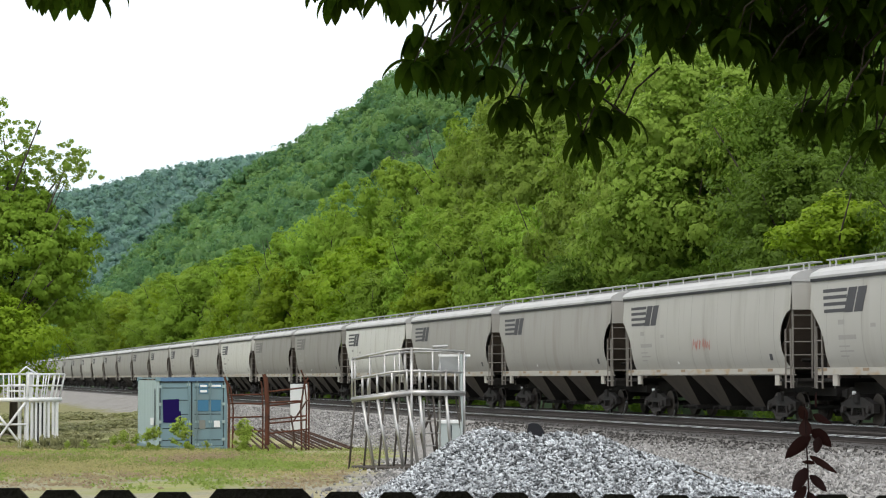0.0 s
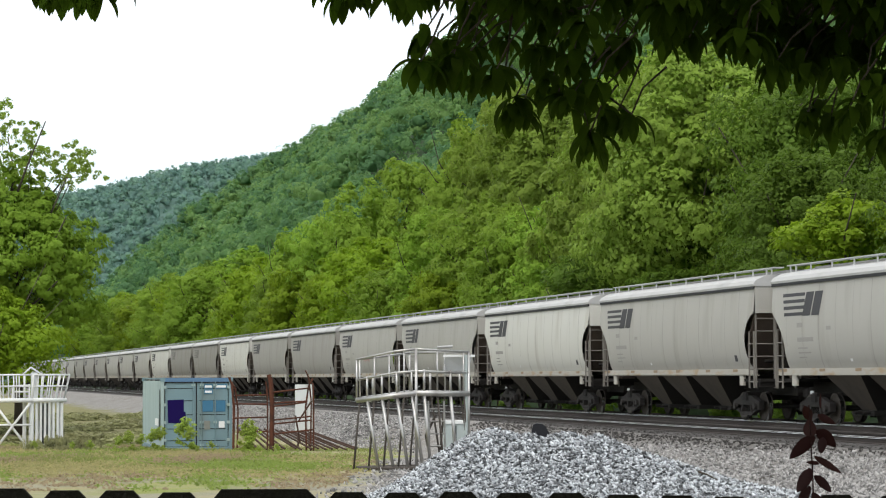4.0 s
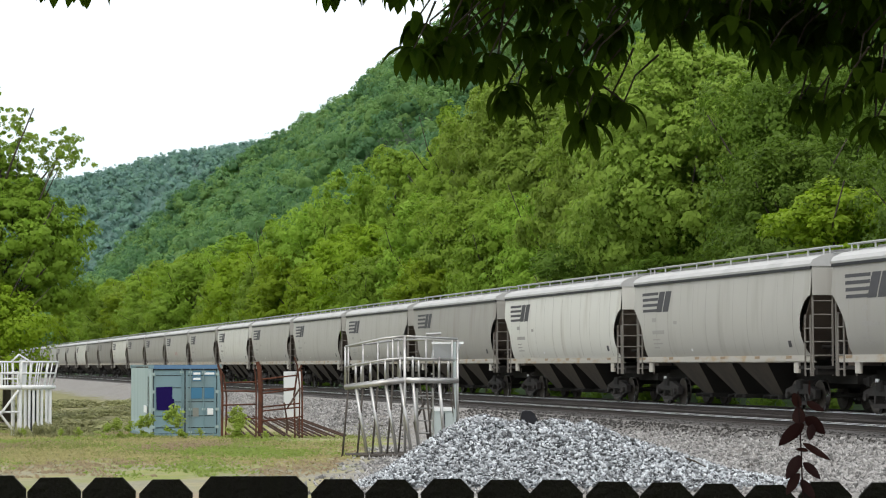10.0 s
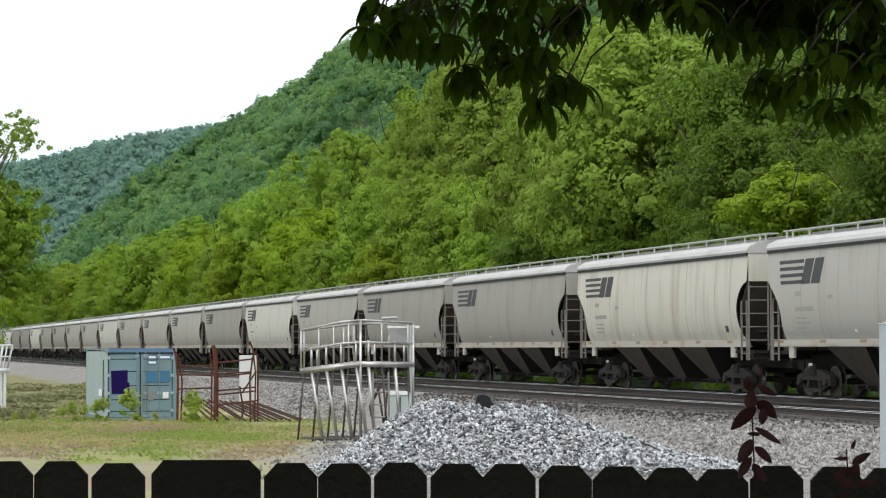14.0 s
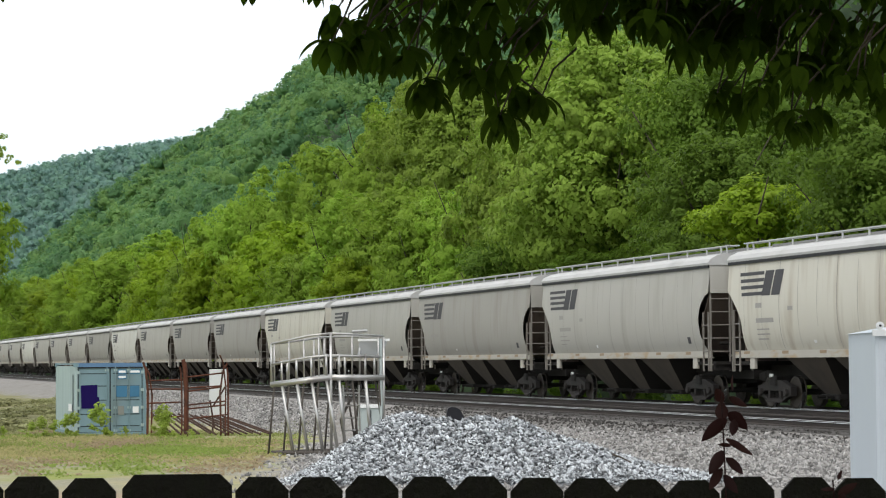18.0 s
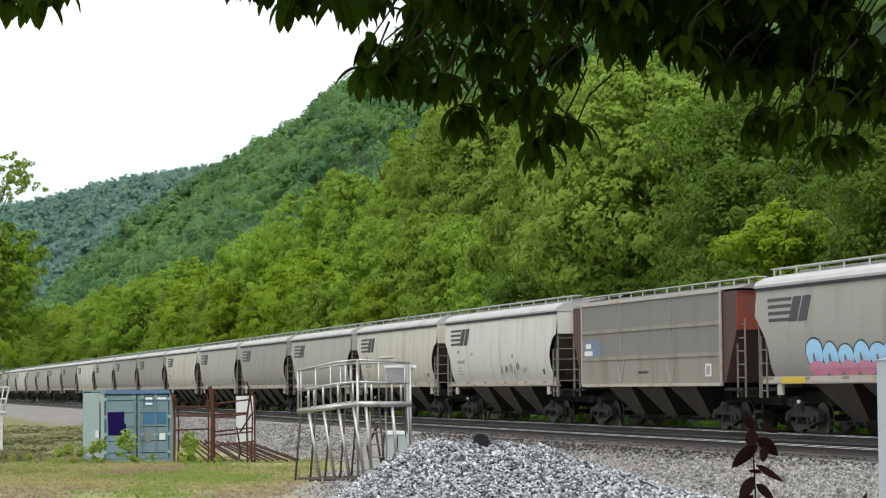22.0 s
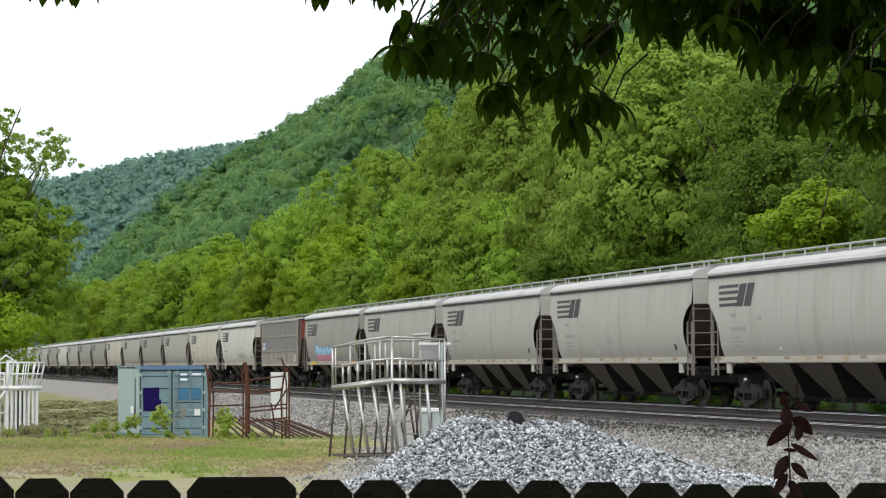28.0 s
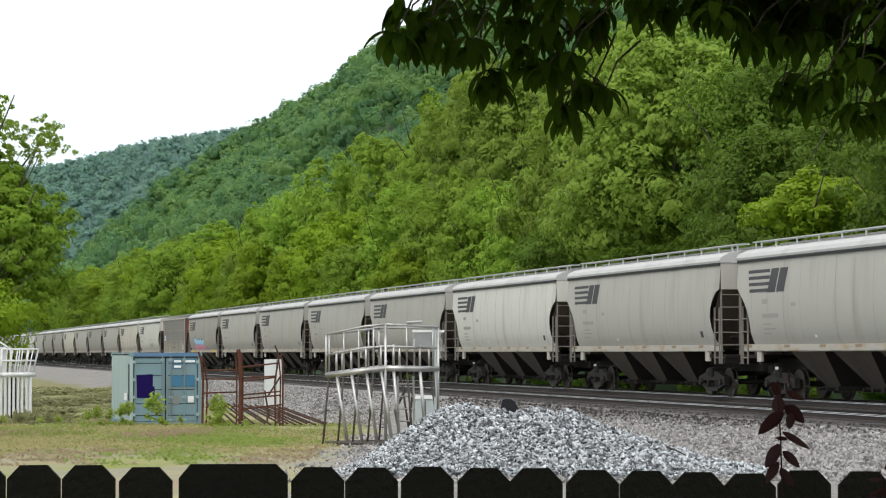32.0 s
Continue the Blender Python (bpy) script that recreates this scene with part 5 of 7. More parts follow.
def build_container():
    """Seen at its door end; it stands along the tracks."""
    w, h, ln = 2.44, 2.52, 6.06
    g0 = Vector((-9.80, 79.0, yard(-9.8, 79.0) - 0.02))
    root = thing("shipping_container", "weathered blue-grey steel shipping container standing in grass", "shipping container", pose(*g0, 0, 0, 13.39))
    # local: x across the doors, y into the length
    for x, nm in ((0.02, "side_wall"), (w - 0.02, "side_wall")):
        side, n, s = Geo(), 44, (1 if x < 1 else -1)
        pts = []
        for k in range(n + 1):
            y = 0.1 + (ln - 0.2) * k / n
            xo = x + s * (0.014 if k % 4 in (1, 2) else 0.0)
            pts += [(xo, y, 0.12), (xo, y, h - 0.1)]
        side.add(pts, [(2 * k, 2 * k + 2, 2 * k + 3, 2 * k + 1) for k in range(n)])
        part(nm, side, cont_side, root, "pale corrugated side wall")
    part("roof", Geo().box((w / 2, ln / 2, h - 0.03), (w - 0.05, ln - 0.05, 0.05)), cont_blue, root)
    part("back_wall", Geo().box((w / 2, ln - 0.04, h / 2), (w, 0.06, h - 0.2)), cont_blue, root)
    part("floor_frame", Geo().box((w / 2, ln / 2, 0.09), (w, ln, 0.15)), cont_blue, root)
    for x in (0.06, w - 0.06):
        for y in (0.06, ln - 0.06):
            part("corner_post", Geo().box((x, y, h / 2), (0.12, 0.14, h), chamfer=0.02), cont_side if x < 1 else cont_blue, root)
            for z in (0.06, h - 0.06):
                part("corner_casting", Geo().box((x, y, z), (0.18, 0.18, 0.13), chamfer=0.02), cont_blue, root)
    part("header", Geo().box((w / 2, 0.03, h - 0.07), (w - 0.2, 0.1, 0.13)), cont_top, root, "faded bright blue door header")
    part("header_gap", Geo().box((w / 2, 0.02, h - 0.155), (w - 0.22, 0.06, 0.035)), cont_dark, root)
    part("side_slot", Geo().box((-0.004, 0.42, 1.28), (0.012, 0.11, 1.7)), cont_dark, root)
    part("door_slot", Geo().box((0.125, 0.0, h / 2), (0.03, 0.02, h - 0.3)), cont_dark, root)
    part("threshold", Geo().box((w / 2, 0.03, 0.08), (w - 0.2, 0.1, 0.13)), cont_blue, root)
    part("gasket", Geo().box((w / 2, 0.085, h / 2), (w - 0.2, 0.03, h - 0.28)), cont_dark, root)
    for i, x in enumerate((0.14, 1.235)):
        door = part("door", Geo().box((x + 0.53, 0.05, h / 2), (1.05, 0.04, h - 0.36)), cont_blue, root)
        for z in (0.42, 0.82, 1.30, 1.78, 2.20):
            part("door_rib", Geo().box((x + 0.53, 0.028, z), (0.93, 0.02, 0.06)), cont_blue, door)
            # Dark strip painted as the shade under the rib.
            part("rib_shade_strip", Geo().box((x + 0.53, 0.029, z - 0.045), (0.90, 0.006, 0.025)), cont_dark, door)
        for dx in ((0.96,) if i == 0 else (0.16, 0.62)):
            bar = part("lock_bar", Geo().tube((x + dx, -0.01, 0.12), (x + dx, -0.01, h - 0.12), 0.018, 8), cont_blue, door)
            for z in (0.22, 1.0, h - 0.25):
                part("bar_bracket", Geo().box((x + dx, 0.01, z), (0.12, 0.05, 0.08), chamfer=0.01), cont_side, bar)
        for z in (0.4, 1.0, 1.6, 2.2):
            part("hinge", Geo().box((0.13 if i == 0 else w - 0.13, 0.0, z), (0.10, 0.05, 0.10)), cont_side, door)
    part("painted_patch", Geo().slab([(0.24, 0.98), (0.86, 0.96), (0.84, 1.36), (0.78, 1.37), (0.78, 1.78), (0.22, 1.76)], 0.010, 0.016), cont_patch, root, "dark blue painted-over patch")
    for x in (1.46, 1.88):
        part("blue_sign", Geo().box((x + 0.14, 0.012, 1.55), (0.38, 0.012, 0.38)), cont_sign, root, "blue square sign")
    for x, z, sx, sz in ((1.52, 2.22, 0.24, 0.11), (1.52, 2.04, 0.24, 0.11), (1.95, 2.22, 0.34, 0.11)):
        part("number_bar", Geo().box((x + 0.1, 0.012, z), (sx + 0.05, 0.010, sz + 0.04)), cont_sign, root)
        part("number_bar", Geo().box((x + 0.1, 0.006, z), (sx, 0.008, sz * 0.7)), sign_white, root, "white lettering bar")
    part("sticker", Geo().box((2.08, 0.008, 0.92), (0.20, 0.01, 0.22)), sign_white, root, "white sticker")
    part("worn_patch", Geo().box((1.58, 0.008, 0.90), (0.20, 0.01, 0.30)), material("worn_grey", (0.22, 0.23, 0.21), 0.8), root)
    part("side_sticker", Geo().box((-0.012, 1.2, 1.0), (0.02, 0.9, 0.24)), sign_white, root)


def build_rack():
    """A rusty rack of bent round bars, and the rods laid behind it."""
    x0, y0 = -7.0, 78.0
    z0 = yard(x0, y0)
    root = thing("steel_rack", "rusty welded steel rack of bent bars", "steel rack", pose(x0, y0, z0, 0, 0, 6))
    for x, y, h, lean, thick in ((-0.24, 0.0, 2.5, 0.10, 0.04), (-0.11, 0.05, 2.35, 0.14, 0.028), (0.90, -0.1, 2.35, 0.04, 0.026), (1.03, -0.1, 2.58, 0.06, 0.068), (1.10, 0.0, 2.5, 0.05, 0.03),
                                 (2.22, 0.1, 2.45, -0.16, 0.03), (2.36, 0.1, 2.72, 0.12, 0.026), (2.46, 0.12, 2.3, 0.02, 0.03)):
        pts = [Vector((x, y, 0)), Vector((x + lean * 0.2, y, h * 0.6)), Vector((x - lean * 0.5, y, h * 0.9)), Vector((x - lean * 1.4, y, h))]
        part("post", Geo().pipe(pts, thick, 8), rust, root)
    for z, xa, xb, dz in ((1.88, -0.2, 1.0, 0.02), (1.60, -0.2, 0.92, -0.02), (1.12, -0.22, 0.92, 0.03), (0.65, -0.12, 0.92, 0.02), (1.98, 1.05, 2.3, 0.14), (1.62, 1.05, 2.25, 0.06), (1.50, 1.05, 2.2, 0.14),
                          (1.05, 1.1, 2.4, 0.12), (0.92, 1.1, 2.4, 0.12), (0.58, 1.1, 2.45, 0.14)):
        part("cross_bar", Geo().tube((xa, -0.04, z), (xb, 0.05, z + dz), 0.027, 8), rust, root)
    part("brace", Geo().tube((1.95, 0.05, 1.0), (2.4, 0.05, 1.7), 0.03, 8), rust_dark, root)
    part("brace", Geo().tube((2.0, 0.1, 0.3), (1.85, 0.1, 1.2), 0.03, 8), rust_dark, root)
    rng = np.random.default_rng(8)
    for k in range(15):
        a = Vector((-7.35 + 0.19 * k, 80.6, 0))
        b = Vector((-6.25 + 0.23 * k + rng.normal(0, 0.06), 77.6 + 0.05 * (k % 4), 0))
        za, zb = 0.78 - 0.012 * k, 0.06 + 0.02 * (k % 3)
        a.z, b.z = yard(a.x, a.y) + za + 0.02 * (k % 2), yard(b.x, b.y) + zb
        ob = part("steel_rod", Geo().tube(a, b, 0.034, 6), rust_dark, None)
        tagged(ob, "long rusty steel rod lying on the ground", "steel rod", "rods on the ground")
    cab = thing("equipment_cabinet", "narrow white metal equipment cabinet on legs", "cabinet", pose(-5.25, 84, yard(-5.25, 84) , 0, 0, 5))
    part("body", Geo().box((0, 0, 1.45), (0.62, 0.4, 1.75), chamfer=0.02), cab_white, cab)
    part("door_line", Geo().box((0.12, -0.205, 1.45), (0.03, 0.012, 1.7)), steel_galv, cab)
    for x in (-0.2, 0.2):
        part("leg", Geo().box((x, 0, 0.3), (0.06, 0.3, 0.6)), rust_dark, cab)


def build_cage(name, label, m, a, b, h, rail_h, slats, lean, mat, post_r, leg_r, beam, low, flare=0.0):
    """A signal maintainer's platform: deck beams on splayed legs, guard rails above. a, b: its two lower edges from the near corner;
    low: how far the rail drops towards the end of a."""
    root = thing(name, label, "metal platform", m)
    a, b = Vector(a), Vector(b)
    flat_a, flat_b = Vector((a.x, a.y, 0)), Vector((b.x, b.y, 0))
    corners = [Vector((0, 0, 0)), flat_a, flat_a + flat_b, flat_b]
    tops = [Vector((0, 0, h)), a + Vector((0, 0, h)), flat_a + flat_b + Vector((0, 0, h)), b + Vector((0, 0, h))]
    for i in range(4):
        part("deck_beam", Geo().tube(tops[i], tops[(i + 1) % 4], beam, 14), mat, root, smooth=True)
    deck = Geo()
    for k in range(5):
        t = (k + 0.5) / 5
        deck.tube(tops[0].lerp(tops[3], t), tops[1].lerp(tops[2], t), 0.02, 6)
    part("deck_bars", deck, mat, root)
    centre = (tops[0] + tops[2]) / 2

    def out(v):
        return Vector(((v.x - centre.x) * flare, (v.y - centre.y) * flare, 0))

    drop = {0: (1.0, low), 1: (1.0, 0.96), 2: (low, low), 3: (0.96, low)}
    faces = ((0, 1, slats[0]), (0, 3, slats[1]), (1, 2, max(2, slats[1] // 2)), (3, 2, max(2, slats[0] // 2)))
    for i, (c, d, n) in enumerate(faces):
        h0, h1 = drop[i]
        for z in (rail_h, rail_h * 0.5):
            bend = tops[c].lerp(tops[d], 0.35) + Vector((0, 0, z * (h0 * 0.7 + h1 * 0.3) + (0.03 if i == 0 else 0.0)))
            part("guard_rail", Geo().pipe([tops[c] + Vector((0, 0, z * h0)) + out(tops[c]) * (z / rail_h), bend + out(bend) * (z / rail_h), tops[d] + Vector((0, 0, z * h1)) + out(tops[d]) * (z / rail_h)], 0.026, 10), mat, root, smooth=True)
        for k in range(n):
            t = (k + 0.6) / n
            foot = tops[c].lerp(tops[d], t)
            part("rail_post", Geo().tube(foot, foot + (Vector((0, 0, rail_h * (h0 + (h1 - h0) * t))) + out(foot)) * (1.0 if k % 2 or flare else 0.55), post_r * (1.0 if k % 2 else 1.35), 8), mat, root, smooth=True)
            if i < 2 or (i == 3 and lean):
                side = (corners[c] - corners[d]).normalized() * lean
                ground_spot = corners[c].lerp(corners[d], t)
                end = ground_spot + (side if k % 2 == 0 else side * -0.55)
                if i == 1:
                    end = ground_spot - side * 0.6
                stout = i < 2 and k % 2 == 0
                part("leg", Geo().tube(foot, end, leg_r if stout else leg_r * 0.62, 10), mat if stout or lean == 0 else grey_iron, root, smooth=True)
    for c, tp, k in zip(corners, tops, (1.02, low, low, 0.94)):
        part("corner_post", Geo().tube(c if k > 0.93 else tp, tp + Vector((0, 0, rail_h * k)) + out(tp), 0.030 if k > 0.93 else 0.024, 10), mat, root, smooth=True)
    for i in range(4):
        part("foot_beam", Geo().tube(corners[i] + Vector((0, 0, 0.05)), corners[(i + 1) % 4] + Vector((0, 0, 0.05)), 0.045, 8), mat if lean == 0 else grey_iron, root)
    return root


def build_white_platform():
    """A tower of slatted sides under a deck, a flared guard cage above it. a, b: its front and its side from the near corner."""
    y = 80.0
    root = thing("white_platform", "white painted steel platform with slatted sides and cross braces", "metal platform", pose(-14.36, y, yard(-14.36, y)))
    a, b, h = Vector((-1.33, -0.22, 0)), Vector((0.94, 0.85, 0)), Vector((0, 0, 1.76))
    near, left, right, far = Vector((0, 0, 0)), a, b, a + b
    ins = (a + b) * 0.06

    def bar(name, p, q, r, label="", n=8):
        part(name, Geo().tube(p, q, r, n), steel_white, root, label, smooth=True)

    for p, q in ((near, left), (near, right), (left, far), (right, far)):
        out = (p - (a + b) / 2) * 0.06
        out2 = (q - (a + b) / 2) * 0.06
        bar("deck_beam", p + h + out, q + h + out2, 0.075, n=12)
    deck = Geo().add([near + h, left + h, far + h, right + h] + [p + h - Vector((0, 0, 0.05)) for p in (near, left, far, right)], [(0, 1, 2, 3), (4, 5, 6, 7), (0, 1, 5, 4), (1, 2, 6, 5), (2, 3, 7, 6), (3, 0, 4, 7)])
    part("deck", deck, cab_white, root)
    for p in (near, left, right, far):
        part("corner_post", Geo().box(p * 0.94 + ins + Vector((0, 0, 0.86)), (0.12, 0.12, 1.72), chamfer=0.02), cab_white if p == near else steel_white, root)
    bar("cross_brace", a * 0.05, a * 0.97 + h * 0.95, 0.045)
    bar("cross_brace", a * 0.97 - Vector((0, 0.05, 0.0)), a * 0.05 + h * 0.95 - Vector((0, 0.05, 0)), 0.045)
    bar("tie_bar", a * 0.03 + h * 0.52, a * 0.97 + h * 0.52, 0.035)
    bar("tie_bar", b * 0.06 + h * 0.05, b * 0.97 + h * 0.05, 0.04)
    for k in range(7):
        foot = b * (0.13 + 0.135 * k)
        part("slat", Geo().box(foot + Vector((0, 0, 0.86)), (0.085, 0.03, 1.66), Euler((0, 0, 0.73)).to_matrix()), steel_white, root)
    for k in range(5):
        foot = b + a * (0.1 + 0.19 * k)
        part("slat", Geo().box(foot + Vector((0, 0, 0.86)), (0.085, 0.03, 1.66), Euler((0, 0, 0.16)).to_matrix()), steel_white, root)
    part("back_panel", Geo().box(a * 0.16 + b * 0.55 + Vector((0, 0, 0.95)), (0.30, 0.04, 1.4)), cont_dark, root, "dark panel inside the tower")
    up = h + Vector((0, 0, 0.88))
    mid = (a + b) / 2
    corners = [near, right, far, left]
    for i, p in enumerate(corners):
        q = corners[(i + 1) % 4]
        flare = 0.16 if i in (0, 1) else 0.04
        po, qo = (p - mid) * flare, (q - mid) * flare
        for z in (1.0, 0.55):
            bar("guard_rail", p + h.lerp(up, z) + po * z, q + h.lerp(up, z) + qo * z, 0.030)
        n = (7, 5, 6, 5)[i]
        for k in range(n + 1):
            foot, top = p.lerp(q, k / n) + h, p.lerp(q, k / n) + up + po.lerp(qo, k / n)
            bar("rail_post", foot, top, 0.034 if k in (0, n) else 0.022)
    part("gate_sheet", Geo().box(b * 0.03 + h + Vector((0.02, 0.02, 0.5)), (0.24, 0.05, 0.92), Euler((0, 0, 0.7)).to_matrix()), cab_white, root, "pale sheet metal panel")
    bar("peak_brace", a * 0.25 + up, a * 0.05 + up + Vector((0, 0, 0.26)), 0.028)
    bar("peak_brace", a * 0.05 + up + Vector((0, 0, 0.26)), b * 0.3 + up, 0.028)
    part("hoop", Geo().pipe([a * 0.5 + h, a * 0.5 + h + Vector((0, 0, 0.5)), a * 0.08 + h + Vector((0, 0, 0.52)), a * 0.08 + h], 0.04, 8), steel_white, root)
    bar("hoop_bar", a * 0.5 + h + Vector((0, 0, 0.3)), a * 0.08 + h + Vector((0, 0, 0.3)), 0.03)
    rng = np.random.default_rng(17)
    rubble = Geo()
    for k in range(9):
        rubble.box((rng.uniform(0.2, 1.9), rng.uniform(-0.9, -0.1), 0.07), (rng.uniform(0.15, 0.4), rng.uniform(0.15, 0.3), rng.uniform(0.12, 0.26)), Euler((rng.normal(0, 0.3), rng.normal(0, 0.3), rng.uniform(0, 3))).to_matrix(), 0.04)
    ob = part("rubble", rubble, ballast_mat, None, m=pose(-14.1, y, yard(-14.1, y)))
    tagged(ob, "dark broken stone heaped beside the white platform", "rubble", kind="stuff")


def build_platforms():
    y = 50.0
    root = build_cage("signal_platform", "galvanised pipe platform with guard rails and splayed legs", pose(-0.70, y, yard(-0.70, y)),
                      (-1.30, 0.5, -0.15), (1.14, 0.75, -0.02), 1.67, 0.95, (8, 4), 0.27, steel_galv, 0.019, 0.036, 0.062, 0.93)
    part("end_post", Geo().tube((1.08, 0.72, 0.0), (1.08, 0.72, 2.5), 0.034, 10), box_paint, root, "pale grey painted post")
    ladder = part("ladder", Geo().tube((0.28, 0.3, 0.1), (0.26, 0.3, 1.5), 0.022, 8).tube((0.62, 0.5, 0.1), (0.60, 0.5, 1.5), 0.022, 8), steel_galv, root)
    for k in range(5):
        part("rung", Geo().tube((0.28, 0.3, 0.25 + 0.27 * k), (0.62, 0.5, 0.25 + 0.27 * k), 0.016, 6), steel_galv, ladder)
    part("dark_brace", Geo().pipe([Vector((0.32, 0.5, 0.1)), Vector((0.20, 0.5, 0.75)), Vector((0.42, 0.5, 1.2))], 0.03, 6), grey_iron, root)
    part("top_bar", Geo().tube((0.45, 0.3, 2.66), (0.78, 0.5, 2.68), 0.03, 8), steel_galv, root)
    part("tilted_panel", Geo().add([(0.62, 0.85, 2.46), (1.24, 0.85, 2.46), (1.10, 1.05, 2.16), (0.56, 1.05, 2.10), (0.62, 0.89, 2.46), (1.24, 0.89, 2.46), (1.10, 1.09, 2.16), (0.56, 1.09, 2.10)],
                                   [(0, 1, 2, 3), (4, 5, 6, 7), (0, 1, 5, 4), (2, 3, 7, 6), (0, 3, 7, 4), (1, 2, 6, 5)]), cab_white, root, "tilted grey-white sheet metal panel")
    part("panel_edge", Geo().box((0.93, 0.83, 2.48), (0.70, 0.06, 0.05)), sign_white, root, "white upper edge")
    build_white_platform()
    box = thing("junction_box", "grey-green metal box with white lid", "utility box", pose(0.12, 54.5, yard(0.12, 54.5), 0, 0, 8))
    part("body", Geo().box((0, 0, 0.5), (0.46, 0.4, 1.0), chamfer=0.02), box_paint, box)
    part("lid", Geo().box((0, 0, 1.03), (0.52, 0.46, 0.07), chamfer=0.02), sign_white, box, "white lid")
    part("seam", Geo().box((0.02, -0.205, 0.5), (0.02, 0.012, 0.9)), cont_dark, box)


def pile_height(x, y):
    """Two humps and a long tail of dumped stone."""
    def hump(cx, cy, h, r, k=1.0):
        d = np.sqrt(((x - cx) / k) ** 2 + (y - cy) ** 2)
        return np.clip(h * (1 - d / r), 0, None)
    z = np.maximum.reduce([hump(0.64, 33.4, 1.13, 1.75), hump(1.66, 33.0, 1.0, 1.9), hump(2.1, 32.9, 0.93, 1.9), hump(1.15, 33.2, 0.94, 1.9), hump(2.6, 32.6, 0.70, 1.7, 1.3), hump(-0.2, 32.9, 0.45, 1.1), hump(3.7, 32.4, 0.30, 1.2, 1.4)])
    top = np.maximum.reduce([hump(0.64, 33.4, 1.13, 1.75), hump(1.66, 33.0, 1.0, 1.9), hump(2.1, 32.9, 0.93, 1.9), hump(1.15, 33.2, 0.94, 1.9)])
    return np.where(top > 0.90, 0.90 + (top - 0.90) * 0.45, z)


def build_pile():
    xs, ys = np.linspace(-1.6, 5.6, 90), np.linspace(31.0, 35.6, 60)
    X, Y = np.meshgrid(xs, ys, indexing="ij")
    z = ground_height(X, Y) - 0.03 + pile_height(X, Y) * 0.985
    idx = np.arange(X.size).reshape(X.shape)
    f = np.stack([idx[:-1, :-1], idx[1:, :-1], idx[1:, 1:], idx[:-1, 1:]], -1).reshape(-1, 4)
    root = thing("gravel_pile", "heap of crushed blue-grey limestone", "gravel pile")
    part("core", fast_mesh("core", np.stack([X, Y, z], -1).reshape(-1, 3), f, stone_mat, True), None, root)
    rng = np.random.default_rng(3)
    n = 44000
    x, y = rng.uniform(-1.5, 5.5, n), rng.uniform(31.1, 34.6, n)
    h = pile_height(x, y)
    keep = h > rng.uniform(0, 0.12, n)
    x, y, h = x[keep], y[keep], h[keep]
    pos = np.stack([x, y, ground_height(x, y) + h + rng.uniform(-0.035, 0.016, len(x))], -1)
    tagged(part("stone_layer", stone_mesh("stone_layer", rng, pos, 0.037, stone_mat, 0.45), None, root), kind="stuff")
    cap = Geo()
    ring = [(-0.14, 0.0), (0.15, 0.0), (0.12, 0.10), (0.08, 0.17), (0.03, 0.21), (-0.06, 0.22), (-0.11, 0.20), (-0.13, 0.12)]
    cap.slab(ring, -0.1, 0.1)
    y = 35.6
    tagged(part("marker_cap", cap, black_plastic_and_shade, None, m=pose(1.40, y, yard(1.4, y) + 0.85)), "black round-topped plastic cap behind the gravel", "marker")
    part("stake", Geo().box((0, 0, -0.38), (0.1, 0.1, 0.76)), black_plastic_and_shade, bpy.data.objects["marker_cap"])


def build_mound():
    """A low pale heap of stone beside the track."""
    rng = np.random.default_rng(9)
    n = 5200
    x, y = rng.uniform(-1, 1, n), rng.uniform(-1, 1, n)
    h = np.clip(1 - np.sqrt(x * x + y * y), 0, None) ** 0.8 * (1 + 0.25 * np.sin(5 * x + 1))
    keep = h > 0.02
    wx, wy = -3.7 + 1.9 * x[keep], 95 + 2.2 * y[keep]
    pos = np.stack([wx, wy, ground_height(wx, wy) + 0.62 * h[keep]], -1)
    tagged(new("gravel_mound", stone_mesh("gravel_mound", rng, pos, 0.065, dusty_stone)), "low pale heap of crushed stone beside the track", "gravel pile", kind="stuff")


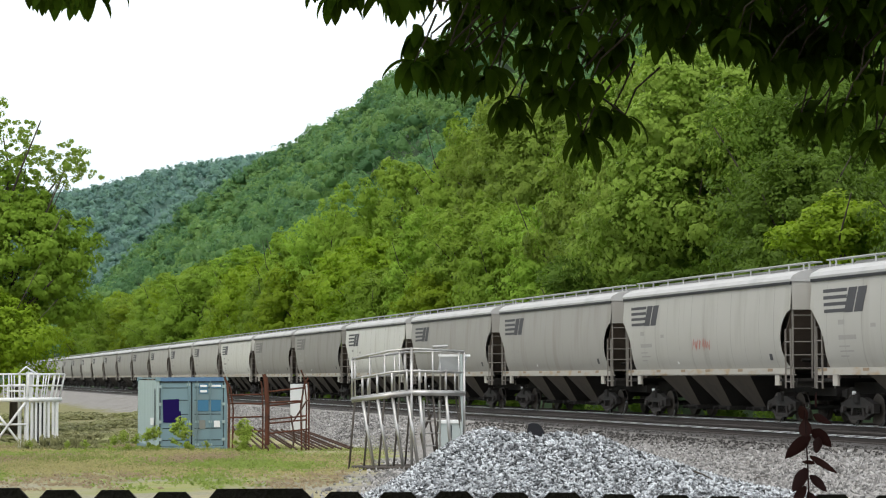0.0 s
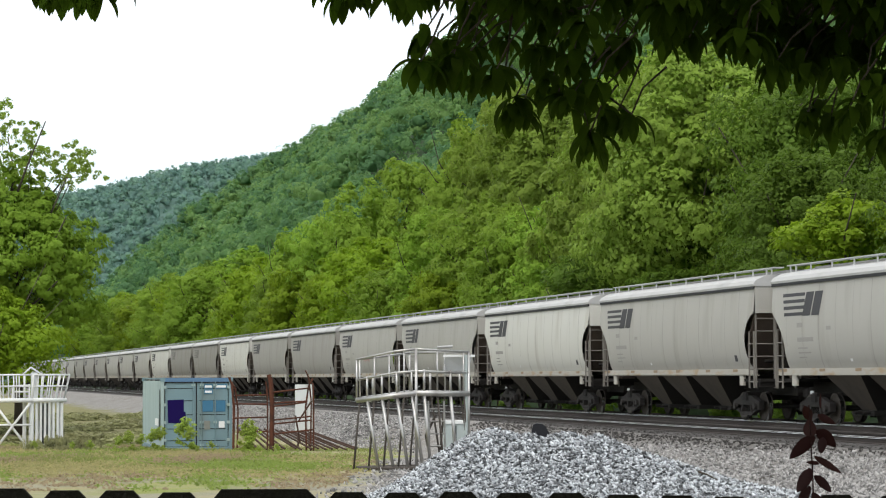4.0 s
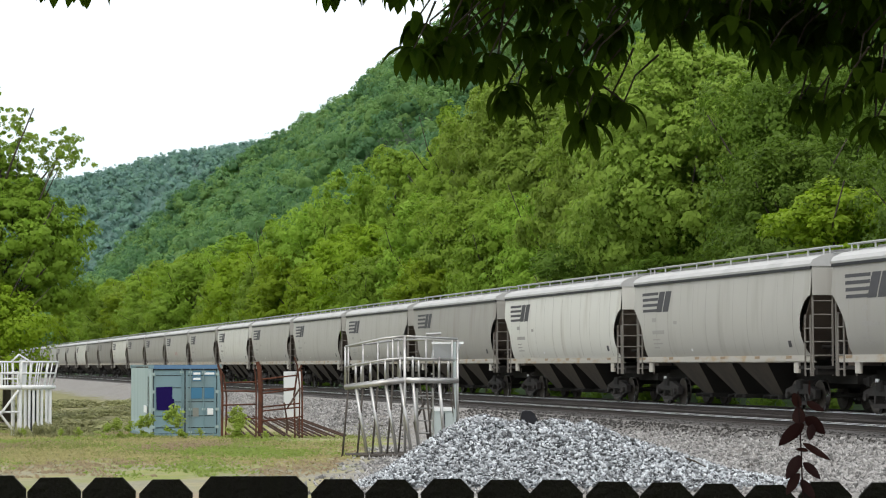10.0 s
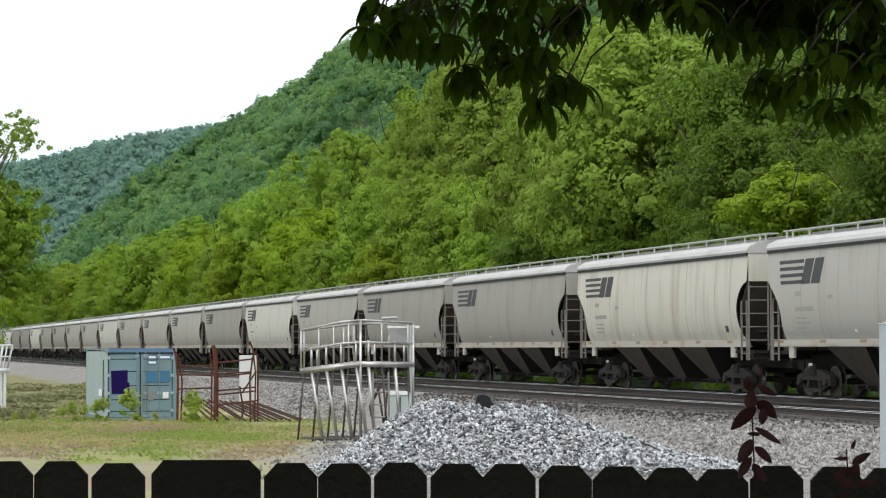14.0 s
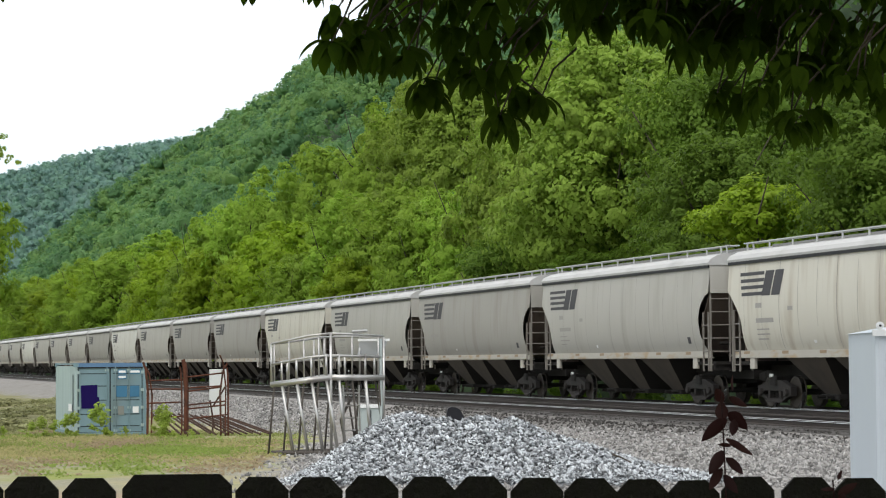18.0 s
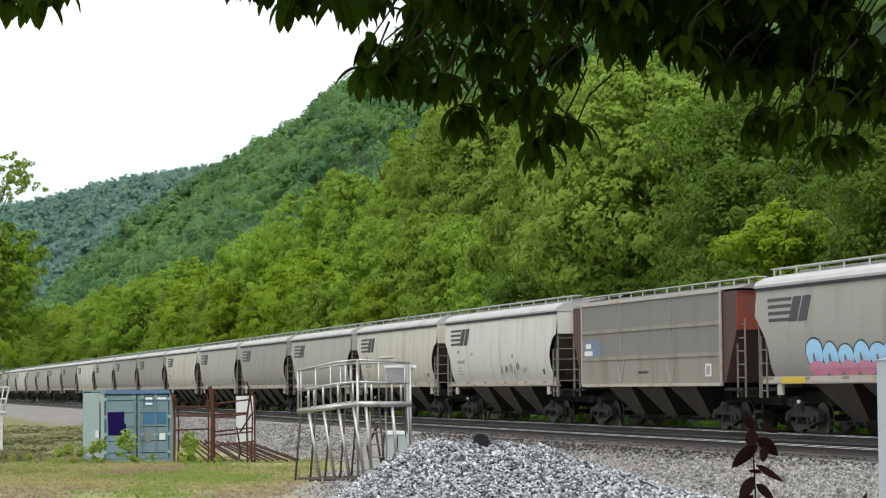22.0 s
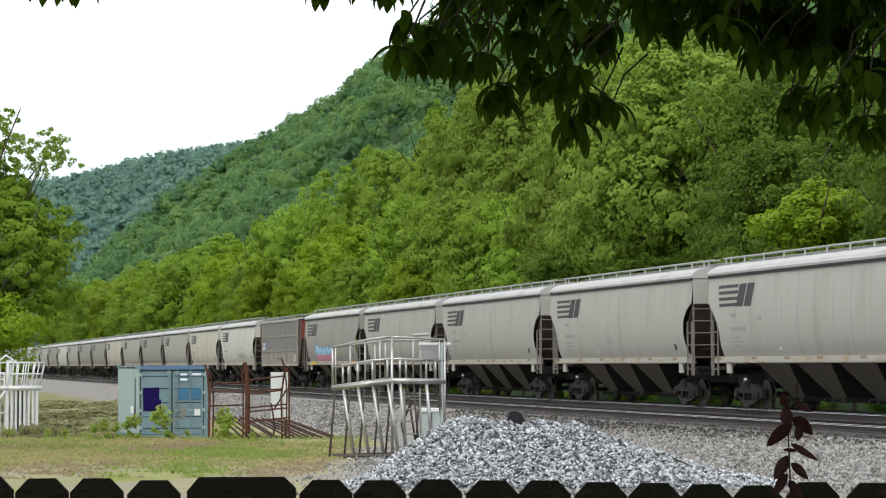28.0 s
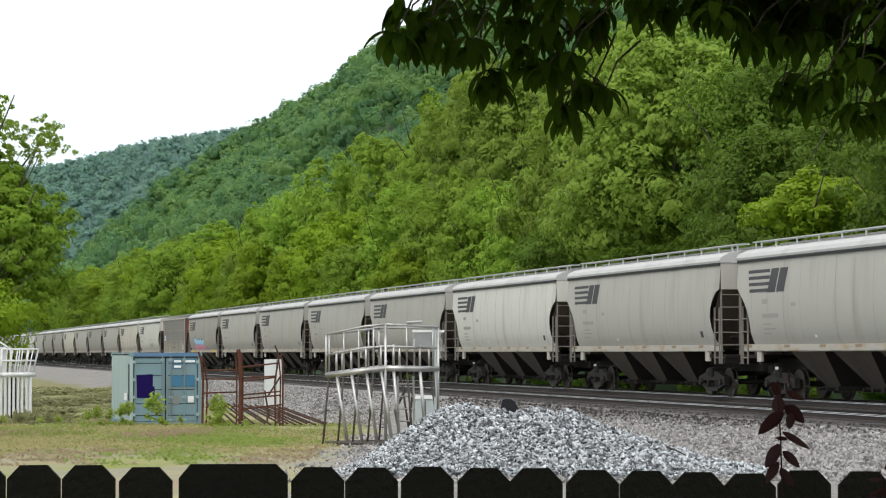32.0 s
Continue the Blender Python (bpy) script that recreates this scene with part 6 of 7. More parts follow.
def build_turf():
    """Low tufts of grass, straw and dry brown stalks over the worn yard, one mesh in three colours."""
    rng = np.random.default_rng(37)
    n = 15000
    y = 37 + 55 * rng.random(n) ** 0.8
    x = rng.uniform(-0.205, 0.0, n) * y
    patch = np.sin(x * 0.9 + 0.8 * np.sin(y * 0.23)) + np.sin(y * 0.37 + x * 0.45 + 1.5) + rng.normal(0, 0.55, n)
    dry = np.sin(x * 1.3 + 4.0) + np.sin(y * 0.29 + 2.2) + rng.normal(0, 0.6, n)
    keep = (x * ACROSS.x + y * ACROSS.y < 10.5 + rng.normal(0, 1.5, n)) & (x < -1.8) & (rng.random(n) < 0.22 + 0.78 * smooth(40, 58, y))
    x, y, patch, dry = x[keep], y[keep], patch[keep], dry[keep]
    m = len(x)
    kind = np.where(dry > 0.9, 2, np.where(patch > 0.1, 0, 1))
    tall = rng.uniform(0.04, 0.12, m) * np.where(kind == 0, 1.15, 1.0) * (0.55 + 0.6 * smooth(45, 70, y))
    wide = rng.uniform(0.10, 0.26, m)
    k = 12
    off = rng.normal(0, 0.5, (m, k, 3)) * np.stack([wide, wide, tall * 0], -1)[:, None]
    off[..., 2] = tall[:, None] * rng.random((m, k))
    spot = np.stack([x, y, ground_height(x, y)], -1)[:, None] + off
    face = unit(off * np.array([2.0, 2.0, 0.0]) + np.array([0, -0.15, 0.35]))
    me = foliage("turf", rng, spot.reshape(-1, 3), face.reshape(-1, 3), 0.034, turf_green)
    me.materials.append(turf_straw)
    me.materials.append(turf_brown)
    me.polygons.foreach_set("material_index", np.repeat(kind, k).astype(np.int32))
    tagged(new("turf", me), "worn turf in green, straw-coloured and brown tufts", "grass", kind="stuff")


def build_sticks():
    for a, b in (((3.43, 31.98, 0.13), (3.68, 31.84, 0.02)), ((5.43, 41.24, -0.41), (6.15, 43.8, -0.44))):
        a, b = Vector(a), Vector(b)
        mid = a.lerp(b, 0.45) + Vector((0, 0, 0.012))
        tagged(part("stick", Geo().pipe([a, mid, b], 0.016, 6, 0.5), bark, None), "thin dark stick lying on the gravel", "stick")


def build_shed():
    """A corner of a tall pale metal box."""
    y = 21.0
    root = thing("metal_shed", "pale grey-blue sheet metal storage box", "storage box", pose(4.675, y, yard(4.675, y) + 0.03, 0, 0, -4))
    part("wall", Geo().box((0.9, 0.9, 0.87), (1.8, 1.8, 1.75), chamfer=0.03), shed_grey, root)
    part("roof", Geo().add([(-0.02, -0.03, 1.74), (1.84, -0.03, 1.74), (1.84, 1.84, 1.74), (-0.02, 1.84, 1.74), (0.28, 0.2, 1.80), (1.6, 0.2, 1.80), (1.6, 1.6, 1.80), (0.28, 1.6, 1.80)],
                           [(0, 1, 5, 4), (1, 2, 6, 5), (2, 3, 7, 6), (3, 0, 4, 7), (4, 5, 6, 7), (0, 1, 2, 3)]), shed_grey, root)
    part("rim", Geo().box((0.9, -0.02, 1.735), (1.86, 0.03, 0.06)), cab_white, root)
    lug = part("lifting_lug", Geo().tube((0.04, -0.03, 1.80), (0.04, 0.01, 1.80), 0.036, 12), cab_white, root)
    part("lug_hole", Geo().tube((0.04, -0.034, 1.80), (0.04, -0.03, 1.80), 0.012, 8), black_plastic_and_shade, lug)


def build_weeds():
    rng = np.random.default_rng(31)
    weed = leaf_mesh("weed", rng, crown_blobs(rng, 60, 0.24, 0.46, 0.42, 0.08), 16, 0.032, leaf_weed, 0.8)
    for x, y, s in ((-9.6, 75.5, 0.75), (-8.55, 75.6, 1.05), (-9.9, 75.0, 0.6), (-6.25, 73.0, 1.0), (-6.35, 73.4, 0.7), (-10.3, 74.6, 0.7), (-10.6, 74.6, 0.55), (-13.6, 76, 0.4), (-12, 74, 0.4), (-9.3, 75.2, 0.8), (-8.4, 75.3, 0.8), (-6.1, 72.8, 0.8), (-6.2, 72.5, 0.55), (-7.6, 74, 0.4), (-11.3, 73, 0.45), (-5.2, 70, 0.35)):
        ob = part("weed", weed, None, None, m=pose(x, y, yard(x, y) - 0.05, 0, 0, rng.uniform(0, 360)))
        ob.scale = (1.25 * s, 1.25 * s, 1.2 * s)
        tagged(ob, "bright green leafy weed in the grass", "weed", "weeds in the yard")
    brush = leaf_mesh("brush", rng, crown_blobs(rng, 44, 0.9, 0.4, 0.15, 0.24), 60, 0.075, leaf_dry)
    for k in range(70):
        y = rng.uniform(92, 165)
        x = y * rng.uniform(-0.19, -0.105)
        ob = part("brush", brush, None, None, m=pose(x, y, yard(x, y) - 0.1, 0, 0, rng.uniform(0, 360)))
        ob.scale = (1.4, 1.4, rng.uniform(0.35, 0.9))
        tagged(ob, "low scrubby brush on the bank", "brush", "brush on the bank")
    for k in range(16):
        x, y = rng.uniform(-14.6, -11.8), rng.uniform(78.4, 80.0)
        ob = part("brush", brush, None, None, m=pose(x, y, yard(x, y) - 0.12, 0, 0, rng.uniform(0, 360)))
        ob.scale = (0.35, 0.35, rng.uniform(0.5, 1.0))
        tagged(ob, "low grey-green brush round the white platform", "brush", "brush on the bank")
    n = 55000
    y = rng.uniform(52, 92, n)
    x = rng.uniform(-0.205, 0.0, n) * y
    p = x * ACROSS.x + y * ACROSS.y
    dens = np.sin(x * 1.7 + 0.6 * np.sin(y * 0.5)) + np.sin(y * 0.42 + x * 0.3) + rng.normal(0, 1.1, n) + 0.3 * np.clip(-x - 6, -3, 3)
    keep = (p < 18.5) & (x < -1.6) & (dens > -0.4 + 2.2 * (1 - smooth(52, 70, y)))
    x, y = x[keep], y[keep]
    n = len(x)
    z = ground_height(x, y)
    h = rng.uniform(0.02, 0.07, n) * (1 + 0.6 * (dens[keep] > 1.4))
    a = rng.uniform(0, math.pi, n)
    w = 0.011
    lean = rng.normal(0, 0.06, (n, 2))
    v = np.stack([np.stack([x - w * np.cos(a), y - w * np.sin(a), z], -1), np.stack([x + w * np.cos(a), y + w * np.sin(a), z], -1),
                  np.stack([x + lean[:, 0], y + lean[:, 1], z + h], -1)], 1).reshape(-1, 3)
    tufts = 5200
    ty = rng.uniform(58, 90, tufts)
    tx = rng.uniform(-0.205, -0.03, tufts) * ty
    thick = np.sin(tx * 1.3 + 2.0) + np.sin(ty * 0.31 + tx * 0.5 + 1.0) + rng.normal(0, 0.7, tufts)
    ok = (tx * ACROSS.x + ty * ACROSS.y < 9.5 + rng.normal(0, 1.5, tufts)) & (thick > 0.6) & (tx < -2.5)
    tx, ty = tx[ok], ty[ok]
    base = np.repeat(np.stack([tx, ty], -1), 9, 0) + rng.normal(0, 0.07, (len(tx) * 9, 2))
    tz = ground_height(base[:, 0], base[:, 1])
    tip = base + rng.normal(0, 0.07, base.shape)
    rise = np.repeat(rng.uniform(0.05, 0.20, len(tx)), 9) * rng.uniform(0.6, 1.2, len(base))
    side = np.stack([np.full(len(base), 0.012), rng.normal(0, 0.008, len(base))], -1)
    tall = np.stack([np.column_stack([base - side, tz]), np.column_stack([base + side, tz]), np.column_stack([tip, tz + rise])], 1).reshape(-1, 3)
    v = np.concatenate([v, tall])
    tagged(new("grass", fast_mesh("grass", v, np.arange(len(v)).reshape(-1, 3), blade_mat)), "patchy green and straw-coloured grass", "grass", kind="stuff")


def build_left_trees():
    """The tall tree at the edge of the yard, its top in thin feathery sprays, and a bright lower tree before it."""
    rng = np.random.default_rng(41)
    root = thing("tree", "tall broadleaf tree with an open feathery top beside the yard", "tree", pose(-20.4, 110, -1.3, 0, 0, 0))
    part("trunk", trunk_geo(rng, 12.2, 0.24, 14), bark, root, smooth=True)
    low = dome_lobes(rng, 64, 3.6, 5.2, 7.8, 0.95)
    part("crown", lobed_mesh("crown", rng, low, 14, 60, 0.095, leaf_mid, 0.4, (0.24, 0.42), 0.1, 7.5), None, root)
    sprays = []
    # each spray: across, from and to what height, how wide, tufts
    for x, z0, z1, wide, n in ((-2.3, 11.0, 15.0, 0.8, 34), (-0.9, 11.6, 16.0, 0.75, 34), (0.5, 11.6, 14.9, 0.7, 30), (-3.4, 11.0, 14.6, 0.7, 20), (1.6, 11.8, 13.6, 0.5, 16), (2.5, 12.0, 13.9, 0.5, 16), (3.1, 12.3, 13.6, 0.35, 10)):
        for k in range(2 * n):
            z = z0 + (z1 - z0) * (k / 2 + rng.random()) / n
            sprays.append((x + rng.normal(0, wide) * (1.15 - 0.8 * (z - z0) / (z1 - z0)), rng.normal(0, 0.9), z, rng.uniform(0.10, 0.22)))
        part("limb", Geo().pipe([Vector((x * 0.3, 0, 9.0)), Vector((x * 0.8, 0, z0)), Vector((x, 0, z1 - 1.2))], 0.035, 6, 0.3), bark, root)
    part("upper_foliage", leaf_mesh("upper_foliage", rng, sprays, 26, 0.08, leaf_silver), None, root, "sparse feathery upper foliage")
    root = thing("tree", "low dense bright green tree beside the yard", "tree", pose(-20.9, 105, -1.3, 0, 0, 0), "trees beside the yard")
    part("trunk", trunk_geo(rng, 3.2, 0.12, 5), bark, root, smooth=True)
    part("crown", lobed_mesh("crown", rng, dome_lobes(rng, 26, 2.8, 2.9, 3.9, 1.05), 13, 60, 0.09, leaf_bright, 0.4, (0.28, 0.45), 0, 2.6), None, root)
    # unseen row of trees, added as something dark for the far cars to reflect
    for k in range(16):
        y = 135 + 19 * k
        plant_tree(f"mid{k % 3}", Vector((-0.235 * y - rng.uniform(2, 9), y, -2.4)), (1.1, rng.uniform(0.8, 1.1)), rng.uniform(0, 360), "unseen tree added to darken what the far cars reflect", "trees beside the yard")
    for x, y, w, h in ((-24.6, 108, 0.75, 0.62), (-24.2, 114, 0.7, 0.55)):
        plant_tree("mid1", Vector((x, y, -1.3)), (w, h), rng.uniform(0, 360), "low dense green tree beside the yard", "trees beside the yard")


build_container()
build_rack()
build_platforms()
build_pile()
build_shed()
build_sticks()
build_mound()
build_weeds()
build_turf()
build_left_trees()

# ---- the fence, the shoots on it and the branch over it ----
FENCE_Y, FENCE_TOP = 6.1, 1.145


def build_fence():
    root = tagged(new("fence"), "weathered dog-ear picket fence, near black with shade in its colour", "fence", kind="structure")
    rng = np.random.default_rng(61)
    base = float(yard_height(FENCE_Y)) - 0.03
    heights = (0.0, 0.004, -0.003)
    boards = []
    for dh in heights:
        top, w, e = FENCE_TOP + dh, 0.0695, 0.034
        boards.append(Geo().slab([(-w, base), (w, base), (w, top - 0.036), (w - e, top), (-w + e, top), (-w, top - 0.036)], -0.009, 0.009).mesh("picket", fence_wood_shaded))
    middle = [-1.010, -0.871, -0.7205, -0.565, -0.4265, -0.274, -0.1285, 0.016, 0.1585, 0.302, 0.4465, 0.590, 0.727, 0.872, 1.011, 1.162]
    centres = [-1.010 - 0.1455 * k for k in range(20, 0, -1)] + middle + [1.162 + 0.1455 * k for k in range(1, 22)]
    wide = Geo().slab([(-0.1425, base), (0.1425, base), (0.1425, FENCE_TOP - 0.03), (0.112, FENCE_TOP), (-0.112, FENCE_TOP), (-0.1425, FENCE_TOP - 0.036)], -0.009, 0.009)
    part("wide_picket", wide, fence_wood_shaded, root, "double-width board", m=pose(-0.4925, FENCE_Y - 0.004, 0.012))
    for x in centres:
        if -0.6 < x < -0.4:
            continue
        raised = rng.normal(0, 0.002)
        part("picket", boards[int(rng.integers(0, 3))], None, root, m=pose(x, FENCE_Y + rng.normal(0, 0.003), raised - 0.0125 * x, 0, rng.normal(0, 0.2), 0))
    for z in (0.30, 0.92):
        part("fence_rail", Geo().box((0.3, FENCE_Y + 0.035, z), (8.6, 0.04, 0.085)), fence_wood_shaded, root)
    for px in (-3.5, -1.1, 1.3, 3.7):
        part("fence_post", Geo().box((px, FENCE_Y + 0.10, (base + 1.0) / 2), (0.09, 0.09, 1.0 - base), chamfer=0.008), fence_wood_shaded, root)


def leaf_shape(length, width, droop, cup, n=6):
    """A pointed leaf that hangs from its stalk."""
    g = Geo()
    rows = []
    for i in range(n + 1):
        t = i / n
        w = width * math.sin(math.pi * min(1.0, t ** 0.8 * 0.97 + 0.03)) ** 0.7 * (1 - 0.2 * t)
        y = droop * length * math.sin(t * 1.4)
        z = -length * t
        rows.append([(-w, y + cup * w, z), (0, y, z), (w, y + cup * w, z)])
    pts = [p for r in rows for p in r]
    faces = []
    for i in range(n):
        for j in range(2):
            a = 3 * i + j
            faces.append((a, a + 1, a + 4, a + 3))
    return g.add(pts, faces)


def drooping_leaf(length, width, start, n=7):
    """A leaf that leaves its stalk outwards and bends over until it hangs."""
    g = Geo()
    x = z = 0.0
    pts = []
    for i in range(n + 1):
        t = i / n
        a = start + (1.38 - start) * t ** 0.8
        w = width * math.sin(math.pi * (0.06 + 0.94 * t ** 0.85)) ** 0.75
        fold = 0.28 * w
        pts += [(x + fold * math.sin(a), -w, z + fold * math.cos(a)), (x, 0, z), (x + fold * math.sin(a), w, z + fold * math.cos(a))]
        x, z = x + math.cos(a) * length / n, z - math.sin(a) * length / n
    return g.add(pts, [(3 * i + j, 3 * i + j + 1, 3 * i + j + 4, 3 * i + j + 3) for i in range(n) for j in range(2)])


LEAVES = [drooping_leaf(*a).mesh("leaf", leaf_over, True) for a in ((0.100, 0.0185, 0.45), (0.112, 0.020, 0.15), (0.085, 0.017, 0.8), (0.095, 0.021, -0.1))]

# leaf whorls of the bough: how far across and below the top of the view their stalks end
WHORLS = [(535, -45), (590, -18), (627, 8), (660, -4), (690, -10), (722, 2), (745, 14), (785, -10), (600, -50), (650, -52), (700, -48), (750, -42), (810, -35), (566, -42),
          (395, -66), (417, -60), (100, -8), (130, 0), (160, 8), (190, -6), (215, -18), (75, -32), (145, -30), (180, -34),
          (772, 82), (790, 128), (826, 120), (764, 140), (806, 140), (846, 138), (822, 92), (872, 158), (900, 152), (930, 208), (948, 216), (985, 182), (1012, 190), (1036, 196), (1002, 166),
          (850, 20), (900, 2), (940, 30), (985, 60), (1020, 40), (1060, 60), (1040, 128), (862, 100), (1052, 178), (1066, 266), (1078, 272), (1092, 222), (1116, 226), (1142, 230), (1080, 176), (1100, 106), (1130, 102), (1114, 122), (968, 106), (990, 116), (912, 96), (1042, 96), (850, 60), (880, 30),
          (1188, 62), (1214, 86), (1228, 56), (1246, 92), (1288, 82), (1318, 76), (1344, 90), (1404, 116), (1436, 110), (1468, 122), (1398, 140), (1446, 140), (1456, 228), (1496, 236), (1528, 224), (1486, 214),
          (1500, 138), (1540, 128), (1562, 158), (1552, 196), (1588, 268), (1616, 276), (1640, 262), (1600, 180), (1640, 190), (1682, 204), (1720, 190), (1700, 150), (1660, 130)]


def build_branch():
    """The low bough of the tree under which the camera stands."""
    rng = np.random.default_rng(71)
    y0 = 6.0
    tree = thing("overhanging_tree", "low bough with dark drooping leaves hanging over the fence", "tree")
    k = y0 / 4100.0

    def spot(u, w, dy=0.0):
        r = k * (1 + dy / y0)
        return Vector(((u - 813) * r, y0 + dy, EYE_Z + (697 - w) * r))

    hubs = list(WHORLS)
    for w, u0, u1, step, keep in ((-70, 840, 1900, 26, 0.95), (-25, 840, 1900, 27, 0.92), (18, 925, 1900, 28, 0.9), (58, 1130, 1900, 36, 0.75), (95, 1370, 1900, 36, 0.8), (150, 1580, 1900, 46, 0.8), (210, 1660, 1900, 50, 0.7),
                                  (-110, 560, 1900, 40, 0.9),
                                  (-48, 1150, 1900, 30, 0.9), (0, 1180, 1900, 30, 0.9), (38, 1240, 1900, 34, 0.8), (78, 1390, 1900, 38, 0.8), (170, 1600, 1900, 44, 0.7)):
        u = u0
        while u < u1:
            if rng.random() < (0.35 * keep if 1625 < u < 1745 and w < 70 else keep):
                hubs.append((u + rng.uniform(-9, 9), w + rng.uniform(-14, 14)))
            u += step
    verts, faces, made = [], [], 0
    twigs = Geo()
    for u, w in hubs:
        dy = rng.uniform(-0.28, 0.28)
        hub = spot(u, w, dy)
        count = int(rng.integers(9, 13))
        first = rng.uniform(0, 2 * math.pi)
        size = rng.uniform(0.72, 0.98)
        for j in range(count):
            turn = first + 2 * math.pi * j / count + rng.normal(0, 0.2)
            m = Matrix.Translation(hub + Vector((rng.normal(0, 0.006), 0, rng.normal(0, 0.014)))) @ Euler((rng.normal(0, 0.12), rng.normal(0.12, 0.14), turn)).to_matrix().to_4x4() @ Matrix.Scale(size * rng.uniform(0.85, 1.1), 4)
            me = LEAVES[int(rng.integers(0, 4))]
            if made < 300:
                part("leaf", me, None, tree, m=m)
                made += 1
            else:
                o = len(verts)
                verts += [tuple(m @ v.co) for v in me.vertices]
                faces += [tuple(o + i for i in f.vertices) for f in me.polygons]
        bend = hub + Vector((rng.uniform(0.0, 0.05), rng.uniform(-0.03, 0.03), 0.07))
        twigs.pipe([hub, bend, bend + Vector((rng.uniform(0.02, 0.08), rng.uniform(-0.04, 0.04), 0.06))], 0.0022, 5, 1.5)
    tagged(part("upper_leaves", fast_mesh("upper_leaves", verts, faces, leaf_over, True), None, tree), kind="stuff")
    tagged(part("twig_rest", twigs, bark, tree), kind="stuff")
    boughs = [[(560, -70), (680, -30), (800, 20), (900, 40), (1010, 50), (1200, 0), (1500, -60), (1900, -160)], [(850, 120), (900, 70), (960, 45), (1010, 50)], [(1066, 262), (1044, 170), (1010, 90), (990, 48)],
              [(1140, 228), (1090, 190), (1044, 150)], [(914, 175), (924, 100), (930, 42)], [(1456, 226), (1480, 130), (1500, -60)], [(1588, 266), (1600, 130), (1660, -90)], [(1318, 74), (1340, 20), (1380, -40)],
              [(160, 6), (300, -60), (560, -130), (1200, -220)]]
    for i, b in enumerate(boughs):
        part("bough", Geo().pipe([spot(u, w, 0.06 * math.sin(j)) for j, (u, w) in enumerate(b)], 0.0025 if i else 0.003, 7, 1.6), bark, tree)
    # unseen crown, added above and behind the view to shade bough and fence
    r2 = np.random.default_rng(72)
    n = 300
    x, y = r2.uniform(-3.5, 6.5, n), r2.uniform(-2.5, 8.5, n)
    z = r2.uniform(2.75, 5.6, n) + 0.12 * np.abs(y - 3)
    blobs = np.column_stack([x, y, z, r2.uniform(0.4, 0.7, n)])
    part("crown", leaf_mesh("crown", r2, blobs, 60, 0.10, leaf_over), None, tree)
    trunk = Geo().pipe([Vector((5.2, 1.2, float(yard_height(1.2)) - 0.05)), Vector((5.1, 1.5, 1.2)), Vector((4.9, 2.0, 2.6)), Vector((4.2, 3.0, 4.2))], 0.2, 12, 0.5)
    part("trunk", trunk, bark, tree, smooth=True)
    part("bough", Geo().pipe([Vector((4.9, 2.0, 2.6)), Vector((3.4, 4.2, 3.0)), spot(1900, -160)], 0.05, 8, 0.25), bark, tree)
    return tree


def leaf_between(root, a, b, width, rng):
    """One dark red leaf from its stalk at a to its tip at b, in the shoot's own space."""
    a, b = Vector(a), Vector(b)
    d = b - a
    z = -d.normalized()
    y = Vector((rng.normal(0, 0.35), 1.0, rng.normal(0, 0.35)))
    x = y.cross(z).normalized()
    y = z.cross(x)
    m = Matrix((x, y, z)).transposed().to_4x4()
    m.translation = a
    part("leaf", leaf_shape(d.length, width, 0.12, 0.35), leaf_red, root, smooth=True, m=m)


def build_shoots():
    """Two red-leaved shoots: their stems and their leaves, each from stalk to tip, in hundredths of a metre above and beside the fence top."""
    rng = np.random.default_rng(81)
    base = float(yard_height(5.9))
    first = [(1.0, 14.7, -5.5, 9.0, 2.0), (1.3, 16.4, 6.0, 11.7, 2.0), (3.0, 14.7, 2.0, 10.7, 1.3), (-0.3, 14.7, -0.2, 19.7, 1.9), (0.3, 19.0, -1.7, 22.4, 1.4), (1.7, 20.4, 6.3, 18.0, 1.1),
             (1.0, 9.7, 6.9, 5.5, 1.0), (2.3, 7.7, -1.3, 8.0, 0.7), (0.0, 6.7, -4.0, 1.1, 1.8), (0.9, 4.7, 4.2, 0.7, 1.4), (2.3, 22.0, 2.9, 26.4, 0.4), (0, 2.0, -3.6, -3.0, 1.5), (0.3, 0.5, 3.4, -4.0, 1.4)]
    second = [(1.0, 7.0, 3.3, 3.7, 2.0), (1.3, 7.0, 6.0, 10.0, 1.2), (0.0, 8.7, -3.8, 8.8, 0.6), (1.0, 6.0, -3.7, 4.0, 0.9), (-3.7, 4.0, 1.7, 1.0, 1.5), (2.3, 2.3, 7.3, 2.3, 1.0), (0.7, 11.0, 2.0, 13.6, 0.6), (0, 0, -3, -4, 1.4)]
    for x, top, leaves, lab in ((0.920, 1.145 + 0.23, first, "dark red leafy shoot rising beside the fence"), (1.082, 1.145 + 0.11, second, "small dark red shoot beside the fence")):
        root = thing("red_shoot", lab, "plant", pose(x, 5.94, base))
        h = top - base
        part("stem", Geo().pipe([Vector((0.006 * math.sin(i * 1.3), 0, h * i / 8)) for i in range(9)], 0.0035, 6, 0.5), leaf_red, root)
        for u, w, u2, w2, wide in leaves:
            leaf_between(root, (u / 100, rng.uniform(-0.02, 0.02), 1.145 - base + w / 100), (u2 / 100, rng.uniform(-0.03, 0.01), 1.145 - base + w2 / 100), wide / 100, rng)
    return root


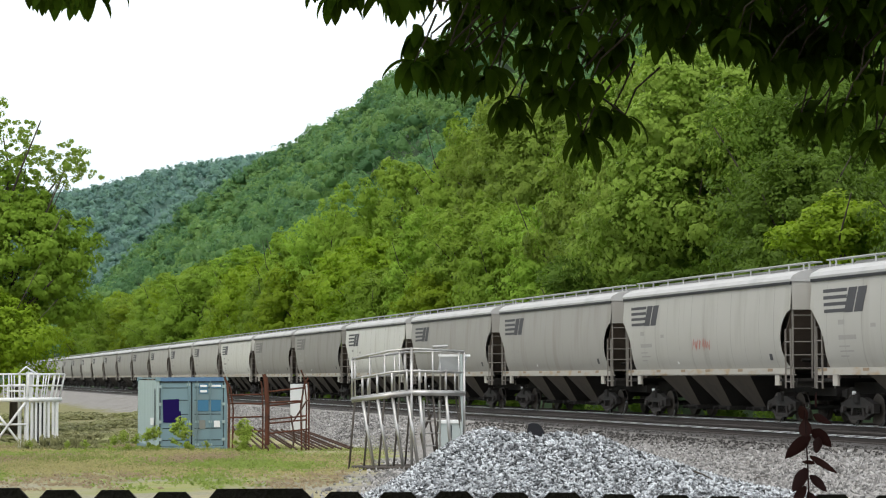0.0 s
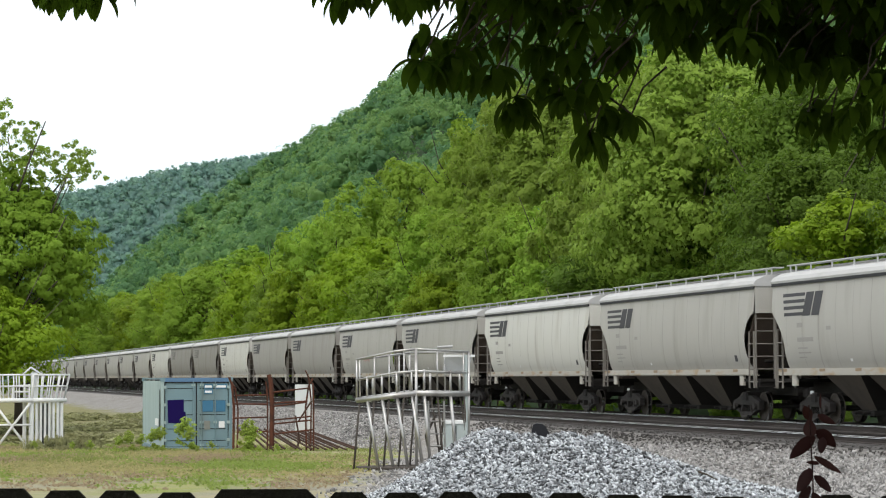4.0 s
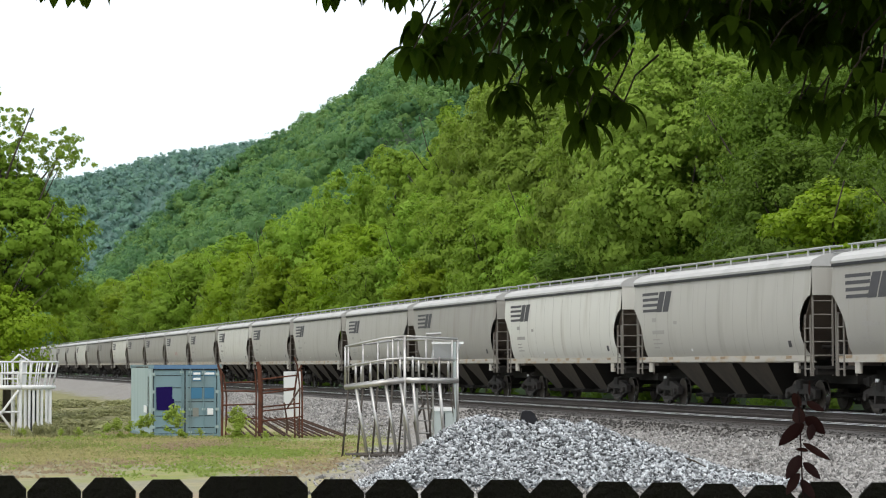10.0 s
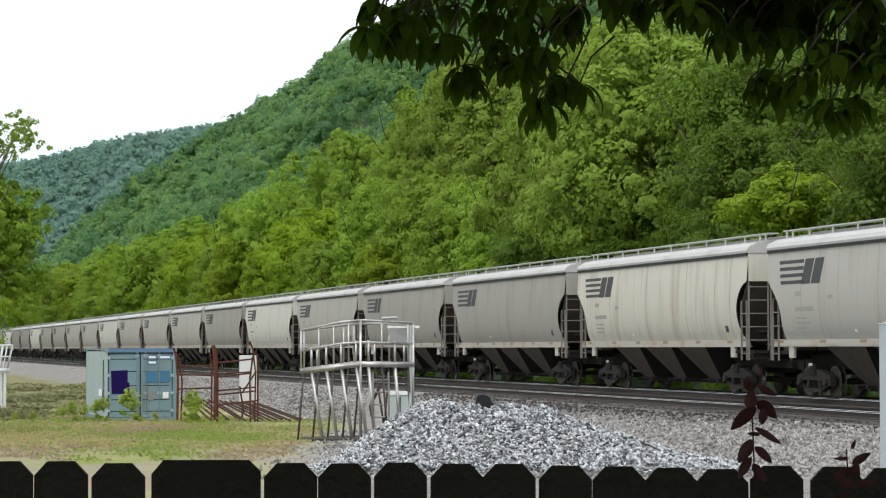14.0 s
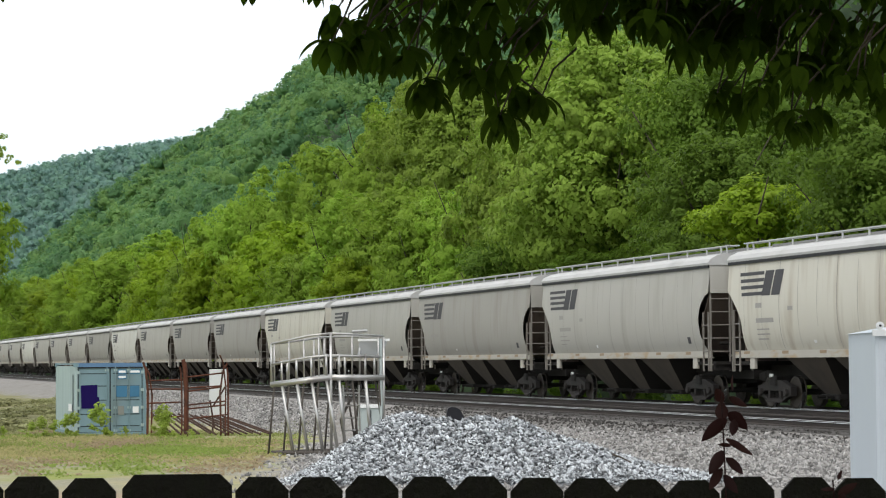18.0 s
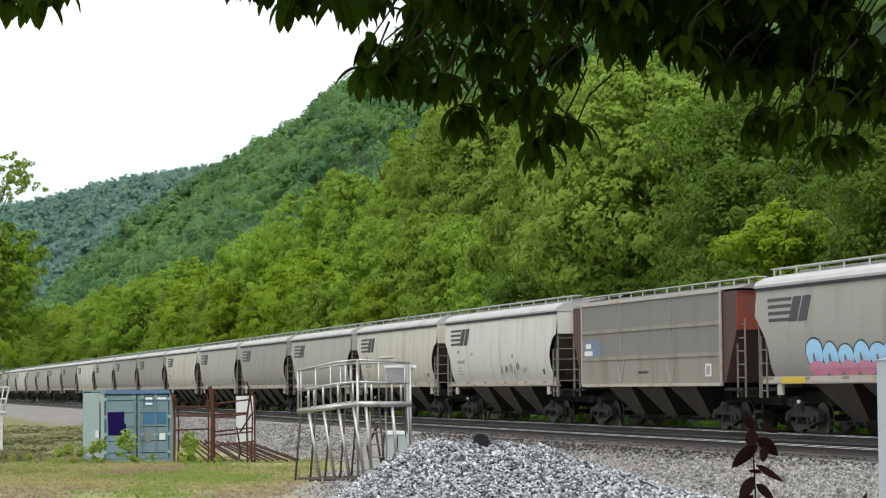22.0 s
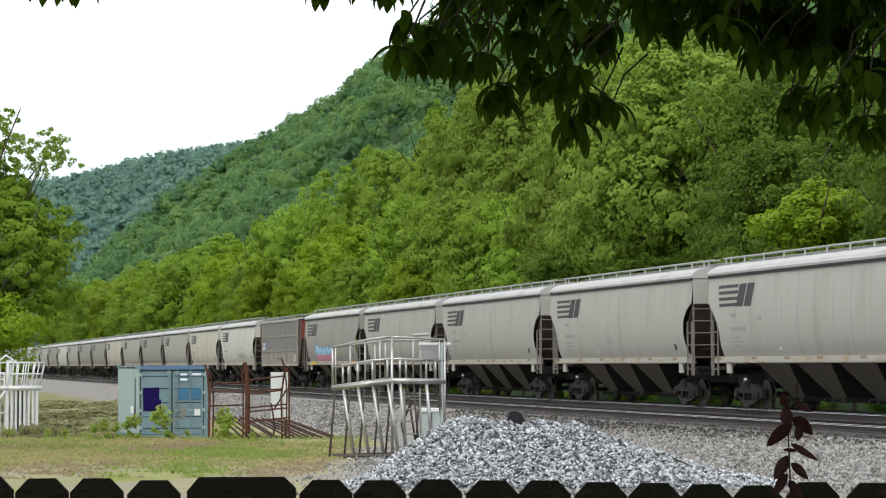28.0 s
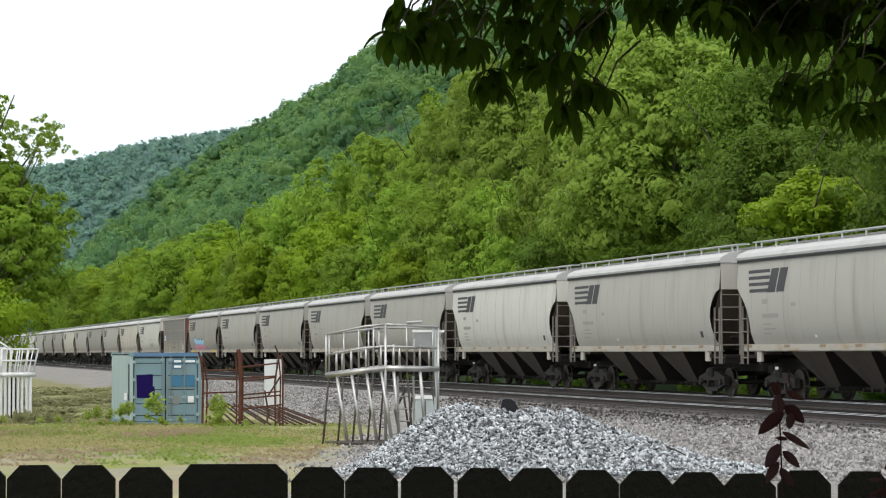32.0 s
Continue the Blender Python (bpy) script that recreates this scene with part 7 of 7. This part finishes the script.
def build_shade_wall():
    """Unseen plain wall, added behind the lens to keep light off the fence."""
    wall = Geo().box((0, -3.2, 1.6), (14, 0.2, 4.2))
    tagged(part("wall_unseen", wall, wall_mat, None), "plain unseen wall added behind the viewer to block light", "wall", kind="structure")


# how the wind moves the bough: seconds, metres across, metres up
SWAY = [(0, -0.0149, -0.0057), (0.5, -0.0227, -0.0065), (1, -0.0116, -0.0040), (1.5, 0.0046, -0.0002), (2, 0.0047, 0.0022), (3, -0.0093, -0.0023), (3.5, -0.0121, -0.0032), (5.5, 0.0111, -0.0034), (6, 0.0105, -0.0028), (7, 0.0093, -0.0053), (7.5, 0.0146, -0.0034), (8, 0.0109, -0.0026), (8.5, 0.0022, -0.0051), (9.5, 0.0010, -0.0037), (10, -0.0011, -0.0045), (11, 0.0091, 0.0016), (12, 0.0066, 0.0027), (13, 0.0000, 0.0015), (14, 0.0048, 0.0044), (14.5, 0.0049, 0.0046), (16.5, -0.0134, 0.0050), (17.5, -0.0160, 0.0046), (18.5, -0.0124, 0.0041), (20, -0.0128, 0.0069), (21, -0.0051, 0.0045), (22.5, 0.0040, 0.0032), (23.5, -0.0075, -0.0013), (24.5, -0.0048, 0.0027), (25, 0.0029, 0.0067), (27.5, 0.0019, -0.0016), (28.5, 0.0018, 0.0009), (29, -0.0041, -0.0015), (30, 0.0028, 0.0017), (31, -0.0019, 0.0017), (32, 0.0019, 0.0040)]

# how the wind bows the small shoot and lets it rise: seconds, metres aside, metres up
BOW = [(0, 0.10, -0.11), (12, 0.10, -0.11), (14, 0.085, -0.068), (15.5, 0.04, -0.03), (16.5, 0, 0), (17.1, 0, 0), (17.5, 0.127, -0.068), (18, 0.125, -0.12), (18.5, 0.125, -0.10), (19, 0.12, -0.055),
       (20, 0.105, -0.068), (21, 0.11, -0.11), (32, 0.10, -0.11)]

build_fence()
overhang = build_branch()
bent_shoot = build_shoots()
build_shade_wall()

# ---- countless small stones and the ties, last ----
build_ballast_stones()
build_ties(near_track, NEAR_P, 36, 240, 420)
build_ties(train_track, TRAIN_P, 40, 150, 420)

motions()
